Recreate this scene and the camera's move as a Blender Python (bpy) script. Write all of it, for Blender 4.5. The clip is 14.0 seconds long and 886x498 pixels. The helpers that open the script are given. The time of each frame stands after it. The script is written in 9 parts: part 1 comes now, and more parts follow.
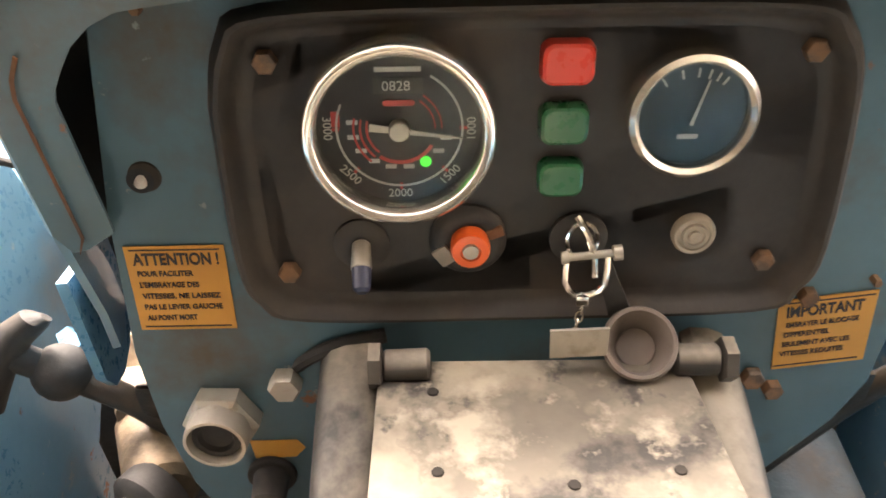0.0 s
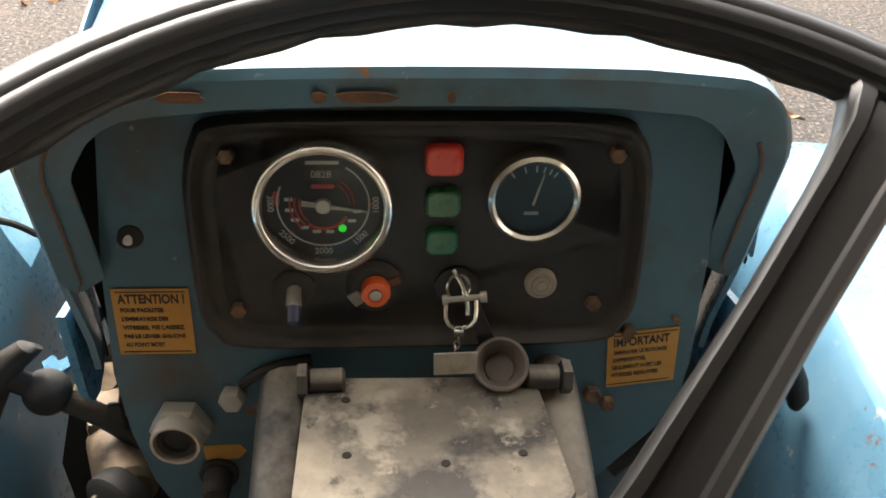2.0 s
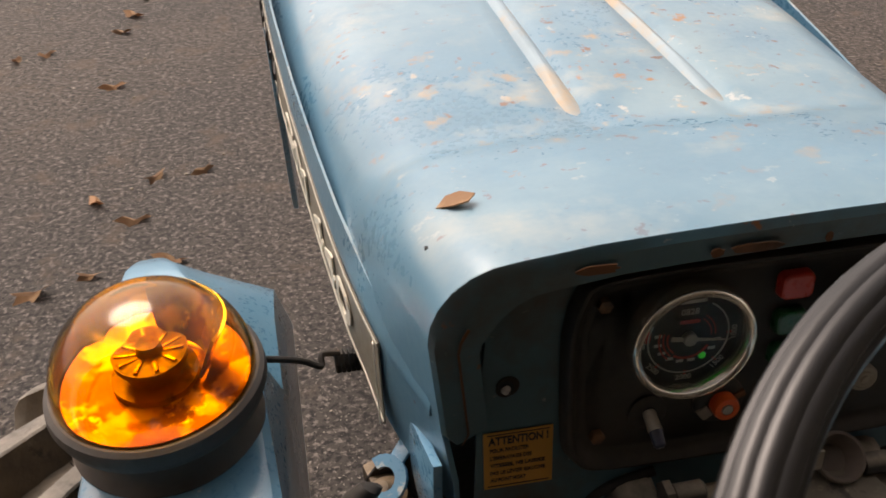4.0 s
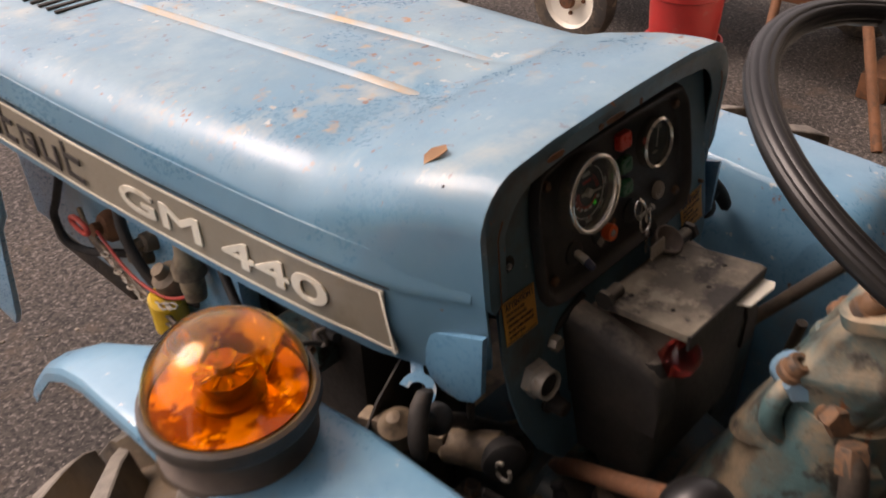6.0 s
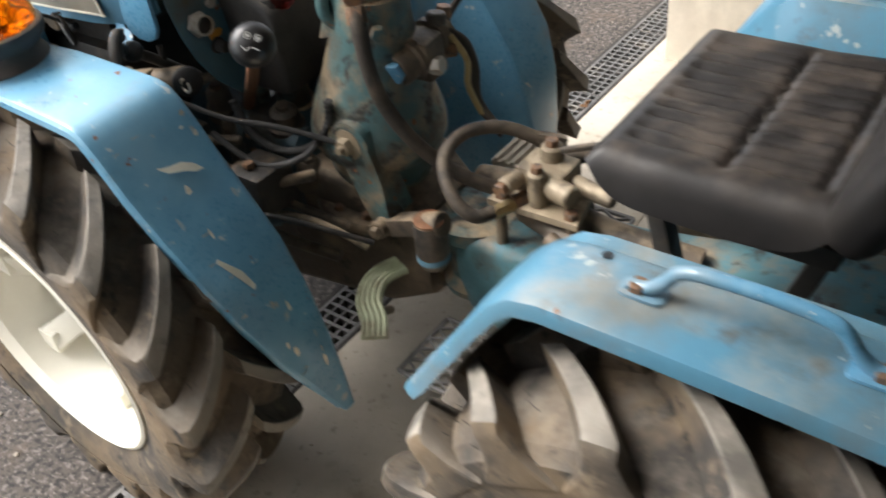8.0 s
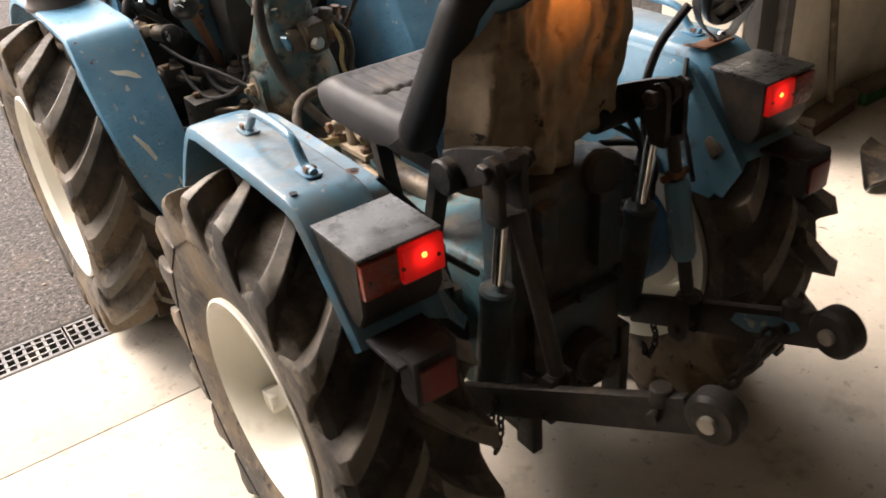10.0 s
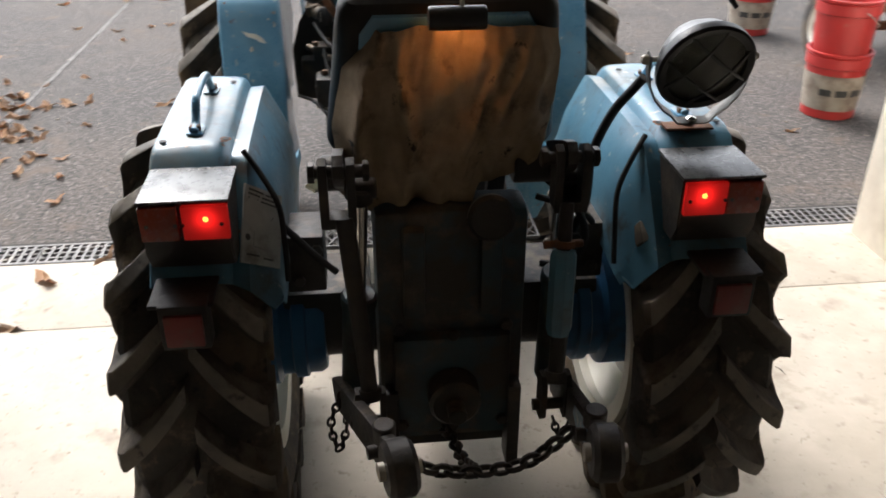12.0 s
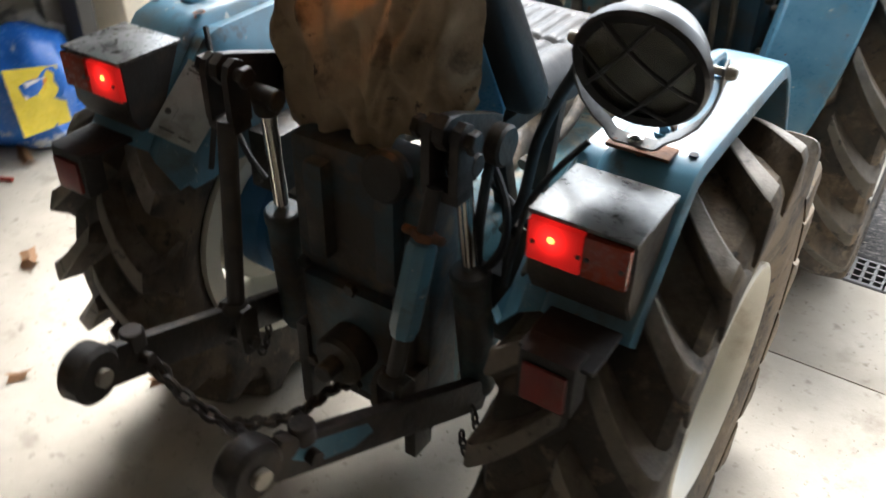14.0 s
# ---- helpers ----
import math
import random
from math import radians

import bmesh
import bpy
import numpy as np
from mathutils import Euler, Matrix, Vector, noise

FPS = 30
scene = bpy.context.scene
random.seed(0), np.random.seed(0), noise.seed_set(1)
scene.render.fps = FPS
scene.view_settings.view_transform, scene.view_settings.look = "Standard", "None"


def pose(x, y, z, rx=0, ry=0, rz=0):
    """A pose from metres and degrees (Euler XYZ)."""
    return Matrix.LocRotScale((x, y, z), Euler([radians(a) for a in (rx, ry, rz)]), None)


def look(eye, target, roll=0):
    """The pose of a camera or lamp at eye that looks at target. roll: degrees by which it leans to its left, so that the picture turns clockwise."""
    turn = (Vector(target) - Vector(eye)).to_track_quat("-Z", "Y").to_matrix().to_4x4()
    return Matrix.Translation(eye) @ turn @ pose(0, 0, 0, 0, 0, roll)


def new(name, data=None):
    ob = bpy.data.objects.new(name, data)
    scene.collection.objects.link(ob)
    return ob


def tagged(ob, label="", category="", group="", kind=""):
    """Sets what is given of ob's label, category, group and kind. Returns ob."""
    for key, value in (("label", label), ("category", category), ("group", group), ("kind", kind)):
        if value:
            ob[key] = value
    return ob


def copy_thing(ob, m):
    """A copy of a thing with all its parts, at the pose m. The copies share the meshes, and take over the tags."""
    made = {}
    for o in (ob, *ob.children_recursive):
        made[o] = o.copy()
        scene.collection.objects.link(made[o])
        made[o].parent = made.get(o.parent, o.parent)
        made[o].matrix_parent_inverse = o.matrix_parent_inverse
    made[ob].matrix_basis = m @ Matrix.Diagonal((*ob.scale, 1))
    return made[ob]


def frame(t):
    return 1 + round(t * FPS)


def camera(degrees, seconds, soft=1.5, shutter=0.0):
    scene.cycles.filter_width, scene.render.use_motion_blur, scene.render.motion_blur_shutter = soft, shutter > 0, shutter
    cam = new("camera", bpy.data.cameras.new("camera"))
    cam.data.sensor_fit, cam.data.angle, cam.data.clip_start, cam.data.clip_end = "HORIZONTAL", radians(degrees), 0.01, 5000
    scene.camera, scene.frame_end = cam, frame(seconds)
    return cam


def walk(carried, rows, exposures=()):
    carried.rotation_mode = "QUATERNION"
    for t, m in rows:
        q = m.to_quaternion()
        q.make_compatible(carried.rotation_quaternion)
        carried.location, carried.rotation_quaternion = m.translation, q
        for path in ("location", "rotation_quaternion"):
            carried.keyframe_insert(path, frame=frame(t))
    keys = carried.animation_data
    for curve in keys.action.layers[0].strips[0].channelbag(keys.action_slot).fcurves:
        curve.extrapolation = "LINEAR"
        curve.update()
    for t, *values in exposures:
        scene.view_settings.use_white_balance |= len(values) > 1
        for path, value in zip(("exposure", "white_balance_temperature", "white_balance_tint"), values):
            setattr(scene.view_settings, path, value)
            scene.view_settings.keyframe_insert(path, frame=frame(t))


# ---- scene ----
U = 0.87  # the plan below is drawn at 1 : 0.87

cam = camera(54.9, 14.0, soft=1.7, shutter=0.35)
PATH = [
    (0, (-0.051, -0.331, 1.401), (-0.026, 1.417, -0.092), -0.5),
    (0.5, (-0.048, -0.382, 1.421), (0.036, 1.423, -0.002), 1.7),
    (1, (-0.04, -0.414, 1.446), (0.062, 1.411, 0.053), 1.7),
    (1.5, (-0.041, -0.453, 1.483), (0.071, 1.399, 0.123), 1.8),
    (2, (-0.033, -0.468, 1.506), (0.159, 1.367, 0.133), 3.3),
    (2.5, (-0.046, -0.549, 1.547), (0.153, 1.336, 0.247), 2.4),
    (3, (-0.084, -0.582, 1.576), (0.115, 1.28, 0.243), 1.3),
    (3.5, (-0.214, -0.468, 1.578), (-0.04, 1.418, 0.275), -1.6),
    (3.6, (-0.239, -0.436, 1.584), (-0.106, 1.426, 0.243), -3.1),
    (3.7, (-0.268, -0.411, 1.6), (-0.103, 1.43, 0.233), -2.4),
    (5.8, (-0.739, -0.367, 1.659), (0.567, 0.964, 0.313), -2.3),
    (5.9, (-0.786, -0.401, 1.675), (0.561, 0.91, 0.353), -1.4),
    (6, (-0.828, -0.437, 1.701), (0.52, 0.877, 0.38), -1.8),
    (6.5, (-0.906, -0.671, 1.722), (0.393, 0.675, 0.385), -4.2),
    (7, (-0.967, -0.928, 1.714), (0.253, 0.499, 0.387), -8.5),
    (7.5, (-1.122, -1.14, 1.652), (0.103, 0.177, 0.221), -8.8),
    (8, (-1.144, -1.347, 1.622), (0.207, -0.182, 0.172), -7.5),
    (8.5, (-1.068, -1.655, 1.563), (0.248, -0.479, 0.09), -4.0),
    (8.7, (-1.074, -1.763, 1.583), (0.217, -0.513, 0.149), -3.8),
    (10.8, (-0.859, -2.783, 1.624), (0.084, -1.011, 0.502), -3.4),
    (11, (-0.754, -2.793, 1.633), (0.206, -1.008, 0.548), -1.1),
    (11.5, (-0.511, -2.818, 1.611), (0.206, -0.929, 0.517), -1.9),
    (12, (-0.18, -2.907, 1.564), (0.04, -0.906, 0.455), 0.1),
    (12.5, (0.038, -2.917, 1.571), (-0.046, -0.932, 0.414), -0.6),
    (13, (0.292, -2.744, 1.544), (0.09, -0.764, 0.391), 2.2),
    (13.5, (0.525, -2.585, 1.529), (-0.11, -0.731, 0.328), -0.2),
    (14, (0.815, -2.415, 1.533), (-0.202, -0.837, 0.207), 1.0),
]
EXPOSURES = [(0.0, 3.8, 7600, 20), (1.0, 3.38, 7350, 18), (2.0, 2.35, 7000, 12), (2.5, 1.95, 7100, 13), (3.0, 1.45, 7300, 15), (3.7, 0.6, 7500, 19), (5.8, 0.45, 7500, 27), (6.5, 0.85, 7800, 30), (7.0, 1.2, 8000, 28), (7.5, 1.3, 6800, 17), (8.0, 1.54, 6350, 10), (8.5, 2.15, 8200, 26), (8.7, 2.15, 8100, 26), (10.8, 1.62, 6400, 12), (11.6, 1.52, 6300, 12), (12.5, 1.56, 6060, 10), (13.5, 1.97, 6000, 8), (14.0, 2.32, 5950, 8)]
walk(cam, [(t, look(Vector(eye) * U, Vector(target) * U, roll)) for t, eye, target, roll in PATH], EXPOSURES)

# ---------------------------------------------------------------- light
world = bpy.data.worlds.new("sky")
scene.world = world
world.use_nodes = True
_n = world.node_tree.nodes
_sky = _n.new("ShaderNodeTexSky")
_sky.sky_type, _sky.sun_disc = "NISHITA", False
_sky.sun_elevation, _sky.sun_rotation = radians(48), radians(-25)
_sky.dust_density, _sky.air_density = 3.0, 1.0
_hsv = _n.new("ShaderNodeHueSaturation")
_hsv.inputs["Saturation"].default_value = 0.15
world.node_tree.links.new(_sky.outputs[0], _hsv.inputs["Color"])
world.node_tree.links.new(_hsv.outputs[0], _n["Background"].inputs[0])
_n["Background"].inputs[1].default_value = 0.15

sun = new("sun", bpy.data.lights.new("sun", "SUN"))
sun.data.energy, sun.data.angle, sun.data.color = 1.5, radians(30), (1.0, 0.93, 0.85)
sun.matrix_world = look((-2.0, 4.5, 6.0), (0, 0, 0))


# ---------------------------------------------------------------- materials
def surface(name, base, layers=(), rough=0.5, metal=0.0, fine=90.0, bump=0.12, vary=0.25, coat=0.0, rough_to=None, piece=0.0):
    """A procedural surface: base colour, grain, and patches (colour, scale, low, high) laid over it."""
    m = bpy.data.materials.new(name)
    m.use_nodes = True
    t = m.node_tree
    bsdf = t.nodes["Principled BSDF"]
    co = t.nodes.new("ShaderNodeTexCoord")

    def noise_at(scale, detail=6.0):
        n = t.nodes.new("ShaderNodeTexNoise")
        n.inputs["Scale"].default_value, n.inputs["Detail"].default_value = scale, detail
        n.inputs["Roughness"].default_value = 0.62
        t.links.new(co.outputs["Object"], n.inputs["Vector"])
        return n.outputs["Fac"]

    def ramp(fac, lo, hi, a=0.0, b=1.0):
        r = t.nodes.new("ShaderNodeMapRange")
        r.inputs["From Min"].default_value, r.inputs["From Max"].default_value = lo, hi
        r.inputs["To Min"].default_value, r.inputs["To Max"].default_value = a, b
        t.links.new(fac, r.inputs["Value"])
        return r.outputs["Result"]

    def mix(fac, a, b, mode="MIX"):
        x = t.nodes.new("ShaderNodeMix")
        x.data_type, x.blend_type = "RGBA", mode
        for v, s in ((fac, "Factor"), (a, 6), (b, 7)):
            if isinstance(v, bpy.types.NodeSocket):
                t.links.new(v, x.inputs[s])
            else:
                x.inputs[s].default_value = v if s == "Factor" else (*v, 1)
        return x.outputs[2]

    grain = noise_at(fine, 4.0)
    colour = mix(ramp(noise_at(fine / 14, 5.0), 0.3, 0.7), tuple(c * (1 - vary) for c in base), tuple(min(1, c * (1 + vary)) for c in base))
    if piece:
        info = t.nodes.new("ShaderNodeObjectInfo")
        colour = mix(ramp(info.outputs["Random"], 0, 1), colour, mix(1.0, colour, (1 - piece,) * 3, "MULTIPLY"))
    roughness = ramp(grain, 0.3, 0.7, max(0.03, rough - 0.07), min(1, rough + 0.07))
    for patch, scale, lo, hi, *settles in layers:
        fac = ramp(noise_at(scale), lo, hi)
        if settles:  # dirt and rust that lie on upward faces
            geo, axes, mul = t.nodes.new("ShaderNodeNewGeometry"), t.nodes.new("ShaderNodeSeparateXYZ"), t.nodes.new("ShaderNodeMath")
            t.links.new(geo.outputs["Normal"], axes.inputs[0])
            mul.operation = "MULTIPLY"
            t.links.new(fac, mul.inputs[0]), t.links.new(ramp(axes.outputs[2], settles[0] - 0.3, settles[0] + 0.2), mul.inputs[1])
            fac = mul.outputs[0]
        colour = mix(fac, colour, patch)
        if rough_to is not None:
            k = t.nodes.new("ShaderNodeMix")
            t.links.new(fac, k.inputs[0]), t.links.new(roughness, k.inputs[2])
            k.inputs[3].default_value = rough_to
            roughness = k.outputs[0]
    t.links.new(colour, bsdf.inputs["Base Color"])
    t.links.new(roughness, bsdf.inputs["Roughness"])
    bsdf.inputs["Metallic"].default_value = metal
    bsdf.inputs["Coat Weight"].default_value = coat
    bsdf.inputs["Coat Roughness"].default_value = 0.1
    if bump:
        b = t.nodes.new("ShaderNodeBump")
        b.inputs["Strength"].default_value, b.inputs["Distance"].default_value = bump, 0.004
        t.links.new(grain, b.inputs["Height"])
        t.links.new(b.outputs[0], bsdf.inputs["Normal"])
    return m


def glow(name, colour, strength):
    m = bpy.data.materials.new(name)
    m.use_nodes = True
    b = m.node_tree.nodes["Principled BSDF"]
    b.inputs["Base Color"].default_value = (*colour, 1)
    b.inputs["Emission Color"].default_value = (*colour, 1)
    b.inputs["Emission Strength"].default_value = strength
    return m


def clear(name, colour, rough=0.05, weight=1.0, ior=1.45):
    m = bpy.data.materials.new(name)
    m.use_nodes = True
    b = m.node_tree.nodes["Principled BSDF"]
    b.inputs["Base Color"].default_value = (*colour, 1)
    b.inputs["Transmission Weight"].default_value = weight
    b.inputs["Roughness"].default_value = rough
    b.inputs["IOR"].default_value = ior
    return m


RUST, DUST, MUD = (0.22, 0.085, 0.03), (0.30, 0.235, 0.16), (0.17, 0.125, 0.08)
BLUE = (0.115, 0.305, 0.465)
m_blue = surface("blue_paint", BLUE, [((0.26, 0.40, 0.48), 7, 0.56, 0.80), ((0.44, 0.48, 0.48), 24, 0.655, 0.70), ((0.55, 0.54, 0.48), 60, 0.68, 0.71), (RUST, 16, 0.68, 0.71), ((0.20, 0.23, 0.22), 4, 0.54, 0.80), ((0.34, 0.30, 0.23), 9, 0.60, 0.78, 0.85)], 0.30, fine=140, bump=0.03, vary=0.12, coat=0.5, rough_to=0.45)
m_blue_rusty = surface("rust_spotted_blue_paint", (0.098, 0.245, 0.355), [((0.30, 0.43, 0.48), 4, 0.42, 0.66, 0.8), ((0.48, 0.49, 0.43), 9, 0.54, 0.72, 0.85), ((0.56, 0.58, 0.55), 48, 0.635, 0.68, 0.85), ((0.46, 0.30, 0.15), 24, 0.600, 0.70, 0.85), ((0.42, 0.19, 0.05), 30, 0.640, 0.70, 0.85), (RUST, 52, 0.640, 0.680, 0.85), (RUST, 20, 0.70, 0.72), ((0.145, 0.29, 0.39), 3, 0.45, 0.65)], 0.28, fine=140, bump=0.04, vary=0.08, coat=0.25, rough_to=0.5)
# grime and dust, over a blue darkened for the garage shade on the rear fenders
m_blue_dirty_shade = surface("shaded_grimy_blue_paint", (0.085, 0.225, 0.325), [((0.20, 0.31, 0.36), 7, 0.62, 0.85), ((0.085, 0.11, 0.11), 5, 0.48, 0.72), ((0.065, 0.06, 0.052), 13, 0.58, 0.72), ((0.34, 0.32, 0.265), 6, 0.50, 0.70, 0.9), (RUST, 30, 0.68, 0.71), ((0.36, 0.40, 0.40), 34, 0.64, 0.68), ((0.16, 0.135, 0.095), 4, 0.54, 0.76)], 0.36, fine=140, bump=0.05, vary=0.12, coat=0.3, rough_to=0.5)
m_base = surface("sun_bleached_rubber", (0.12, 0.10, 0.088), [((0.19, 0.15, 0.12), 8, 0.45, 0.7)], 0.75, fine=120, bump=0.12)
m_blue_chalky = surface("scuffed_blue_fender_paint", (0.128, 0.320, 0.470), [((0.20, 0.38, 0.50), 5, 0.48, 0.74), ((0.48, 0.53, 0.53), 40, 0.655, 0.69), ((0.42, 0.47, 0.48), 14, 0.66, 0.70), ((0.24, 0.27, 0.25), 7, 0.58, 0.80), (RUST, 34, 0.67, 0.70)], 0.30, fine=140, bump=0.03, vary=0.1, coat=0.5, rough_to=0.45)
# darker copy of the tractor blue: shade of the garage-facing sides in the colour
m_blue_dash = surface("shaded_blue_paint", (0.060, 0.140, 0.180), [((0.085, 0.115, 0.120), 5, 0.48, 0.70), ((0.075, 0.062, 0.043), 8, 0.54, 0.72), ((0.20, 0.24, 0.24), 55, 0.66, 0.70), (RUST, 22, 0.675, 0.71)], 0.45, fine=150, bump=0.05, vary=0.12)
m_blue_oily = surface("oily_blue_casting", (0.060, 0.124, 0.126), [((0.090, 0.072, 0.048), 9, 0.48, 0.64), ((0.25, 0.192, 0.122), 14, 0.49, 0.66), ((0.035, 0.032, 0.027), 24, 0.53, 0.63), ((0.40, 0.305, 0.195), 13, 0.42, 0.60, 0.5), (RUST, 34, 0.66, 0.70)], 0.46, fine=70, bump=0.45, vary=0.25, rough_to=0.62)
m_gearbox = surface("dusty_teal_gearbox_paint", (0.075, 0.185, 0.215), [((0.10, 0.085, 0.06), 7, 0.50, 0.68), ((0.24, 0.19, 0.125), 12, 0.50, 0.66, 0.6), ((0.04, 0.037, 0.032), 22, 0.56, 0.66)], 0.5, fine=80, bump=0.3, vary=0.2)
m_blue_deep = surface("deep_blue_hub_paint", (0.030, 0.135, 0.290), [((0.04, 0.06, 0.075), 9, 0.55, 0.72)], 0.4, fine=90, bump=0.08)
m_oily = surface("oily_dusty_iron", (0.080, 0.062, 0.045), [((0.21, 0.155, 0.10), 10, 0.46, 0.68), ((0.028, 0.024, 0.020), 17, 0.56, 0.68), ((0.33, 0.25, 0.165), 15, 0.46, 0.62, 0.7)], 0.58, metal=0.1, fine=80, bump=0.4, vary=0.3)
m_grease = surface("black_greasy_iron", (0.036, 0.031, 0.027), [((0.075, 0.057, 0.040), 10, 0.50, 0.70), ((0.016, 0.015, 0.014), 17, 0.54, 0.66), ((0.10, 0.078, 0.055), 15, 0.52, 0.68, 0.75)], 0.5, metal=0.2, fine=80, bump=0.4, vary=0.3)
m_dark = surface("blackened_iron", (0.034, 0.031, 0.028), [((0.095, 0.070, 0.046), 11, 0.50, 0.72), ((0.16, 0.12, 0.08), 18, 0.50, 0.66, 0.7)], 0.5, metal=0.2, fine=90, bump=0.3)
m_rust = surface("rusty_steel", (0.17, 0.075, 0.035), [((0.07, 0.04, 0.025), 20, 0.5, 0.7), ((0.3, 0.2, 0.12), 12, 0.62, 0.8)], 0.75, metal=0.2, fine=120, bump=0.4)
m_bolt = surface("rusty_bolt_head", (0.21, 0.115, 0.062), [((0.10, 0.075, 0.058), 60, 0.45, 0.6)], 0.6, metal=0.3, fine=200, bump=0.25)
m_plated = surface("zinc_plated_steel", (0.46, 0.425, 0.36), [((0.32, 0.26, 0.19), 45, 0.55, 0.72)], 0.42, metal=0.55, fine=160, bump=0.08)
m_chrome = surface("worn_chrome", (0.80, 0.78, 0.74), [((0.45, 0.36, 0.26), 40, 0.66, 0.76)], 0.14, metal=1.0, fine=120, bump=0.02, vary=0.05)
m_black = surface("black_dash_plastic", (0.026, 0.0225, 0.020), [((0.085, 0.066, 0.048), 6, 0.50, 0.80), ((0.055, 0.042, 0.031), 19, 0.50, 0.72)], 0.55, fine=160, bump=0.06, rough_to=0.7)
m_wheel = surface("black_steering_wheel_plastic", (0.011, 0.0105, 0.0105), [((0.020, 0.018, 0.016), 7, 0.55, 0.85)], 0.27, fine=160, bump=0.0, vary=0.1)
_b = m_wheel.node_tree.nodes["Principled BSDF"].inputs["Roughness"]  # even sheen on the moulded plastic
m_wheel.node_tree.links.remove(_b.links[0])
_b.default_value = 0.36
m_lid = surface("dust_caked_black_plastic", (0.17, 0.147, 0.115), [((0.40, 0.345, 0.26), 7, 0.47, 0.62), ((0.055, 0.050, 0.044), 15, 0.50, 0.60), ((0.42, 0.365, 0.28), 19, 0.57, 0.66), ((0.06, 0.054, 0.047), 42, 0.60, 0.68), ((0.34, 0.295, 0.225), 60, 0.62, 0.72)], 0.75, fine=150, bump=0.15)
m_cheek = surface("dusty_grey_plastic", (0.36, 0.315, 0.255), [((0.17, 0.15, 0.125), 9, 0.5, 0.7)], 0.62, fine=150, bump=0.08)
m_rubber_grey = surface("weathered_grey_rubber", (0.060, 0.055, 0.052), [((0.10, 0.088, 0.078), 9, 0.48, 0.72)], 0.62, fine=120, bump=0.12)
m_rubber = surface("black_rubber", (0.020, 0.019, 0.018), [((0.070, 0.056, 0.042), 9, 0.55, 0.8)], 0.7, fine=120, bump=0.15)
m_tyre = surface("dusty_tyre_rubber", (0.050, 0.044, 0.038), [((0.115, 0.090, 0.064), 8, 0.46, 0.66), ((0.165, 0.120, 0.074), 3.2, 0.47, 0.60), ((0.026, 0.024, 0.022), 30, 0.58, 0.68), ((0.20, 0.155, 0.105), 22, 0.56, 0.68), ((0.17, 0.145, 0.115), 14, 0.42, 0.62, 0.6)], 0.82, fine=90, bump=0.4, vary=0.25)
m_lug = surface("worn_grey_tan_rubber", (0.135, 0.122, 0.104), [((0.20, 0.175, 0.14), 9, 0.44, 0.64), ((0.055, 0.050, 0.044), 35, 0.58, 0.68), ((0.27, 0.24, 0.20), 16, 0.44, 0.64, 0.5)], 0.72, fine=110, bump=0.35, vary=0.25)
m_rim = surface("cream_white_rim_paint", (0.74, 0.71, 0.61), [((0.42, 0.35, 0.25), 7, 0.6, 0.8), (RUST, 26, 0.73, 0.77)], 0.4, fine=110, bump=0.05, vary=0.05)
m_seat = surface("black_vinyl", (0.018, 0.016, 0.015), [((0.030, 0.025, 0.021), 6, 0.50, 0.76), ((0.075, 0.060, 0.048), 11, 0.46, 0.70, 0.75)], 0.42, fine=210, bump=0.06)
m_seat.node_tree.nodes["Principled BSDF"].inputs["Specular IOR Level"].default_value = 0.26
m_cloth = surface("grimy_tan_canvas", (0.38, 0.285, 0.185), [((0.24, 0.17, 0.105), 6, 0.46, 0.64), ((0.115, 0.080, 0.052), 13, 0.56, 0.68), ((0.045, 0.036, 0.027), 22, 0.63, 0.69)], 0.92, fine=300, bump=0.3, vary=0.18)
m_strip = surface("taupe_decal", (0.25, 0.225, 0.175), [((0.17, 0.15, 0.11), 9, 0.55, 0.75)], 0.45, fine=150, bump=0.03, vary=0.08)
m_cream = surface("cream_lettering", (0.72, 0.69, 0.58), [((0.45, 0.40, 0.30), 20, 0.62, 0.75)], 0.5, fine=150, bump=0.03)
m_ink = surface("black_ink", (0.025, 0.022, 0.02), (), 0.55, bump=0.0)
m_sticker = surface("faded_orange_sticker", (0.62, 0.30, 0.05), [((0.36, 0.19, 0.06), 12, 0.55, 0.75)], 0.5, fine=150, bump=0.02, vary=0.08)
m_decal = surface("grey_white_instruction_decal", (0.36, 0.37, 0.35), [((0.16, 0.15, 0.12), 14, 0.55, 0.7)], 0.5, fine=150, bump=0.02)
m_orange = surface("orange_plastic", (0.85, 0.13, 0.03), (), 0.35, fine=150, bump=0.02, vary=0.08)
m_redlens = surface("red_pilot_lens", (0.72, 0.055, 0.035), (), 0.3, fine=150, bump=0.02, vary=0.06, coat=0.3)
m_redcap = clear("dark_red_clear_plastic", (0.85, 0.10, 0.085), 0.2)
m_greenlens = surface("green_pilot_lens", (0.012, 0.125, 0.05), (), 0.3, fine=150, bump=0.02, vary=0.06, coat=0.3)
m_dial = surface("black_dial_face", (0.018, 0.019, 0.022), (), 0.45, fine=200, bump=0.0)
m_dial_blue = surface("blue_black_dial_face", (0.022, 0.045, 0.06), (), 0.4, fine=200, bump=0.0)
m_mark = surface("dial_markings", (0.55, 0.55, 0.52), (), 0.5, bump=0.0)
m_redmark = surface("red_dial_markings", (0.5, 0.05, 0.04), (), 0.5, bump=0.0)
m_greenled = glow("green_pilot_light", (0.008, 0.85, 0.06), 0.085)
m_amber = clear("amber_dome", (1.0, 0.48, 0.022), 0.03)
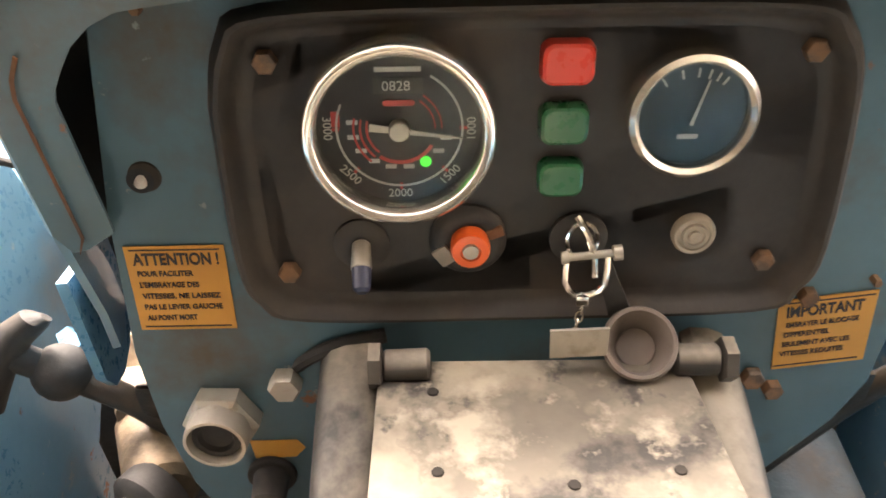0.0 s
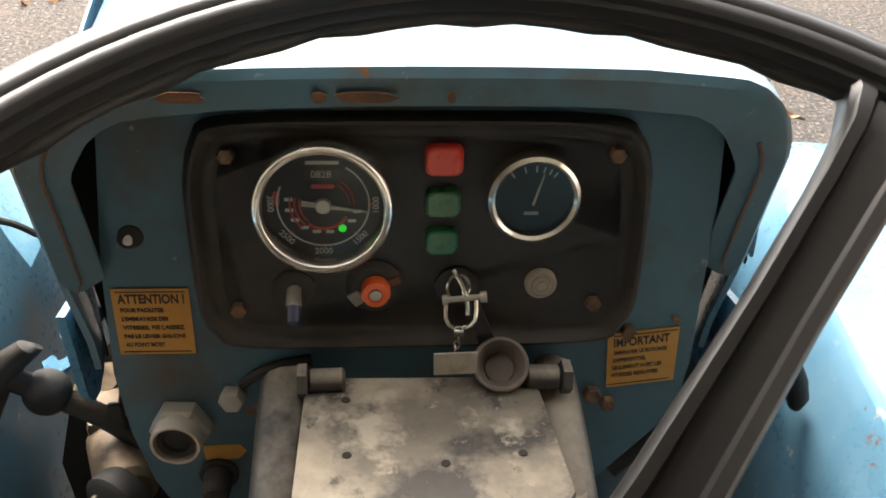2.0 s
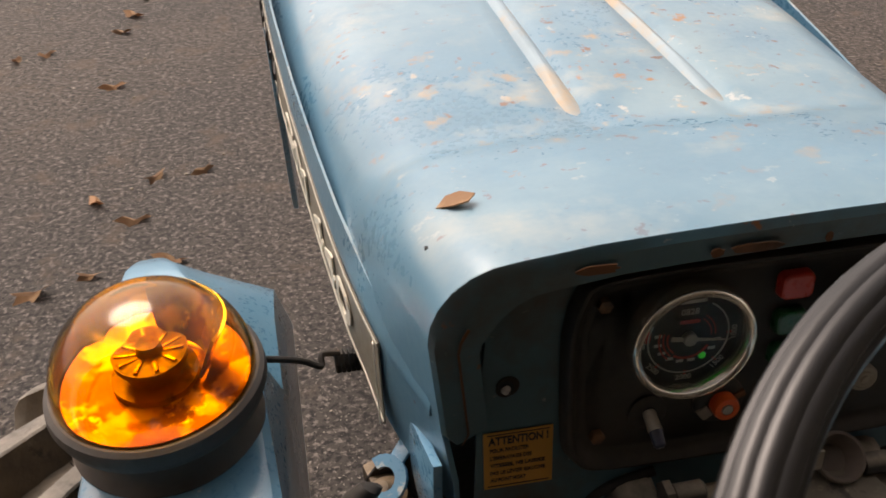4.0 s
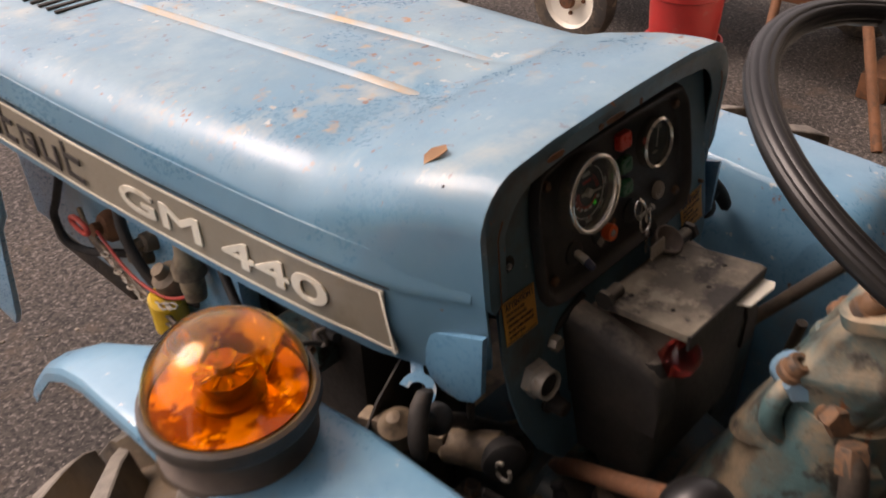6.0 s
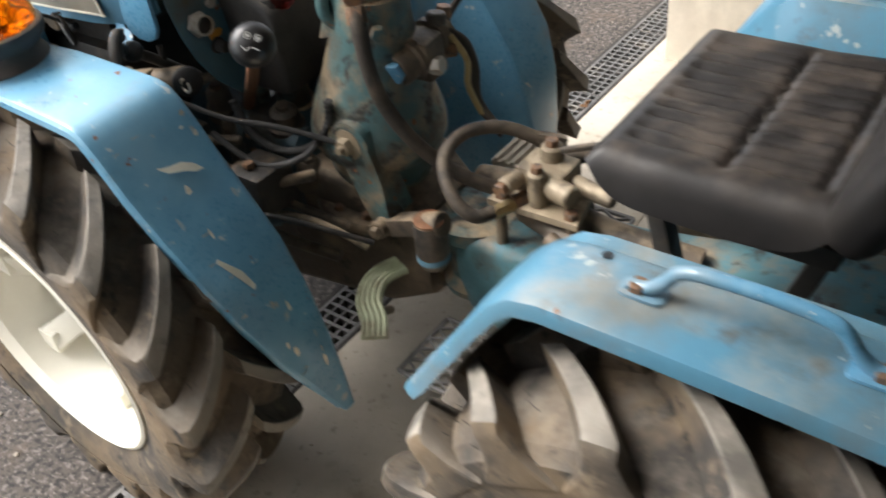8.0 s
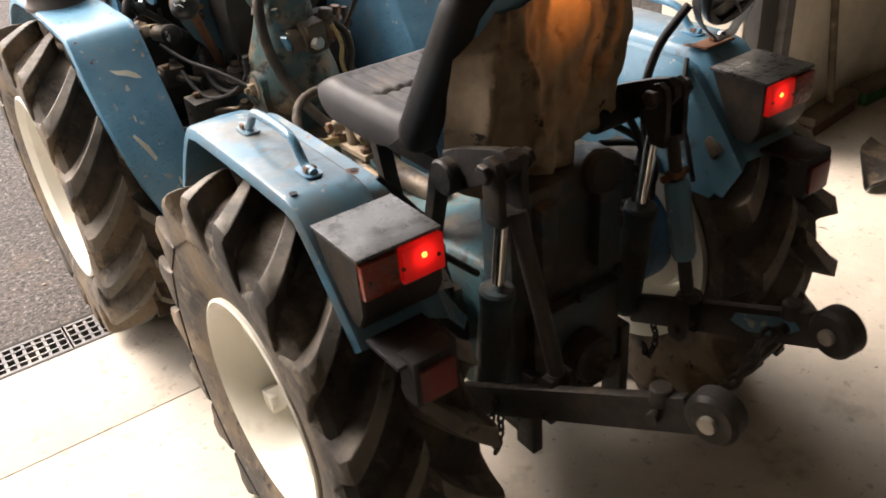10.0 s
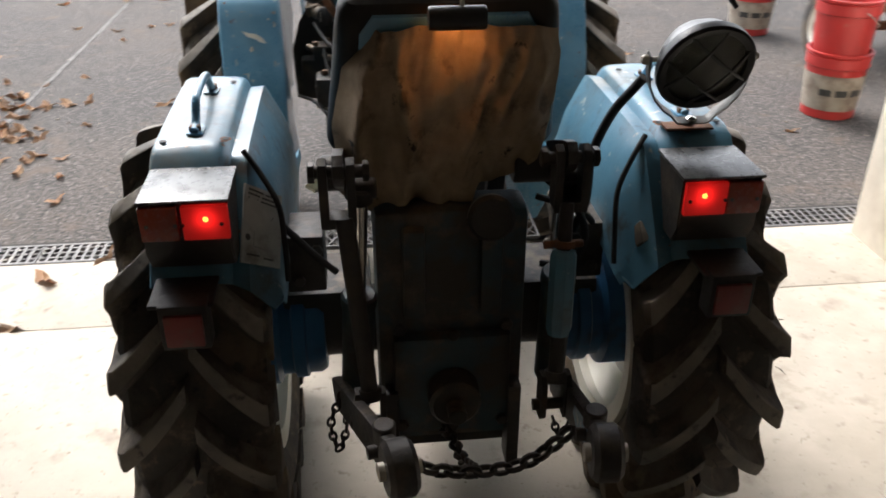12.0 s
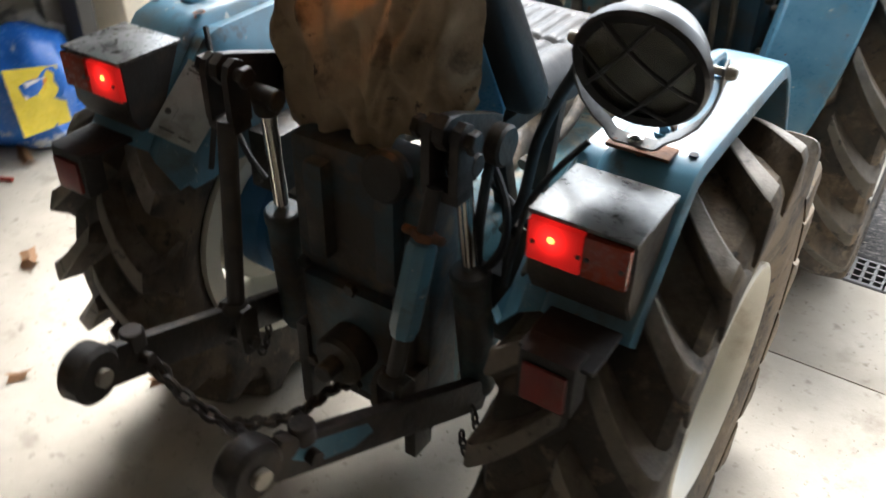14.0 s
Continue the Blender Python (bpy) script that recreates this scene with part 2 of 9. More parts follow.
# brown patches break up the mirror like reflections under the dome
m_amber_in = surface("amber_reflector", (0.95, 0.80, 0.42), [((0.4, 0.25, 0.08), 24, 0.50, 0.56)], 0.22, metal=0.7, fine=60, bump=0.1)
m_box = surface("dusty_black_moulding", (0.030, 0.027, 0.024), [((0.060, 0.050, 0.040), 9, 0.46, 0.70), ((0.30, 0.26, 0.205), 14, 0.34, 0.56, 0.75)], 0.6, fine=150, bump=0.08)
# bright and dark patches paint the glints on the beacon's base disc
m_amber_floor = surface("amber_disc_painted_glints", (0.70, 0.47, 0.12), [((0.22, 0.09, 0.02), 22, 0.46, 0.52), ((0.95, 0.80, 0.35), 30, 0.60, 0.64)], 0.22, metal=0.45, fine=60, bump=0.25)
m_hose_dusty = surface("dust_brown_hose_rubber", (0.045, 0.036, 0.028), [((0.125, 0.094, 0.064), 9, 0.46, 0.68), ((0.17, 0.132, 0.09), 14, 0.44, 0.64, 0.5)], 0.72, fine=120, bump=0.2)
m_brown = surface("dark_amber_plastic", (0.24, 0.11, 0.028), [((0.08, 0.035, 0.01), 40, 0.5, 0.6)], 0.3, fine=80, bump=0.05)
m_glass = clear("clear_glass", (0.95, 0.97, 0.97), 0.02)
m_dial_glass = clear("dull_dial_glass", (0.93, 0.94, 0.93), 0.06, ior=1.16)
# dusty glass, its pale patches also painting the reflections in the lamp
m_lamp_glass = surface("dusty_glass_painted_sheen", (0.40, 0.41, 0.36), [((0.18, 0.19, 0.16), 22, 0.46, 0.58), ((0.52, 0.53, 0.46), 34, 0.58, 0.66)], 0.22, fine=90, bump=0.1)
m_lamp_glass.node_tree.nodes["Principled BSDF"].inputs["Alpha"].default_value = 0.38
m_bezel = surface("dulled_aluminium_bezel", (0.74, 0.71, 0.65), [((0.60, 0.54, 0.45), 40, 0.66, 0.80)], 0.26, metal=0.9, fine=120, bump=0.0, vary=0.04)
_b = m_bezel.node_tree.nodes["Principled BSDF"].inputs["Roughness"]  # even polish
m_bezel.node_tree.links.remove(_b.links[0])
_b.default_value = 0.2
m_lamp_red = glow("lit_red_tail_lens", (0.80, 0.011, 0.008), 0.07)
_t = m_lamp_red.node_tree  # brighter round the bulb behind the lens
_geo, _abs, _dist, _map, _pow, _amp = (_t.nodes.new(k) for k in ("ShaderNodeNewGeometry", "ShaderNodeVectorMath", "ShaderNodeVectorMath", "ShaderNodeMapRange", "ShaderNodeMath", "ShaderNodeMath"))
_abs.operation, _dist.operation = "ABSOLUTE", "DISTANCE"
_t.links.new(_geo.outputs["Position"], _abs.inputs[0])
_t.links.new(_abs.outputs[0], _dist.inputs[0])
_dist.inputs[1].default_value = (0.440 * U, 1.577 * U, 0.908 * U)
_t.links.new(_dist.outputs["Value"], _map.inputs[0])
for _k, _v in zip((1, 2, 3, 4), (0.0, 0.060, 1.0, 0.0)):
    _map.inputs[_k].default_value = _v
_pow.operation, _amp.operation = "POWER", "MULTIPLY_ADD"
_t.links.new(_map.outputs[0], _pow.inputs[0])
_pow.inputs[1].default_value = 5.0
_t.links.new(_pow.outputs[0], _amp.inputs[0])
_amp.inputs[1].default_value, _amp.inputs[2].default_value = 1.2, 0.055
_t.links.new(_amp.outputs[0], _t.nodes["Principled BSDF"].inputs["Emission Strength"])
m_lamp_hot = glow("tail_bulb", (1.0, 0.28, 0.04), 1.5)
m_lens_orange = surface("dark_orange_indicator_lens", (0.28, 0.035, 0.012), (), 0.25, fine=120, bump=0.08, coat=0.3)
m_lens_dull = surface("dull_red_reflector", (0.17, 0.014, 0.011), [((0.12, 0.06, 0.04), 20, 0.5, 0.7)], 0.35, fine=120, bump=0.05)
m_warm = glow("warm_plate_lamp", (1.0, 0.36, 0.08), 6.5)
# grimy casting, its blue blackened further to carry the shade it stands in
m_grime_shade = surface("shaded_blue_grime", (0.032, 0.066, 0.082), [((0.048, 0.040, 0.030), 8, 0.44, 0.62), ((0.12, 0.093, 0.064), 15, 0.54, 0.70)], 0.5, fine=70, bump=0.35, vary=0.25)
# near-black stand-in for shade inside the hood and in drilled holes
m_opening_shade = surface("shade_in_openings", (0.012, 0.016, 0.020), [((0.05, 0.04, 0.03), 12, 0.6, 0.75)], 0.7, fine=90, bump=0.1)
m_rib = surface("tan_stained_blue_paint", (0.27, 0.39, 0.46), [((0.44, 0.33, 0.20), 9, 0.46, 0.62), (RUST, 30, 0.66, 0.70)], 0.4, fine=120, bump=0.05, vary=0.1)
m_shell = surface("dulled_grey_lamp_shell", (0.20, 0.20, 0.195), [((0.08, 0.075, 0.07), 14, 0.50, 0.66), (RUST, 30, 0.66, 0.70)], 0.34, metal=0.5, fine=120, bump=0.04)
m_silver = surface("dulled_reflector", (0.80, 0.79, 0.72), [((0.45, 0.46, 0.40), 26, 0.50, 0.62)], 0.28, metal=0.9, fine=60, bump=0.3)
m_tread_pale = surface("worn_green_cream_pedal_rubber", (0.42, 0.45, 0.30), [((0.20, 0.17, 0.11), 20, 0.5, 0.7)], 0.7, fine=120, bump=0.1)
m_valve = surface("dusty_valve_steel", (0.27, 0.215, 0.145), [((0.10, 0.078, 0.056), 14, 0.50, 0.65), ((0.46, 0.375, 0.26), 20, 0.46, 0.62, 0.5)], 0.58, metal=0.15, fine=90, bump=0.3, vary=0.25)
m_brass = surface("brass_fitting", (0.45, 0.34, 0.16), [((0.2, 0.14, 0.08), 30, 0.5, 0.7)], 0.45, metal=0.8, fine=100, bump=0.1)

m_asphalt = surface("grey_asphalt", (0.054, 0.047, 0.042), [((0.086, 0.069, 0.056), 0.9, 0.44, 0.66), ((0.016, 0.015, 0.014), 70, 0.49, 0.57), ((0.165, 0.143, 0.127), 62, 0.555, 0.61), ((0.33, 0.295, 0.255), 120, 0.615, 0.655), ((0.100, 0.073, 0.052), 6, 0.57, 0.74)], 0.88, fine=220, bump=0.7, vary=0.3)
m_concrete = surface("pale_concrete_floor", (0.485, 0.432, 0.352), [((0.39, 0.34, 0.268), 2.2, 0.46, 0.70), ((0.32, 0.27, 0.208), 7, 0.57, 0.72), ((0.29, 0.245, 0.19), 30, 0.60, 0.70), ((0.18, 0.15, 0.11), 75, 0.66, 0.70)], 0.78, fine=160, bump=0.14, vary=0.08)
m_wall = surface("rough_cream_render", (0.72, 0.66, 0.55), [((0.60, 0.53, 0.43), 4, 0.5, 0.75)], 0.9, fine=130, bump=0.5, vary=0.12)
# unseen ceiling and walls, toned to bounce light onto the tractor
m_ceiling = surface("bounce_white_boards", (0.50, 0.46, 0.39), [((0.40, 0.355, 0.29), 3, 0.5, 0.7)], 0.85, fine=60, bump=0.2)
m_wall_bounce = surface("bounce_grey_render", (0.60, 0.56, 0.49), [((0.46, 0.42, 0.36), 3, 0.5, 0.75)], 0.92, fine=130, bump=0.4, vary=0.12)
m_castiron = surface("grey_cast_iron", (0.15, 0.145, 0.14), [((0.28, 0.25, 0.21), 10, 0.55, 0.75)], 0.6, metal=0.4, fine=130, bump=0.25)
m_trench = surface("dark_silt", (0.03, 0.026, 0.022), (), 0.95, fine=60, bump=0.3)
m_track = surface("grey_galvanised_track", (0.20, 0.20, 0.20), [((0.11, 0.10, 0.09), 6, 0.5, 0.7)], 0.5, metal=0.5, fine=80, bump=0.08)
m_track_dark = surface("dark_grey_frame_paint", (0.045, 0.043, 0.04), (), 0.55, fine=80, bump=0.08)
m_redplastic = surface("sun_faded_red_plastic", (0.45, 0.032, 0.028), [((0.30, 0.035, 0.03), 4, 0.46, 0.68), ((0.36, 0.16, 0.12), 9, 0.62, 0.78)], 0.38, fine=120, bump=0.04, vary=0.1)
m_paper = surface("dirty_paper_label", (0.33, 0.285, 0.225), [((0.16, 0.115, 0.085), 9, 0.46, 0.66)], 0.7, fine=150, bump=0.03)
m_wood = surface("weathered_wood", (0.155, 0.120, 0.082), [((0.085, 0.064, 0.044), 9, 0.45, 0.68), ((0.24, 0.20, 0.15), 20, 0.58, 0.70)], 0.8, fine=70, bump=0.3)
m_bristle = surface("dark_red_bristle", (0.10, 0.045, 0.03), (), 0.9, fine=200, bump=0.4)
m_bristle_green = surface("green_bristle", (0.05, 0.16, 0.04), (), 0.9, fine=200, bump=0.4)
m_hose = surface("yellow_green_hose", (0.50, 0.54, 0.17), [((0.62, 0.62, 0.40), 14, 0.5, 0.65)], 0.45, fine=120, bump=0.05)
m_hose_orange = surface("faded_orange_hose", (0.55, 0.30, 0.10), (), 0.45, fine=120, bump=0.05)
m_leaf = surface("dry_brown_leaf", (0.40, 0.22, 0.11), [((0.55, 0.37, 0.21), 25, 0.5, 0.7)], 0.8, fine=120, bump=0.2, piece=0.55)
m_bag = surface("blue_printed_plastic_sack", (0.03, 0.14, 0.50), [((0.55, 0.60, 0.65), 7, 0.60, 0.66)], 0.25, fine=60, bump=0.1)
m_bag_clear = surface("grey_white_plastic_film", (0.55, 0.57, 0.58), [((0.25, 0.27, 0.30), 14, 0.5, 0.62)], 0.2, fine=60, bump=0.2)
m_yellow = surface("yellow_print", (0.78, 0.62, 0.06), [((0.7, 0.2, 0.05), 12, 0.6, 0.66)], 0.3, bump=0.02)
m_white = surface("white_print", (0.75, 0.75, 0.75), (), 0.35, bump=0.0)
m_cable = surface("dark_red_cable", (0.36, 0.035, 0.022), (), 0.5, bump=0.02)
m_filter_yellow = surface("yellow_filter_can", (0.72, 0.47, 0.03), [((0.2, 0.14, 0.05), 14, 0.6, 0.7)], 0.4, bump=0.03)


# ---------------------------------------------------------------- shapes
def V(*p):
    return Vector(p)


def frame_of(axis):
    a = Vector(axis).normalized()
    u = a.cross(V(0, 0, 1) if abs(a.z) < 0.9 else V(1, 0, 0)).normalized()
    return a, u, a.cross(u)


def loft(bm, rings, close=True, caps=True):
    """Skin rings of points (equal counts); close joins each ring's ends."""
    vs = [[bm.verts.new(p) for p in ring] for ring in rings]
    n = len(vs[0])
    for a, b in zip(vs, vs[1:]):
        for i in range(n if close else n - 1):
            j = (i + 1) % n
            bm.faces.new((a[i], a[j], b[j], b[i]))
    if caps and close:
        bm.faces.new(vs[0][::-1])
        bm.faces.new(vs[-1])
    return vs


def circle(c, u, v, r, n):
    return [Vector(c) + r * (math.cos(2 * math.pi * i / n) * u + math.sin(2 * math.pi * i / n) * v) for i in range(n)]


def cyl(bm, p0, p1, r0, r1=None, n=18, edge=0.0):
    """A round bar from p0 to p1, its rims eased by edge."""
    p0, p1 = Vector(p0), Vector(p1)
    r1 = r0 if r1 is None else r1
    a, u, v = frame_of(p1 - p0)
    rings = [(p0, r0), (p1, r1)]
    if edge:
        rings = [(p0, r0 - edge), (p0 + a * edge, r0), (p1 - a * edge, r1), (p1, r1 - edge)]
    loft(bm, [circle(c, u, v, r, n) for c, r in rings])


def lathe(bm, c, axis, profile, n=32):
    """A turned body: profile of (radius, height along the axis from c)."""
    c = Vector(c)
    a, u, v = frame_of(axis)
    loft(bm, [circle(c + a * h, u, v, max(r, 1e-4), n) for r, h in profile], caps=True)


def smooth_path(pts, steps=5):
    pts = [Vector(p) for p in pts]
    out = []
    for i in range(len(pts) - 1):
        p0, p1, p2, p3 = pts[max(i - 1, 0)], pts[i], pts[i + 1], pts[min(i + 2, len(pts) - 1)]
        for k in range(steps):
            t = k / steps
            out.append(0.5 * (2 * p1 + (p2 - p0) * t + (2 * p0 - 5 * p1 + 4 * p2 - p3) * t * t + (3 * p1 - p0 - 3 * p2 + p3) * t ** 3))
    return out + [pts[-1]]


def tube(bm, pts, r, n=10, steps=5, closed=False):
    """A hose or bent bar along a smooth line."""
    path = smooth_path(pts, steps) if steps > 1 else [Vector(p) for p in pts]
    rings, up = [], None
    for i, p in enumerate(path):
        d = (path[min(i + 1, len(path) - 1)] - path[max(i - 1, 0)]).normalized()
        up = frame_of(d)[1] if up is None else (up - d * up.dot(d)).normalized()
        rings.append(circle(p, up, d.cross(up), r, n))
    loft(bm, rings)


def box(bm, lo, hi, edge=0.004, turn=None):
    """A block between two corners with eased edges; turn: a matrix about its centre."""
    lo, hi = Vector(lo), Vector(hi)
    mid, size = (lo + hi) / 2, hi - lo
    m = Matrix.Translation(mid) @ (turn or Matrix()) @ Matrix.Diagonal((*size, 1))
    made = bmesh.ops.create_cube(bm, size=1.0, matrix=m)["verts"]
    if edge:
        edges = list({e for v in made for e in v.link_edges})
        bmesh.ops.bevel(bm, geom=edges, offset=min(edge, min(size) * 0.45), segments=2, profile=0.6, affect="EDGES")


def beam(bm, p0, p1, w, h, edge=0.004, up=(0, 0, 1)):
    """A bar of w x h section from p0 to p1."""
    p0, p1 = Vector(p0), Vector(p1)
    d = (p1 - p0).normalized()
    s = d.cross(Vector(up))
    s = s.normalized() if s.length > 1e-3 else d.cross(V(1, 0, 0)).normalized()
    t = s.cross(d)
    m = Matrix((s, d, t)).transposed().to_4x4()
    half = V(w / 2, (p1 - p0).length / 2, h / 2)
    mid = (p0 + p1) / 2
    box(bm, mid - half, mid + half, edge, m)


def plate(bm, outline, thick, edge=0.0):
    """A flat piece: its outline's corners in space, pushed along the vector thick."""
    th = Vector(thick)
    a = [bm.verts.new(p) for p in outline]
    b = [bm.verts.new(Vector(p) + th) for p in outline]
    bm.faces.new(a[::-1])
    top = bm.faces.new(b)
    n = len(a)
    for i in range(n):
        bm.faces.new((a[i], a[(i + 1) % n], b[(i + 1) % n], b[i]))
    if edge:
        bmesh.ops.bevel(bm, geom=list(top.edges), offset=edge, segments=2, profile=0.6, affect="EDGES")


def rounded(w, h, r, n=5, cx=0.0, cy=0.0):
    """A rounded rectangle in two dimensions."""
    out = []
    for sx, sy, a0 in ((1, 1, 0), (-1, 1, 90), (-1, -1, 180), (1, -1, 270)):
        for k in range(n + 1):
            a = radians(a0 + 90 * k / n)
            out.append((cx + sx * (w / 2 - r) + r * math.cos(a), cy + sy * (h / 2 - r) + r * math.sin(a)))
    return out


def sheet(bm, rows, thick):
    """A skin through rows of points, given a thickness."""
    old = set(bm.faces)
    loft(bm, rows, close=False)
    made = [f for f in bm.faces if f not in old]
    bmesh.ops.recalc_face_normals(bm, faces=made)
    for f in made:
        f.normal_update()
    twin = {}
    for v in {v for f in made for v in f.verts}:
        v.normal_update()
        twin[v] = bm.verts.new(v.co - v.normal * thick)
    rim = [e for e in {e for f in made for e in f.edges} if len(e.link_faces) == 1]
    for f in made:
        bm.faces.new([twin[v] for v in reversed(f.verts)])
    for e in rim:
        p, q = e.verts
        bm.faces.new((p, q, twin[q], twin[p]))


def hexhead(bm, c, axis, r, h):
    lathe(bm, c, axis, [(r, 0), (r, h * 0.8), (r * 0.85, h)], 6)


def mirrored(bm):
    """Turn a part of one side into that of the other."""
    bm.transform(Matrix.Diagonal((-1, 1, 1, 1)))
    bmesh.ops.reverse_faces(bm, faces=bm.faces[:])
    return bm


BASE = {}


def mesh_of(name, bm, material, base, sharp=38):
    bmesh.ops.recalc_face_normals(bm, faces=bm.faces[:])
    bm.transform(Matrix.Translation(-Vector(base)))
    bm.transform(Matrix.Scale(U, 4))
    for f in bm.faces:
        f.smooth = len(f.verts) <= 8
    for e in bm.edges:
        e.smooth = not (len(e.link_faces) == 2 and e.calc_face_angle(0) > radians(sharp))
    me = bpy.data.meshes.new(name)
    bm.to_mesh(me)
    bm.free()
    me.materials.append(material)
    return me


def thing(name, base, label, category, group="", kind=""):
    """An empty at a thing's base, for its parts."""
    ob = new(name)
    ob.empty_display_size = 0.05
    ob.location = Vector(base) * U
    BASE[ob] = Vector(base)
    return tagged(ob, label, category, group, kind)


def solid(name, bm, material, base, label="", category="", group="", kind="", sharp=38):
    """A thing of one mesh."""
    ob = new(name, mesh_of(name, bm, material, base, sharp))
    ob.location = Vector(base) * U
    BASE[ob] = Vector(base)
    return tagged(ob, label, category, group, kind)


def part(name, bm, material, parent, label="", sharp=38):
    """A mesh under a thing or under one of its parts."""
    if parent.parent and parent.parent.parent:
        parent = parent.parent
    ob = new(name, mesh_of(name, bm, material, BASE[parent], sharp))
    ob.parent = parent
    BASE[ob] = BASE[parent]
    return tagged(ob, label)


def lettering(name, text, size, place, right, up, material, parent, depth=0.0006, label="", width=0.0, bold=0.0):
    """Raised letters whose lower left corner is at place; width: stretched to that length."""
    cu = bpy.data.curves.new(name, "FONT")
    cu.body, cu.size, cu.extrude, cu.offset = text, size, depth, bold
    tmp = bpy.data.objects.new(name, cu)
    scene.collection.objects.link(tmp)
    me = bpy.data.meshes.new_from_object(tmp.evaluated_get(bpy.context.evaluated_depsgraph_get()))
    bpy.data.objects.remove(tmp)
    bm = bmesh.new()
    bm.from_mesh(me)
    bpy.data.meshes.remove(me)
    if width:
        x0, x1 = min(v.co.x for v in bm.verts), max(v.co.x for v in bm.verts)
        bm.transform(Matrix.Diagonal((width / (x1 - x0), 1, 1, 1)) @ Matrix.Translation((-x0, 0, 0)))
    r, t = Vector(right).normalized(), Vector(up).normalized()
    k = V(*r).cross(t)
    m = Matrix((r, t, k)).transposed().to_4x4()
    bm.transform(Matrix.Translation(place) @ m)
    return part(name, bm, material, parent, label)


def bm_new():
    return bmesh.new()


# ---------------------------------------------------------------- ground and garage
DRAIN0, DRAIN1 = -0.05, 0.12
b = bm_new()
for x0, x1, y0, y1 in ((-300, 300, DRAIN1, 300), (-300, 300, -300, DRAIN0), (-300, -4.3, DRAIN0, DRAIN1), (4.3, 300, DRAIN0, DRAIN1)):
    b.faces.new([b.verts.new(p) for p in ((x0, y0, 0), (x1, y0, 0), (x1, y1, 0), (x0, y1, 0))])
solid("ground", b, m_asphalt, (0, 0, 0), "worn grey asphalt yard with fine grit", "ground", kind="structure")

b = bm_new()
for x0, x1 in ((-4.2, 4.2),):
    for y0, y1 in ((-0.492, DRAIN0 - 0.002), (-3.2, -0.496), (-6.6, -3.205)):
        box(b, (x0, y0, -0.05), (x1, y1, 0.004), 0.003)
solid("floor", b, m_concrete, (0, 0, 0), "pale dusty concrete garage floor with saw-cut joints", "floor", kind="structure")

b = bm_new()
for x0, x1, y0, y1, z0, z1 in ((-4.3, 4.3, DRAIN0, DRAIN1, -0.14, -0.12), (-4.3, 4.3, DRAIN0, DRAIN0 + 0.012, -0.12, 0.003), (-4.3, 4.3, DRAIN1 - 0.012, DRAIN1, -0.12, 0.003)):
    box(b, (x0, y0, z0), (x1, y1, z1), 0.001)
drain = solid("drain_channel", b, m_trench, (0, 0, 0), "dark silted drain channel across the threshold", "drain", kind="structure")


def grate():
    """One length of slotted iron drain cover."""
    b = bm_new()
    x0, x1, y0, y1 = -0.272, 0.272, DRAIN0 + 0.013, DRAIN1 - 0.013
    rows, cols = 4, 17
    for k in range(rows + 1):
        y = y0 + (y1 - y0) * k / rows
        w = 0.011 if k in (0, rows) else 0.0035
        box(b, (x0, max(y0, y - w), -0.02), (x1, min(y1, y + w), 0.002), 0)
    for k in range(cols + 1):
        x = x0 + (x1 - x0) * k / cols
        box(b, (max(x0, x - 0.005), y0, -0.022), (min(x1, x + 0.005), y1, 0.0005), 0)
    return solid("drain_grate", b, m_castiron, (0, 0.035, 0), "grey cast-iron slotted drain grate set in the threshold", "drain grate", "drain grates")


g0 = grate()
for k in range(-7, 8):
    if k:
        copy_thing(g0, pose(k * 0.55 * U, 0.035 * U, 0))

OPEN_L, OPEN_R, HEAD = -1.93, 1.742, 2.55


def wall(name, lo, hi, label="rough cream rendered garage wall", m=None):
    b = bm_new()
    box(b, lo, hi, 0.012)
    return solid(name, b, m or m_wall, (lo[0], lo[1], 0), label, "wall", kind="structure")


wall("wall_front_right", (OPEN_R, -0.53, -0.05), (4.2, -0.12, 2.9))
wall("wall_front_left", (-4.2, -0.42, -0.05), (OPEN_L, -0.12, 2.9))
wall("wall_lintel", (OPEN_L, -0.53, HEAD), (OPEN_R, -0.12, 2.9))
# walls out of view and ceiling, added to close the room and bounce light
wall("wall_right", (4.2, -6.8, -0.05), (4.45, -0.12, 2.9), "unseen garage wall, grey set for bounce light", m_wall_bounce)
wall("wall_left", (-4.45, -6.8, -0.05), (-4.2, -0.12, 2.9), "unseen garage wall, grey set for bounce light", m_wall_bounce)
wall("wall_back", (-4.2, -6.8, -0.05), (4.2, -6.6, 2.9), "unseen garage wall, grey set for bounce light", m_wall_bounce)
b = bm_new()
box(b, (-4.45, -6.8, 2.9), (4.45, -0.12, 3.0), 0.004)
for k in range(15):
    box(b, (-4.2, -6.55 + k * 0.41, 2.885), (4.2, -6.16 + k * 0.41, 2.899), 0.004)
solid("ceiling", b, m_ceiling, (0, -3.5, 2.9), "unseen boarded garage ceiling, pale for bounce light", "ceiling", kind="structure")


